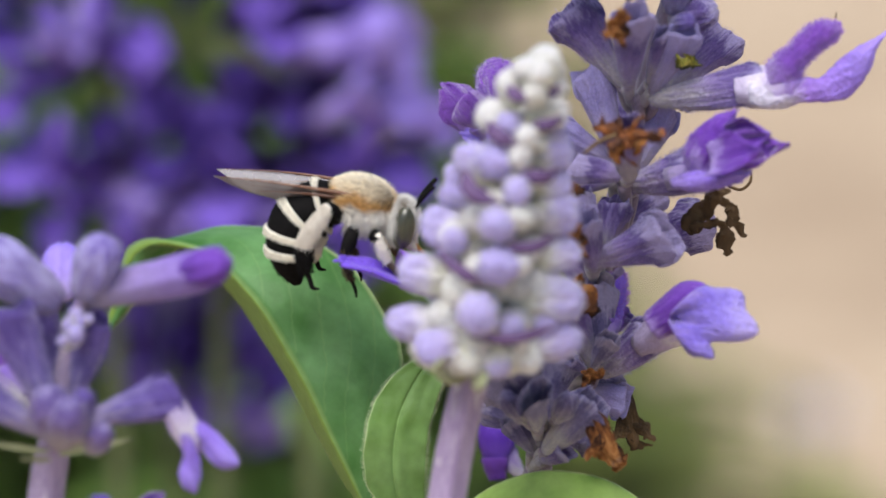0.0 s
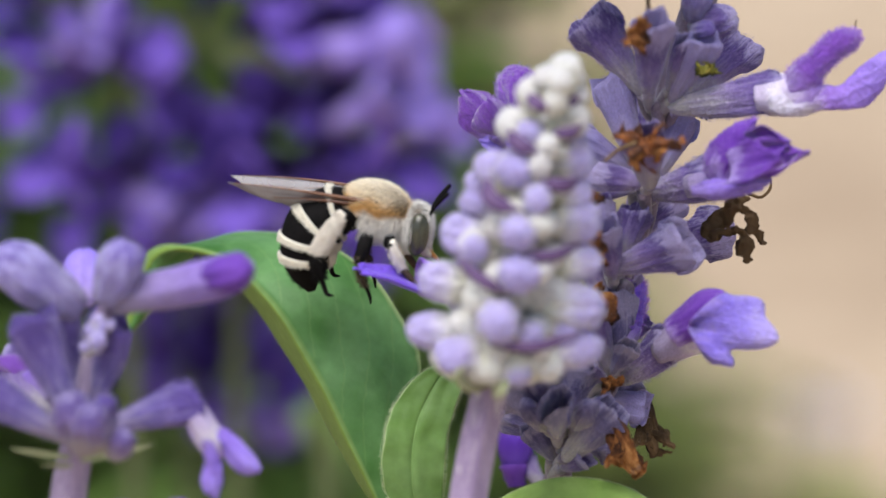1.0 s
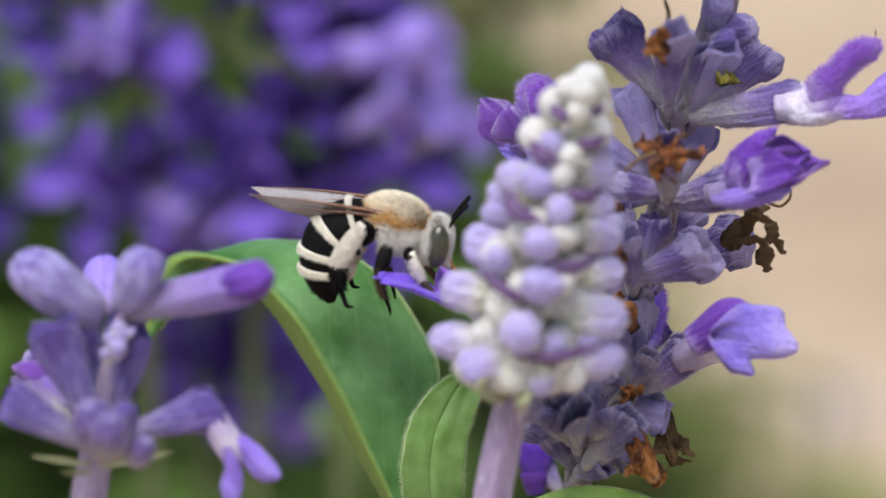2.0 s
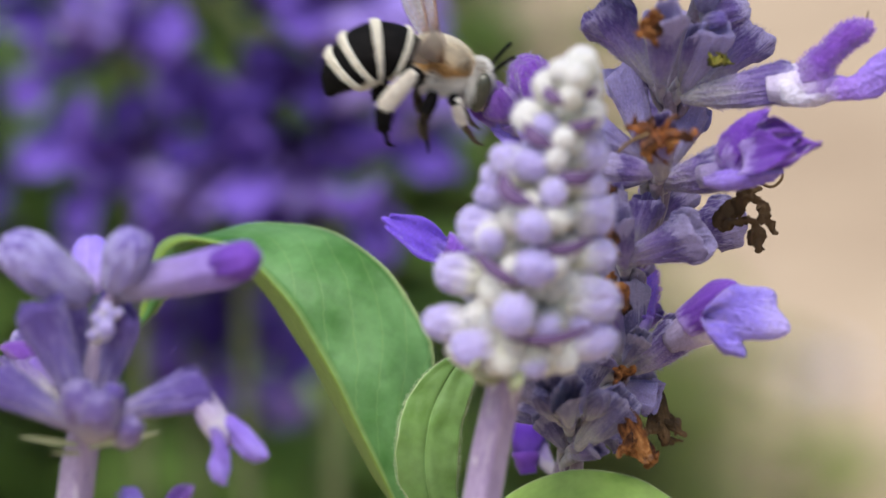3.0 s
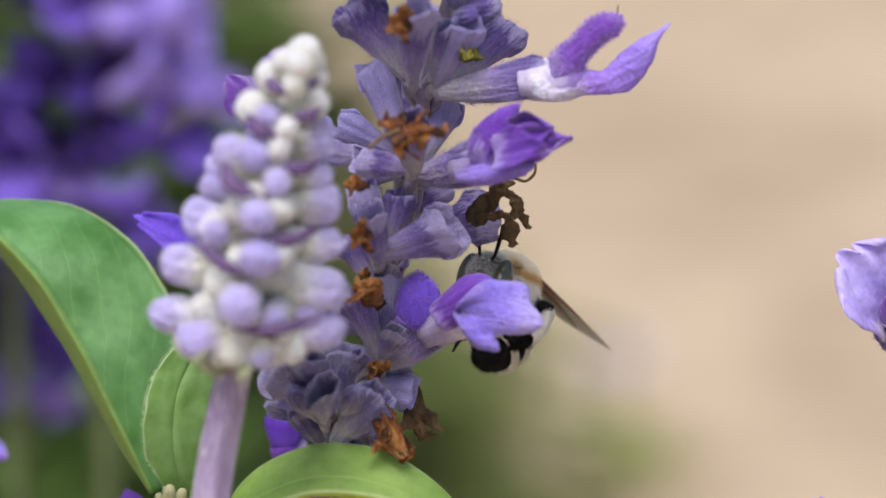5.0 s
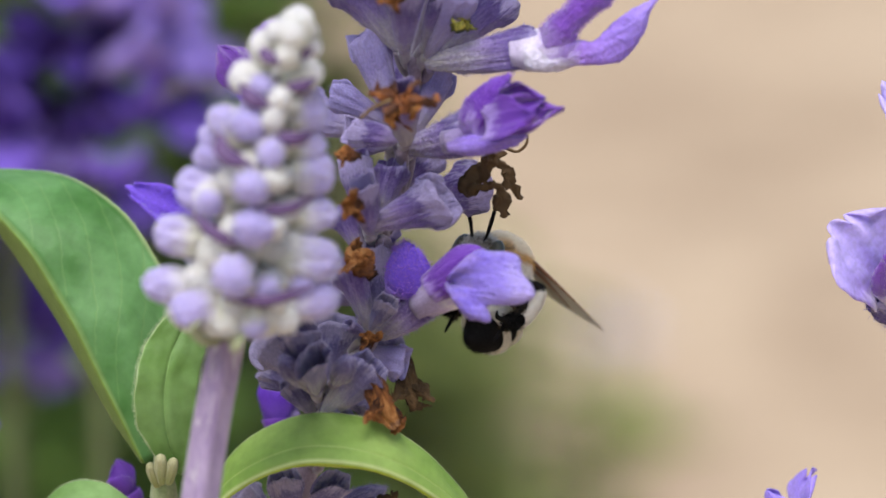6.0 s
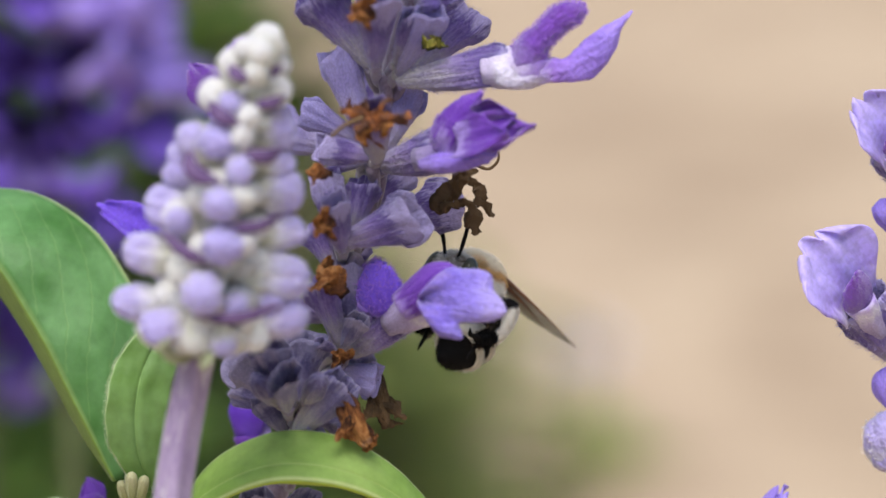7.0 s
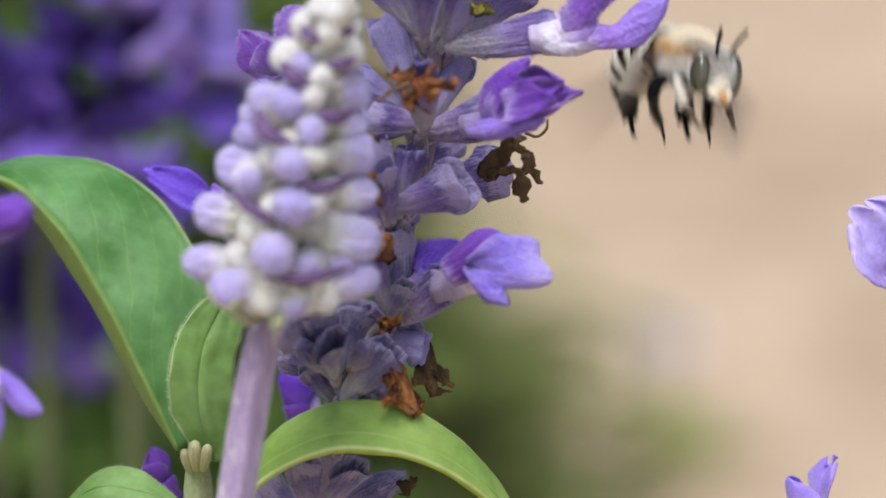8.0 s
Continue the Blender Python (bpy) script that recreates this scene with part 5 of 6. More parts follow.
    for tip in (at(-1.33, -3.02, 22), at(1.63, -3.79, 23)):
        piece("green_bract", mesh("green_bract", *bract_geo()[:2], M_STEM_GREEN), sp, at(1.87, -3.92, 19), tip - at(1.87, -3.92, 19), (tip - at(1.87, -3.92, 19)).length, 0, (0, -1, 0), "small yellow green bract", 1.0)
    return sp


SPIKE = pale_spike()


# ---- the leafy shoot ----
def leafy_shoot():
    sh = thing("leafy_shoot", at(-5, -450, 14), "leafy sage shoot with broad grey green leaves", "plant", "sage stalks")
    part("stem", tube([at(-5, -460, 14), at(-5, -200, 8), at(-3.51, -24.62, 2), at(-3.42, -20.2, 2), at(-3.49, -17.15, 2)], [0.0016, 0.0014, 0.001, 0.0009, 0.0005], 60, 14, 4, 0.12),
         M_STEM_GREEN, sh)
    leaf("broad_leaf", sh, [at(-4.62, -17.96, 1), at(-6.77, -13.38, 1), at(-9.52, -7.89, 0), at(-12.66, -3.35, -2), at(-16.6, -1.02, -6), at(-20.41, -1.55, -9), at(-22.87, -7.39, -10)],
         (0.86, 0.15, 0.15), (-0.21, 0.55, -0.10), 7.80 * 0.001, M_LEAF, wave=0.00016, curl=0.2, seed=1, label="broad folded grey green leaf", n=80)
    leaf("young_leaf", sh, [at(-2.29, -17.99, 4), at(-3.19, -14.35, 5), at(-3.07, -10.97, 5), at(-2.05, -8.38, 4), at(-0.44, -6.23, 3)], (1.1, 0.25, -0.10), (-0.97, -0.1, 0.10), 1.95 * 0.001, M_LEAF_YOUNG,
         wave=0.00016, seed=2, label="narrow pale green young leaf", n=60, shape=(0.35, 0.8, 0.95, 1.0, 1.0, 0.98, 0.9, 0.7, 0.1))
    leaf("arching_leaf", sh, [at(-0.9, -20.6, 7), at(1.2, -17.2, 9), at(5.4, -15.0, 10), at(10.2, -15.4, 10), at(14.6, -18.4, 8), at(18.2, -23.2, 5)], (0.1, 0.75, 0.50), (-0.05, -0.42, -0.44),
         3.30 * 0.001, M_LEAF_PALE, wave=0.00012, seed=3, label="arching yellow green leaf", n=60, shape=(0.5, 0.75, 0.95, 1.0, 1.0, 0.92, 0.75, 0.45, 0.08), tuck=1.0)
    leaf("low_leaf", sh, [at(-4.61, -21.6, 2), at(-7.2, -20.7, 2), at(-9.8, -20.6, 1), at(-12.6, -22.4, 0)], (0.0, 0.8, 0.5), (0.1, -0.4, -0.5), 2.1 * 0.001, M_LEAF_YOUNG, seed=4, label="small low green leaf")
    corolla(sh, at(-5.08, -22.44, -3), at(-7.27, -18.94, -3) - at(-5.08, -22.44, -3), 4.44 * 0.001, (-0.5, -0.7, 0.5), 0, 0.35, M_DARKMOUTH, 0.14, 0.22,
            dict(pitch=40, curl=-30, width=0.3), dict(pitch=0, curl=-40, width=0.45, ruffle=0.03, notch=0.15), 0.5, 0.6, M_DARKMOUTH, M_DARKMOUTH)
    for k, (b, t) in enumerate(((at(-3.47, -18.75, 4), at(-3.53, -16.42, 5)), (at(-3.1, -18.75, 4), at(-2.64, -16.68, 5)), (at(-3.78, -19.19, 3), at(-4.28, -17.23, 4)))):
        piece("axil_bud", AXIL, sh, b, t - b, (t - b).length, 0, (0, -1, 0), "", 0.8)
    return sh


SHOOT = leafy_shoot()


# ---- the nearer stalk with tubular flowers ----
def near_stalk():
    st = thing("sage_stalk", at(-28, -450, 26), "opening sage stalk with plump lilac calyxes and violet tube flower", "flower stalk", "sage stalks")
    part("stem", tube([at(-29, -460, 26), at(-28, -200, 22), at(-24.9, -16.44, 19), at(-24.27, -10.6, 18), at(-23.63, -7.39, 18), at(-22.98, -3.84, 18), at(-22.31, -1.01, 18), at(-21.95, 0.05, 18)],
                      [0.0016, 0.0014, 0.0011, 0.00105, 0.0009, 0.0007, 0.0006, 0.0004], 70, 14, 4, 0.12), M_STEM_B, st)
    for base, mouth, me, roll, wide in ((at(-23.35, -0.48, 18), at(-28.58, 3.74, 20), BUD_PLUMP[0], 0, 0.85), (at(-22, 0.24, 19), at(-20.27, 4.51, 21), BUD_PLUMP[1], 0, 1.0),
                                        (at(-23.71, -0.89, 14), at(-23.83, 2.51, 12), BUD_SLIM[1], 0, 1.3)):
        piece("bud", me, st, base, mouth - base, (mouth - base).length, 0, (0, -1, 0), "plump pale lilac bud", wide)
    for base, mouth, me, roll, wide in ((at(-23.62, -7.13, 20), at(-26.16, -0.60, 21), CALYX_LILAC[0], 10, 0.72), (at(-23.17, -7.21, 18), at(-21.27, -1.45, 19), CALYX_LILAC[1], 0, 0.62),
                                        (at(-24.15, -8.01, 20), at(-28.64, -4.98, 21), CALYX_LILAC[2], 30, 0.75), (at(-22.86, -8.49, 21), at(-23.96, -4.34, 24), CLOSED[1], 0, 0.95), (at(-23.81, -7.65, 16), at(-24.75, -1.59, 15), CALYX_LILAC[1], 40, 0.55),
                                        (at(-22.07, -7.22, 22), at(-21.51, -4.34, 24), CLOSED[0], 0, 0.8), (at(-21.98, -7.35, 19), at(-16.69, -5.68, 19), CALYX_LILAC[2], 0, 0.80), (at(-22.42, -7.92, 22), at(-22.52, -5.00, 25), CLOSED[1], 0, 1.1),
                                        (at(-24.52, -7.54, 14), at(-25.9, -4.01, 10), CALYX[3], 0, 0.55), (at(-25.6, -8.98, 14), at(-28.79, -5.47, 10), CALYX[1], 0, 0.55), (at(-21.40, -8.62, 22), at(-20.36, -6.60, 24), CLOSED[1], 0, 1.0)):
        calyx(st, base, mouth, me, roll, wide)
    for b, t in ((at(-22.57, -1.67, 20), at(-21.64, -0.15, 21)), (at(-22.52, -2.08, 19), at(-22.8, -0.43, 21)), (at(-22.15, -1.32, 20), at(-21.1, -0.34, 20)), (at(-22.36, -1.5, 20), at(-22.17, 0.41, 21)), (at(-22.86, -2.73, 20), at(-23.3, -1.48, 21)), (at(-22.58, -2.44, 20), at(-21.97, -0.76, 22))):
        piece("wool_bud", BUD[0], st, b, t - b, (t - b).length * 0.8, 0, (0, -1, 0), "", 0.7)
    piece("corolla_tube", mesh("corolla_tube", *tube_geo(0.13, 0.17, 0.02), M_TUBE), st, at(-21.52, 0.59, 19), at(-14.55, 2.24, 20) - at(-21.52, 0.59, 19), 7.70 * 0.001, label="lilac tube of a closed flower")
    piece("corolla_mouth", mesh("corolla_mouth", *bud_geo(0.42, 9), M_DARKMOUTH), st, at(-16.09, 1.96, 20), at(-12.84, 2.98, 21) - at(-16.09, 1.96, 20), 3.55 * 0.001, label="dark violet hairy mouth")
    b, t = at(-17.27, -5.19, 19), at(-14.99, -9.30, 19)
    piece("drooping_corolla", mesh("drooping_corolla", *bud_geo(0.22, 3), M_THROAT), st, b, t - b, (t - b).length, 0, (0, -1, 0))
    for b, t, sd in ((at(-16.15, -7.35, 19), at(-12.52, -9.85, 20), 3), (at(-15.86, -8.01, 20), at(-15.17, -11.63, 20), 5)):
        piece("drooping_petal", fold_mesh("drooping_petal", [(0, 0, 0), (0.05, 0, 0.4), (-0.04, 0, 0.75), (0, 0, 1.0)], [0.06, 0.11, 0.14, 0.17, 0.15, 0.05], M_LILAC, 0.5, 0, 3, 0.2, sd), st, b, t - b, (t - b).length, 0, (0, -1, 0))
    for b, t in ((at(-24.17, -9.07, 20), at(-28.25, -7.92, 22)), (at(-23.48, -9.25, 20), at(-18.42, -8.46, 18)), (at(-24, -9.6, 20), at(-26.11, -8.74, 23))):
        piece("bract", mesh("bract", *bract_geo()[:2], M_STEM_GREEN), st, b, t - b, (t - b).length * 0.85, 0, (0, -1, 0), "", 0.2)
    corolla(st, at(-19.30, -15.01, 19), at(-18.40, -9.98, 21) - at(-19.30, -15.01, 19), 4.81 * 0.001, (1, 0, 0.3), 0, 0.3, M_TUBE, 0.15, 0.25, dict(pitch=40), dict(pitch=-20, width=0.5), 0.6, 0.6)
    corolla(st, at(-25.76, -7.24, 12), at(-30.4, -2.94, 8) - at(-25.76, -7.24, 12), 5.92 * 0.001, (-1, 0, 0.3), 0, 0.4, M_TUBE, 0.15, 0.2, dict(pitch=40), dict(pitch=-20, width=0.5), 0.5, 0.5)
    return st


NEAR = near_stalk()


# ---- the stalk at the far right ----
def side_stalk():
    st = thing("sage_stalk", at(52, -450, -2), "fresh flowering sage stalk with pale violet open flowers", "flower stalk", "sage stalks")
    part("stem", tube([at(52, -460, -2), at(50, -200, -2), at(50.59, -25.15, 0), at(49.67, -13.6, 0), at(49.13, -2.22, 0), at(49.15, 9, 0), at(49.29, 16.4, 0)],
                      [0.0014, 0.0012, 0.001, 0.0009, 0.0008, 0.0007, 0.0005], 70, 12, 4, 0.12), M_STEM_A, st)
    calyx(st, at(48.44, -10.02, 1), at(44.07, -4.85, 3), CALYX[4], 0, 1.2, label="dark purple calyx")
    corolla(st, at(44.93, -6.73, 3), (-0.50, -0.45, 0.80), 8.88 * 0.001, (0.65, -0.55, -0.2), 0, 0.36, M_THROAT, 0.08, 0.14,
            dict(pitch=25, curl=-30, width=0.3, depth=0.8, seed=2), dict(pitch=12, curl=-45, width=0.56, cup=0.45, ruffle=0.06, notch=0.14, seed=4, neck=0.5, point=-0.1), 0.40, 0.72, M_HOOD, M_SIDE)
    calyx(st, at(48.68, 0.96, 1), at(45.84, 5.3, 2), CALYX[4], 0, 1.2)
    corolla(st, at(47.15, 3.07, 2), (-0.45, -0.45, 0.85), 7.95 * 0.001, (0.65, -0.55, -0.2), 0, 0.36, M_THROAT, 0.08, 0.14,
            dict(pitch=25, curl=-30, width=0.3, depth=0.8, seed=3), dict(pitch=10, curl=-45, width=0.5, cup=0.45, ruffle=0.06, notch=0.14, seed=1, neck=0.5, point=-0.1), 0.40, 0.66, M_HOOD, M_SIDE)
    for b, t, me in ((at(47.42, -0.71, 0), at(44.81, 1.69, 2), BUD_SLIM[0]), (at(47.79, -13.22, 0), at(45.24, -9.56, 2), BUD_SLIM[1]), (at(47.9, -16.67, 0), at(45.22, -12.77, 2), BUD[0]), (at(47.87, -15.9, 0), at(45.1, -15.05, 2), BUD[1])):
        piece("bud", me, st, b, t - b, (t - b).length, 0, (0, -1, 0))
    # a low flower that leans out of the stalk
    part("flower_stalk", tube([at(48.41, -27.48, 0), at(41.82, -26.04, 1), at(37.86, -22.69, 2)], [0.0006, 0.0006, 0.0005], 20, 8), M_STEM_A, st)
    corolla(st, at(37.87, -23.08, 2), at(36.58, -18.04, 3) - at(37.87, -23.08, 2), 6.66 * 0.001, (-1, -0.4, 0.2), 0, 0.35, M_TUBE, 0.14, 0.24, dict(pitch=20, width=0.34), dict(pitch=5, width=0.5, seed=3), 0.5, 0.6,
            M_PETAL_LIGHT, M_PETAL_LIGHT)
    return st


side_stalk()


# ---- blurred sage behind ----
def joined_flower(seed):
    h, l = hood_geo(pitch=55, width=0.3, seed=seed), lip_geo(width=0.55, seed=seed)
    t = tube_geo(0.2, 0.3)
    return join(([v * 0.45 for v in t[0]], t[1]), ([v * 0.5 + Vector((0, 0.07, 0.42)) for v in h[0]], h[1]), ([v * 0.6 + Vector((0, -0.1, 0.42)) for v in l[0]], l[1]))


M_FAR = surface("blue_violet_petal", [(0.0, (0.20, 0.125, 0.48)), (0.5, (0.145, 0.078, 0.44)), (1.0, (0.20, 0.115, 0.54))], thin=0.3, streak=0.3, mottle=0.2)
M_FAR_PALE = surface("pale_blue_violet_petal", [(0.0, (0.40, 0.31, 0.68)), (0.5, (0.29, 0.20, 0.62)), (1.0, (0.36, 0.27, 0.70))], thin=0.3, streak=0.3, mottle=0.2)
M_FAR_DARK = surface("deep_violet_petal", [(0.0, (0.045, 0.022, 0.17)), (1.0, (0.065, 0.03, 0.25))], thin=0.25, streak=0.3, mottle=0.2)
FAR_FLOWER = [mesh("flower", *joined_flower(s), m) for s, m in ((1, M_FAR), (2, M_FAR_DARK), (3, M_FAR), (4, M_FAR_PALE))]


def far_spike(foot, top, low, whorls, seed, size=0.013, mix=(0, 1, 1, 2), count=6):
    rnd = random.Random(seed)
    st = thing("sage_stalk", foot, "deep violet flowering sage stalk in soft focus behind", "flower stalk", "sage stalks")
    part("stem", tube([foot, foot.lerp(top, 0.5) + Vector((0.004, 0, 0)), top], [0.0013, 0.0011, 0.0008], 30, 10, 4, 0.1), M_STEM_FAR, st)
    for i in range(whorls):
        f = i / max(1, whorls - 1)
        c = low.lerp(top, f)
        s = size * (1.1 - 0.35 * f)
        for k in range(count):
            a = 2 * math.pi * (k + rnd.random() * 0.7) / count
            way = Vector((math.cos(a), math.sin(a), rnd.uniform(-0.1, 0.5)))
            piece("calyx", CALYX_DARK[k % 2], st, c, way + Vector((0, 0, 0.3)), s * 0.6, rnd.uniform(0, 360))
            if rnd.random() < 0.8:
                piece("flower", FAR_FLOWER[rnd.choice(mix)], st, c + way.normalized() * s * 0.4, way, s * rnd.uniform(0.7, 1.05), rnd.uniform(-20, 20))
    return st


def with_petals(st, flowers):
    """Paler open flowers that stand out of a far stalk: base, tip, kind."""
    for base, tip, k in flowers:
        piece("flower", FAR_FLOWER[k], st, base, tip - base, (tip - base).length * 1.12, 15.0 * k, (0, -0.6, 1), "", 1.25)


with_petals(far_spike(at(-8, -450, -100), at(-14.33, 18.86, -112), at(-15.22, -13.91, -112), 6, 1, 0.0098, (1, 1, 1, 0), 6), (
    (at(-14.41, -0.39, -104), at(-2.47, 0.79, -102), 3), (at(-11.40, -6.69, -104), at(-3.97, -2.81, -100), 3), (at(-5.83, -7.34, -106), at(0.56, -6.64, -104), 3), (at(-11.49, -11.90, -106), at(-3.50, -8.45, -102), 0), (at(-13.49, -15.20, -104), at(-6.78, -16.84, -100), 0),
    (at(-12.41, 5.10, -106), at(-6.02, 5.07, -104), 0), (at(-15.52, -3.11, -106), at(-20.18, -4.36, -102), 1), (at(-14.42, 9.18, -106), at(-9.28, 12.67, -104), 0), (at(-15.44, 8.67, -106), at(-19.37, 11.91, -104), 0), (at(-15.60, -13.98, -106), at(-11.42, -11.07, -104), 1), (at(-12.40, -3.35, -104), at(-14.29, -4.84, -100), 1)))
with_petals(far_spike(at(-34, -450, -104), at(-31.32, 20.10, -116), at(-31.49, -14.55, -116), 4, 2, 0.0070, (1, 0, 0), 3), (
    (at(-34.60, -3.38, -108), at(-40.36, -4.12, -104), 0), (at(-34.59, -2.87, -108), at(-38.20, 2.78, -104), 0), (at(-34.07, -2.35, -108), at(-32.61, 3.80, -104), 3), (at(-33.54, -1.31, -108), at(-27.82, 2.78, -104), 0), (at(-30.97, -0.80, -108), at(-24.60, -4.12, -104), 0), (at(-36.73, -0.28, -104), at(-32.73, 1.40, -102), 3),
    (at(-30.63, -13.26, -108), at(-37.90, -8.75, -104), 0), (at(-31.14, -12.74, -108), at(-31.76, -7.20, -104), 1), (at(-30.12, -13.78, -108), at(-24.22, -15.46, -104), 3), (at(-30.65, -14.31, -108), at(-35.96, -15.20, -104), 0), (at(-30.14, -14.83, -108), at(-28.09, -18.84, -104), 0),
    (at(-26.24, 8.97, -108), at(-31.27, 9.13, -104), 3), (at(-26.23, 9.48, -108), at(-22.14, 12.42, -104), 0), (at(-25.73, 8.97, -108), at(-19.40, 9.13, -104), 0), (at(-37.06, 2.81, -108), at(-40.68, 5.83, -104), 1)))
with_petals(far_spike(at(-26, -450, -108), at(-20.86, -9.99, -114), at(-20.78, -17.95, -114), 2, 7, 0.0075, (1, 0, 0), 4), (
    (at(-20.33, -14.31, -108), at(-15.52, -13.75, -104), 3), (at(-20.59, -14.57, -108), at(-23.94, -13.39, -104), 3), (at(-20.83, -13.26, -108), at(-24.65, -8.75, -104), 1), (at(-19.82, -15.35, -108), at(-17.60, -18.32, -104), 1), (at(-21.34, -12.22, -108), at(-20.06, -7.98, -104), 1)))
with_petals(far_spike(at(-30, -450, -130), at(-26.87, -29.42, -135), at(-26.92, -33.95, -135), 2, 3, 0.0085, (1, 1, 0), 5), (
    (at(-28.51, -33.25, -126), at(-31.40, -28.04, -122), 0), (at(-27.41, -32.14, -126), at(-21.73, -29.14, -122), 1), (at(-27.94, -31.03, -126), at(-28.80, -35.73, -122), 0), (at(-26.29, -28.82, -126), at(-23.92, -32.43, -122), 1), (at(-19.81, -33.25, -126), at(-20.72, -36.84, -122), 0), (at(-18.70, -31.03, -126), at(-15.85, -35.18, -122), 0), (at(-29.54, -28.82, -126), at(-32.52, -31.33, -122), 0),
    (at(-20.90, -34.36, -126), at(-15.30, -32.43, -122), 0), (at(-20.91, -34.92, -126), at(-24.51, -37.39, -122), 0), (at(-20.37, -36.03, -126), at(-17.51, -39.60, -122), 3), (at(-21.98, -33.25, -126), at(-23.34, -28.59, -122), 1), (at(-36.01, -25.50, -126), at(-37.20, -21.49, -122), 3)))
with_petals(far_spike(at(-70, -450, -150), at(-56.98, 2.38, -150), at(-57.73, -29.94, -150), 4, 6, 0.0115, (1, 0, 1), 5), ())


# ---- foliage behind and grass tufts on the sand ----
def bush(place, reach, height, stems, length, seed, material, label, wide=0.2):
    """A leafy plant: many leaning stems from one foot, each with pairs of leaves."""
    rnd = random.Random(seed)
    pl = thing("leafy_bush", Vector((*place, 0.0)), label, "bush", "leafy bushes")
    sv, sf, verts, faces, uvs = [], [], [], [], []
    for _ in range(stems):
        a, q = rnd.uniform(0, 6.28), math.sqrt(rnd.random())
        foot = Vector((place[0] + 0.3 * reach * q * math.cos(a), place[1] + 0.3 * reach * q * math.sin(a), -0.01))
        top = Vector((place[0] + reach * q * math.cos(a), place[1] + reach * q * math.sin(a), height * rnd.uniform(0.66, 1.0) * (1.06 - 0.22 * q * q)))
        path = [foot, foot.lerp(top, 0.5) + Vector((0, 0, 0.1 * height)), top]
        g = tube(path, [0.0016, 0.0013, 0.0006], 8, 6)
        sf += [tuple(i + len(sv) for i in f) for f in g[1]]
        sv += g[0]
        line = spline(path, 40)
        n = int((top - foot).length / 0.020)
        for i in range(2, n):
            p = line[min(39, int(39 * i / n))]
            for s in (0, math.pi):
                b = i * 1.6 + s + rnd.uniform(-0.4, 0.4)
                d = Vector((math.cos(b), math.sin(b), rnd.uniform(0.1, 0.9))).normalized()
                w = d.cross(Vector((0, 0, 1))).normalized()
                q2 = length * rnd.uniform(0.6, 1.15)

                def fn(u, c, p=p, d=d, w=w, q2=q2):
                    return p + d * (q2 * u) - Vector((0, 0, 0.35 * q2 * u * u)) + w * (c * q2 * wide * math.sin(math.pi * (0.05 + 0.9 * u))) + Vector((0, 0, 0.06 * q2 * abs(c)))
                g = sheet(fn, 5, 3, 0.0004)
                k = len(verts)
                verts += g[0]
                uvs += g[2]
                faces += [tuple(j + k for j in f) for f in g[1]]
    part("branchwork", (sv, sf), M_STEM_FAR, pl, kind="stuff")
    part("foliage", (verts, faces, uvs), material, pl, kind="stuff")
    return pl


for k, (x, y, r, h, n) in enumerate(((-0.05, 0.34, 0.07, 0.49, 54), (-0.15, 0.33, 0.085, 0.50, 60), (-0.10, 0.50, 0.10, 0.50, 60), (-0.26, 0.40, 0.10, 0.50, 46), (-0.006, 0.42, 0.040, 0.495, 30),
                                      (-0.085, 0.70, 0.10, 0.47, 44), (-0.22, 0.62, 0.12, 0.50, 50))):
    bush((x, y), r, h, n, 0.034, 10 + k, M_LEAF_MID if k in (4, 5) else M_LEAF_FAR, "dense green sage bush in soft focus behind the flowers")
for k, (x, y, r, h, n) in enumerate(((0.015, 1.15, 0.07, 0.26, 20), (0.044, 0.62, 0.040, 0.385, 9), (-0.06, 1.35, 0.10, 0.27, 26), (0.030, 0.52, 0.028, 0.40, 9), (0.035, 0.48, 0.026, 0.374, 8), (0.064, 0.56, 0.016, 0.334, 9), (0.036, 0.50, 0.013, 0.405, 8))):
    herb = bush((x, y), r, h, n, 0.032, 30 + k, M_LEAF_DRY, "low olive green herb in soft focus on the sand", 0.15)
    if k == 1:
        pale = surface("white_petal", [(0.0, (0.60, 0.56, 0.70)), (1.0, (0.72, 0.69, 0.78))], thin=0.3)
        part("flower_stalk", tube([Vector((0.050, 0.62, 0.0)), Vector((0.066, 0.615, 0.18)), Vector((0.079, 0.60, 0.306))], [0.0012, 0.001, 0.0007], 16, 8), M_STEM_FAR, herb)
        for a in range(5):
            piece("flower", mesh("flower", *joined_flower(a), pale), herb, (0.079, 0.60, 0.306), (math.cos(a * 1.26), math.sin(a * 1.26), 0.8), 0.009, 0)


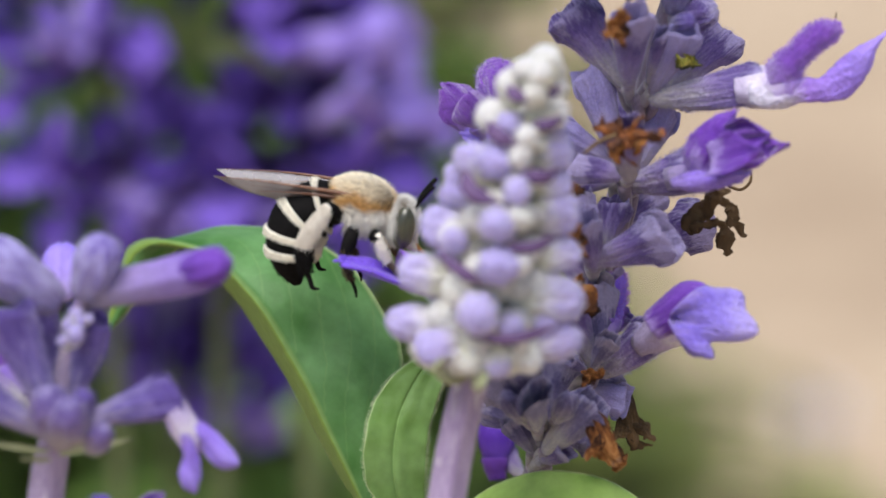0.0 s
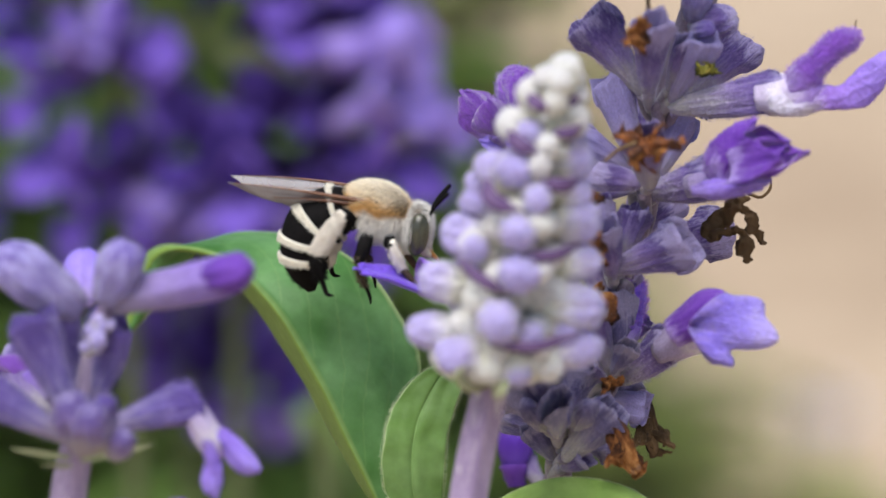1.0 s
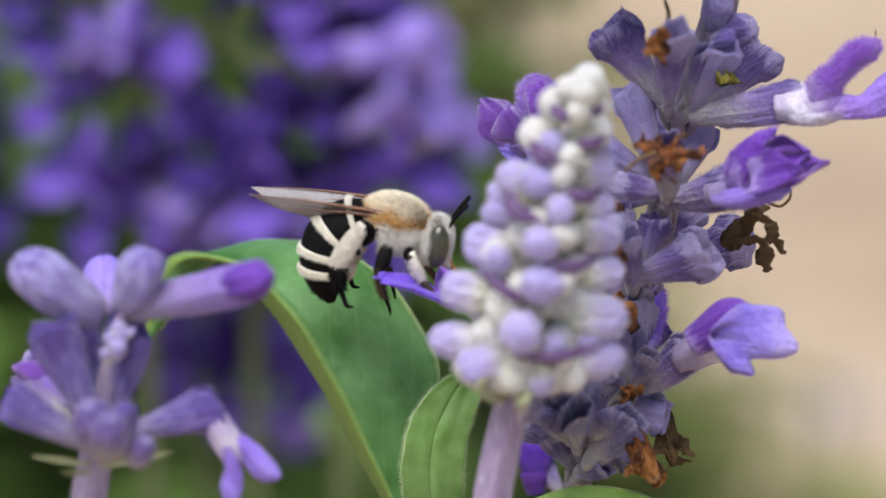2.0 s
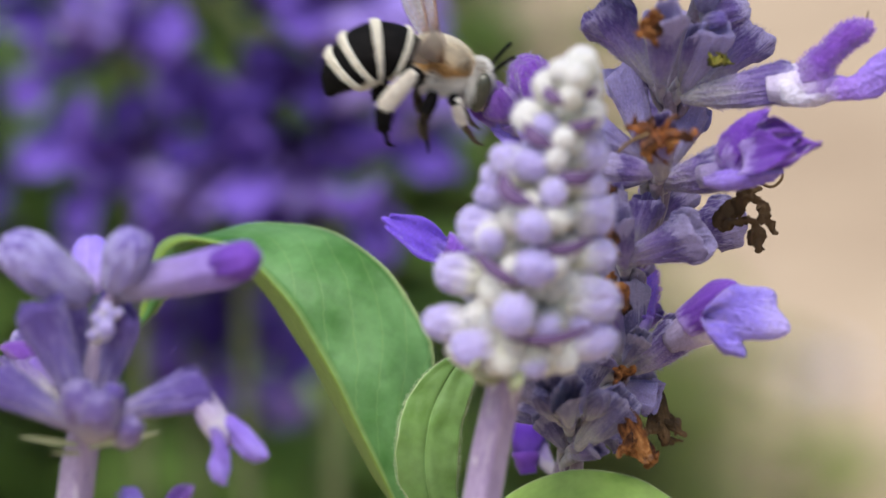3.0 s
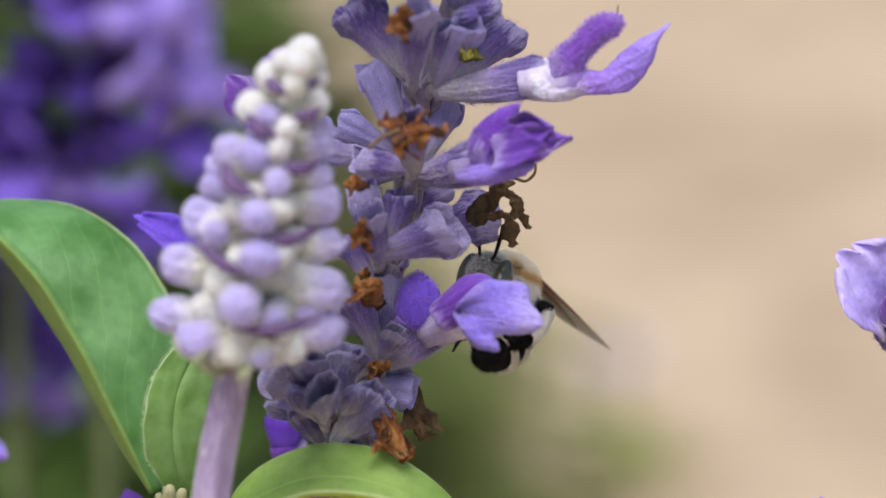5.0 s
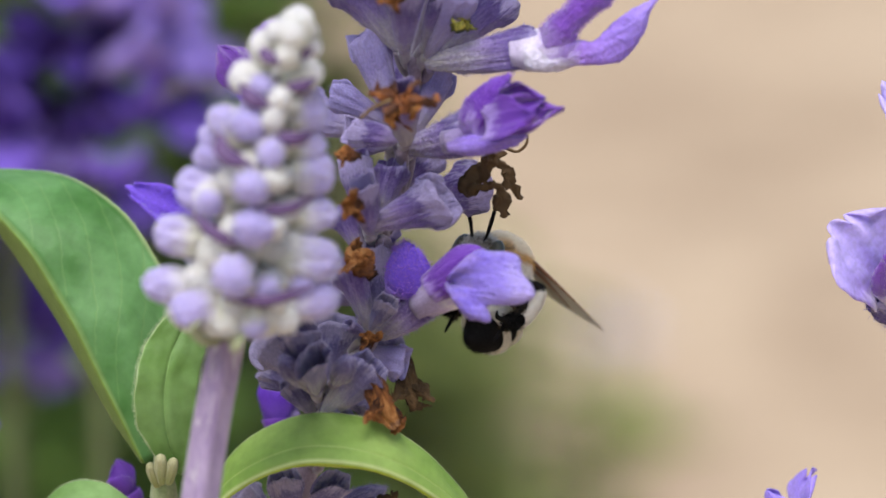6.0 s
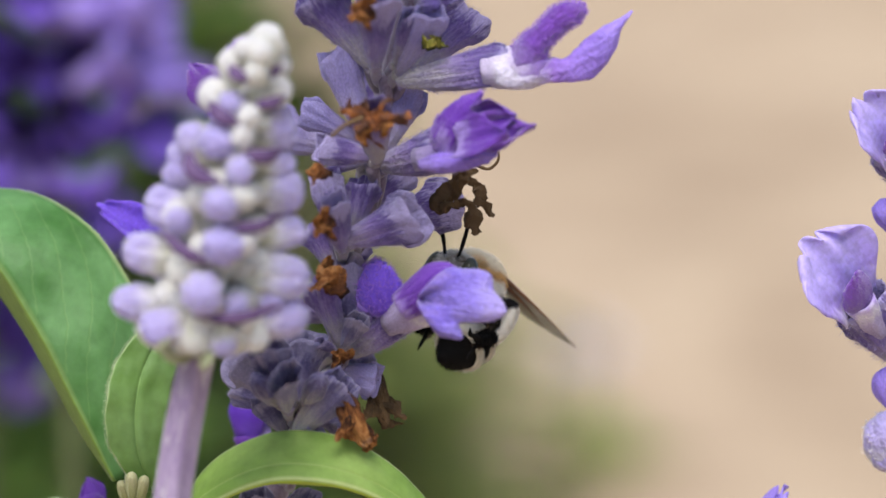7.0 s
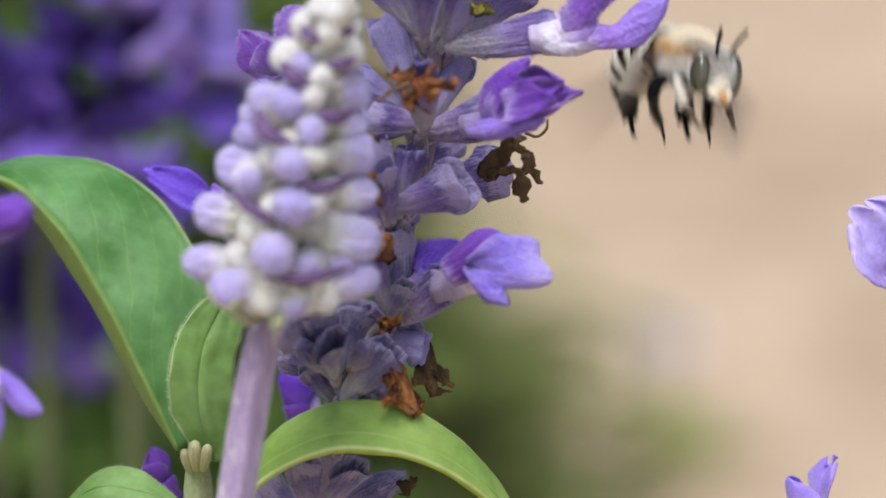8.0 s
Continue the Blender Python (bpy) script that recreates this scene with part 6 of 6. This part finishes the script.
# ---- the bee; forward x, left y, up z, in metres about its thorax ----
def bee():
    be = thing("bee", (0, 0, 0), "furry tawny bee with black and cream banded abdomen", "bee")
    k = 0.001

    def V(x, y, z):
        return Vector((x, y, z)) * k

    body = part("thorax", blob((0, 0, 0), (2.25 * k, 1.95 * k, 1.65 * k), 28, 16, 0.06, 1), M_SKIN, be)
    part("thorax_fur", join(hairs(scatter((0, 0, 0), (2.25 * k, 1.95 * k, 1.65 * k), 16000, 3, lambda d: d.z > -0.1 or d.x > 0.8), 0.55 * k, 0.024 * k, (-0.9, 0, -0.2), 0.34, 2),
                            hairs(scatter((0, 0, 0), (2.2 * k, 1.9 * k, 1.65 * k), 3800, 9, lambda d: d.z < 0.05 and d.x > -0.35), 0.95 * k, 0.026 * k, (-0.3, 0, -0.9), 0.4, 6)), M_FUR, body, "dense tawny and grey fur", kind="stuff")
    # head
    head = part("head", blob(V(2.75, 0, -0.85), (1.0 * k, 1.75 * k, 1.55 * k), 28, 16, 0.04, 2), M_SKIN, be, "", V(2.0, 0, -0.5))
    part("head_fur", hairs(scatter(V(2.75, 0, -0.85), (1.0 * k, 1.75 * k, 1.55 * k), 7000, 5, lambda d: (abs(d.y) < 0.62 and d.z > -0.5) or d.x < -0.1 or d.z > 0.7), 0.42 * k, 0.024 * k, (0.0, 0, -0.6), 0.45, 4), M_PALE_FUR, head,
         "short whitish hair", kind="stuff")
    for s in (-1, 1):
        part("eye", blob(V(2.95, 1.32 * s, -0.95), (0.74 * k, 0.66 * k, 1.42 * k), 24, 16), M_EYE, head, "olive grey compound eye")
        part("antenna", tube([V(3.45, 0.45 * s, 0.0), V(3.6, 0.6 * s, 0.5), V(3.95, 0.8 * s, 1.2), V(4.5, 1.1 * s, 2.0)], [0.12 * k, 0.11 * k, 0.15 * k, 0.13 * k], 18, 8), M_CHITIN, head)
        part("mandible", tube([V(3.3, 0.7 * s, -2.0), V(3.7, 0.6 * s, -2.3), V(3.9, 0.2 * s, -2.55)], [0.35 * k, 0.28 * k, 0.1 * k], 12, 10), M_FACE, head, "ivory mandible")
    part("face_plate", blob(V(3.55, 0, -1.65), (0.4 * k, 0.75 * k, 0.75 * k), 18, 12, 0.1, 3), M_FACE, head, "ivory face plate")
    part("tongue", tube([V(3.6, 0, -2.2), V(4.1, 0, -2.55), V(4.5, 0, -2.8)], [0.26 * k, 0.16 * k, 0.07 * k], 14, 10), M_AMBER, head, "amber tongue")
    # abdomen
    path = spline([V(-1.4, 0, -0.2), V(-3.0, 0, -0.45), V(-4.2, 0, -1.3), V(-4.75, 0, -2.7), V(-4.95, 0, -4.1), V(-4.75, 0, -5.5)], 61)
    rad = [1.25, 1.8, 2.0, 1.95, 1.75, 1.15, 0.3]

    def stretch(a, b, grow):
        r = spread(rad, 61)
        i0, i1 = int(a * 60), int(b * 60)
        pts = path[i0:i1 + 1]
        rs = [r[i] * k * grow for i in range(i0, i1 + 1)]
        return tube(pts, rs, max(6, len(pts)), 26)

    ab = part("abdomen", stretch(0.0, 1.0, 0.96), M_CHITIN, be, "black abdomen", V(-1.5, 0, 0.2))
    for a, b in ((0.135, 0.18), (0.325, 0.378), (0.505, 0.56), (0.665, 0.72)):
        g = stretch(a, b, 1.02)
        band = part("hair_band", g, M_BAND, ab, "cream hair band")
        part("band_hair", hairs(over(g, 3000, 3), 0.26 * k, 0.02 * k, (-0.15, 0, -0.9), 0.4, 8), M_BAND, ab, kind="stuff")
    belly = blob(V(-3.55, 0, -2.6), (0.75 * k, 1.45 * k, 1.35 * k), 24, 14, 0.08, 6)
    part("belly", join(belly, hairs(over(belly, 1500, 7), 0.22 * k, 0.022 * k, (0, 0, -0.8), 0.4, 3)), M_LEG_FUR, ab, "pale hairy underside")
    g = stretch(0.02, 0.95, 0.97)
    part("abdomen_hair", hairs(over(g, 2500, 6), 0.2 * k, 0.03 * k, (-0.3, 0, -0.6), 0.5, 11), M_CHITIN, ab, kind="stuff")
    # wings
    wings = []
    for s in (-1, 1):
        for name, root, span, chord, low in (("forewing", V(-0.2, 1.5 * s, 0.75), 9.4, 2.5, 0.0), ("hindwing", V(-0.8, 1.4 * s, 0.45), 6.0, 1.8, -0.3)):
            def fn(u, c, root=root, span=span, chord=chord, s=s, low=low):
                w = chord * (0.12 + 0.88 * math.sin(math.pi * min(1.0, 0.02 + 0.96 * u) ** 1.3) ** 0.8) * (1 - 0.9 * u ** 9)
                return root + V(-span * u, (0.5 * u - 1.1 * u * u) * s - 0.55 * w * (c + 1) / 2 * s, 0.5 * u - 0.75 * u * u + low * u - (c + 1) / 2 * w * 0.55)
            wing = part(name, sheet(fn, 22, 9, 0.02 * k)[:2], M_WING, be, "smoky transparent wing", root)
            lead = [Vector(fn(u, -1.0)) for u in (0, 0.2, 0.45, 0.7, 0.95)]
            part("wing_vein", tube(lead, [0.17 * k, 0.13 * k, 0.09 * k, 0.04 * k, 0.02 * k], 26, 8), M_VEIN, wing)
            for c0, c1, u1 in ((-0.7, -0.1, 0.8), (-0.6, 0.5, 0.75), (-0.5, 0.9, 0.55)):
                part("wing_vein", tube([Vector(fn(u1 * q, c0 + (c1 - c0) * q)) for q in (0.05, 0.35, 0.7, 1.0)], [0.035 * k, 0.03 * k, 0.022 * k, 0.015 * k], 18, 6), M_VEIN, wing)
            wings.append((wing, s))
    # legs
    rear = []
    for s in (-1, 1):
        leg = part("hind_leg", tube([V(-1.3, 1.3 * s, -1.0), V(-1.6, 2.0 * s, -0.3), V(-1.9, 2.4 * s, 0.0)], [0.4 * k, 0.45 * k, 0.4 * k], 12, 10), M_CHITIN, be, "", V(-1.3, 1.3 * s, -1.0))
        rear.append(leg)
        g = tube([V(-1.9, 2.4 * s, 0.1), V(-2.4, 2.5 * s, -0.9), V(-2.9, 2.5 * s, -2.0), V(-3.2, 2.45 * s, -2.9)], [0.32 * k, 0.5 * k, 0.56 * k, 0.46 * k], 16, 14, 0, 0, 0.7)
        part("tibia", g, M_LEG_FUR, leg, "pale furry hind shin")
        part("leg_hair", hairs(over(g, 3600, 4), 0.34 * k, 0.02 * k, (-0.3, 0, -1.3), 0.25, 9), M_LEG_FUR, leg, kind="stuff")
        g = tube([V(-3.1, 2.4 * s, -2.9), V(-3.0, 2.35 * s, -3.7), V(-2.8, 2.3 * s, -4.5)], [0.5 * k, 0.5 * k, 0.3 * k], 12, 10)
        part("tarsus", join(g, tube([V(-2.8, 2.3 * s, -4.4), V(-2.5, 2.3 * s, -5.0), V(-2.2, 2.3 * s, -5.5), V(-1.8, 2.3 * s, -5.5)], [0.2 * k, 0.17 * k, 0.15 * k, 0.05 * k], 12, 8),
                            hairs(over(g, 500, 4), 0.4 * k, 0.05 * k, (0, 0, -0.8), 0.5, 9)), M_CHITIN, leg, "black brushy foot")
        leg = part("mid_leg", tube([V(-0.2, 1.3 * s, -1.4), V(-0.3, 2.2 * s, -1.9), V(-0.5, 2.4 * s, -2.9)], [0.4 * k, 0.5 * k, 0.4 * k], 12, 10), M_CHITIN, be, "", V(-0.2, 1.3 * s, -1.4))
        part("tarsus", tube([V(-0.5, 2.4 * s, -2.8), V(-0.3, 2.2 * s, -3.8), V(0.1, 2.0 * s, -4.6), V(0.5, 1.9 * s, -5.4), V(0.6, 1.9 * s, -5.8)], [0.3 * k, 0.24 * k, 0.15 * k, 0.11 * k, 0.05 * k], 18, 8), M_CHITIN, leg)
        part("leg_hair", hairs(over(tube([V(-0.5, 2.4 * s, -2.4), V(-0.3, 2.2 * s, -3.8), V(0.1, 2.0 * s, -4.6)], [0.3 * k, 0.24 * k, 0.15 * k], 12, 8), 500, 5), 0.4 * k, 0.04 * k, (0.2, 0, -0.7), 0.6, 12), M_SKIN, leg, kind="stuff")
        leg = part("fore_leg", tube([V(1.2, 1.1 * s, -1.5), V(1.3, 1.9 * s, -1.6), V(1.4, 2.0 * s, -1.4)], [0.35 * k, 0.45 * k, 0.4 * k], 12, 10), M_CHITIN, be, "", V(1.2, 1.1 * s, -1.5))
        g = tube([V(1.3, 2.0 * s, -1.4), V(1.8, 1.95 * s, -2.4), V(2.3, 1.8 * s, -3.2)], [0.3 * k, 0.34 * k, 0.24 * k], 14, 10)
        part("tibia", join(g, hairs(over(g, 350, 4), 0.35 * k, 0.035 * k, (0.2, 0, -0.9), 0.4, 9)), M_LEG_FUR, leg, "pale furry fore shin")
        part("tarsus", tube([V(2.3, 1.8 * s, -3.2), V(3.0, 1.6 * s, -3.9), V(3.6, 1.4 * s, -4.5), V(4.2, 1.2 * s, -4.7)], [0.26 * k, 0.2 * k, 0.14 * k, 0.05 * k], 16, 8), M_SKIN, leg)
    return be, wings, ab, rear


BEE, WINGS, ABDOMEN, REAR = bee()


def stand(place, forward, back):
    """The pose of the bee at a place, its head forward and its back turned to back."""
    x = Vector(forward).normalized()
    z = (Vector(back) - Vector(back).dot(x) * x).normalized()
    y = z.cross(x)
    return Matrix.Translation(place) @ Matrix((x, y, z)).transposed().to_4x4()


def sway(ob, rows):
    """Rows of seconds, millimetres to the right at flower height, millimetres up."""
    o = ob.location.copy()
    walk(ob, [(t, Matrix.Translation(o + Vector((0, 0, up * 0.001))) @ Matrix.Rotation(dx / 450.0, 4, "Y")) for t, dx, up in rows])


def motions():
    sway(SPIKE, [(0, 0, 0), (1.5, 0, 0), (1.7, 0.1, 0), (3.0, 0.15, 0), (3.5, 0.1, 0), (4.0, -0.5, 0), (4.2, -0.75, 0.1), (4.3, -1.1, 0.3), (4.5, -1.0, 0.25), (4.7, -1.4, 0.4), (5.8, -1.15, 0.4), (6.0, -1.2, 0.4),
                 (6.5, -1.1, 0.4), (7.0, -1.35, 0.4), (7.5, -1.0, 0.4), (8.0, 0.25, 0.6)])
    sway(SHOOT, [(0, 0, 0), (1.5, -0.1, 0.1), (1.7, -0.1, 0.1), (2.4, -0.2, 0), (2.8, -0.2, -0.15), (3.0, 0.0, -0.15), (3.5, 0.0, 0.55), (3.7, 0.0, 0.9), (4.1, -0.3, 1.1), (4.3, -0.8, 1.3), (4.5, -0.5, 1.25), (4.7, -0.5, 1.3), (7.0, -0.6, 1.4), (7.5, -0.4, 1.4), (8.0, 0.5, 1.25)])
    sway(NEAR, [(0, 0, 0), (1.5, 0.1, 0.2), (3.0, -0.3, 0.4), (3.5, -0.6, 0.2), (4.0, -1.1, 0.4), (7.0, -1.0, 0.3), (8.0, 0.6, 0.2)])
    # the bee: it feeds, flies up round the spike, feeds on the next flower, leaves
    rest, back = (0.97, -0.05, -0.14), (0.1, -0.1, 1)
    feed, over_back = (-0.47, -0.71, 0.50), (0.35, 0.4, 0.85)
    rows = [
        (0, stand(at(-5.22, 3.94, 5), rest, back)), (0.5, stand(at(-5.29, 3.98, 5), rest, back)), (1.0, stand(at(-5.58, 4.01, 5), rest, back)), (1.5, stand(at(-5.69, 3.86, 5), rest, back)),
        (1.7, stand(at(-5.66, 3.83, 5), rest, back)), (2.3, stand(at(-5.58, 3.9, 5), rest, back)), (2.6, stand(at(-5.21, 6.07, 5), (0.95, -0.2, 0.1), back)), (2.8, stand(at(-3.7, 9.39, 4), (0.97, -0.15, -0.16), (0.1, -0.2, 1))),
        (2.9, stand(at(-4.6, 13.48, 2), (0.97, -0.2, -0.1), (0.1, -0.2, 1))), (3.0, stand(at(-2.31, 11.52, -4), (0.95, 0.15, -0.22), (0.1, -0.3, 1))),
        (3.1, stand(at(1.65, 9.45, -12), (0.9, 0.4, 0.1), (0, -0.2, 1))), (3.3, stand(at(10.83, 6.42, -18), (0.9, 0.3, 0.2), (0, -0.2, 1))), (3.5, stand(at(15.7, 7.39, -14), (0.5, 0.5, 0.6), (0.3, -0.4, 1))),
        (3.6, stand(at(15.71, 6.41, -14), (-0.2, 0.4, 0.8), (0.6, -0.2, 0.6))), (3.7, stand(at(18.37, 0, -9), (-0.7, 0.1, 0.6), (0.5, -0.1, 0.8))), (3.8, stand(at(18.06, 0, -9), (-0.75, 0, 0.55), (0.5, -0.1, 0.8))),
        (3.9, stand(at(17.04, -0.97, -9), (-0.8, -0.2, 0.5), (0.5, -0.1, 0.8))), (4.0, stand(at(17.51, -2.04, -4), feed, over_back)), (4.2, stand(at(20.67, -2.13, -3), (-0.45, -0.75, 0.45), (0.4, 0.3, 0.85))),
        (4.5, stand(at(18.59, -2.89, -2), feed, over_back))] + [
        (t, stand(at(18.49, -3.73, -2) + Vector((dx, 0, dz)) * 0.001, feed, over_back)) for t, dx, dz in (
            (4.7, 0, 0.7), (5.8, 0, 0.4), (6.0, 0, 0), (6.2, 0.1, 0), (6.5, -0.3, 0.1), (6.8, 0.1, 0), (7.0, 0.1, 0), (7.2, 0, 0.1), (7.5, 0, 0), (7.65, 0.2, 0))] + [
        (7.8, stand(at(20.48, -2.56, -6), (-0.3, -0.6, 0.6), (0.6, 0.2, 0.8))), (7.9, stand(at(27.67, 8.4, -4), (0.6, -0.7, 0.2), (0.1, 0.2, 1))), (7.967, stand(at(29.17, 10.9, -3), (0.5, -0.8, 0.05), (0.1, 0.1, 1))),
        (8.0, stand(at(29.51, 8.9, -2), (0.52, -0.8, 0.05), (0.1, 0.1, 1)))]
    walk(BEE, rows)
    a = ABDOMEN.location.copy()
    walk(ABDOMEN, [(t, Matrix.Translation(a) @ Matrix.Rotation(radians(d), 4, "Y")) for t, d in ((0, -13), (2.4, -13), (2.8, 22), (3.6, 10), (4.0, -48), (7.65, -48), (7.85, 20), (8, 20))])
    # the hind legs swing forward to the second flower
    for leg in REAR:
        o = leg.location.copy()
        walk(leg, [(t, Matrix.Translation(o) @ Matrix.Rotation(radians(d), 4, "Y")) for t, d in ((0, 0), (3.6, 0), (4.0, -55), (7.65, -55), (7.85, 0), (8, 0))])
    # wings: folded while it feeds, beating in flight
    for wing, s in WINGS:
        o = wing.location.copy()

        def turn(spread_deg, lift, tilt=0.0, o=o, s=s):
            return Matrix.Translation(o) @ Matrix.Rotation(radians(-s * spread_deg), 4, "Z") @ Matrix.Rotation(radians(lift), 4, "Y") @ Matrix.Rotation(radians(tilt), 4, "X")
        keys = [(0, 0, 0), (2.3, 0, 0), (2.4, 45, 0)]
        keys += [(2.4 + i / 30, 75, 40 * (-1) ** i) for i in range(1, 42)]
        keys += [(3.9, 55, 10), (4.1, 20, -13 if s > 0 else 0, -48 if s > 0 else -36), (7.65, 20, -13 if s > 0 else 0, -48 if s > 0 else -36), (7.7, 50, 0)] + [(7.7 + i / 30, 75, 40 * (-1) ** i) for i in range(1, 10)]
        walk(wing, [(k[0], turn(*k[1:])) for k in keys])
    # the perch springs up when the bee leaves it; the fed flower bends under it
    m = PERCH.matrix_basis.copy()
    o = Matrix.Translation(m.translation)

    def bent(ry, roll=0.0):
        return o @ Matrix.Rotation(radians(ry), 4, "Y") @ o.inverted() @ m @ Matrix.Rotation(radians(roll), 4, "Z")
    walk(PERCH, [(0, bent(-8.5, 48)), (1.7, bent(-8.5, 48)), (2.4, bent(-8.5, 48)), (2.7, bent(1, 0)), (2.8, bent(0, 0)), (8, bent(0, 0))])
    m2 = FED.matrix_basis.copy()
    o2 = Matrix.Translation(m2.translation)

    def bent2(ry, rz=0.0):
        return o2 @ Matrix.Rotation(radians(rz), 4, "Z") @ Matrix.Rotation(radians(ry), 4, "Y") @ o2.inverted() @ m2
    walk(FED, [(0, bent2(0, 112)), (3.55, bent2(0, 112)), (3.8, bent2(6, 40)), (4.0, bent2(8)), (4.7, bent2(4)), (5.8, bent2(-4)), (7.6, bent2(-4)), (7.85, bent2(16, 30)), (8, bent2(30, 50))])


motions()
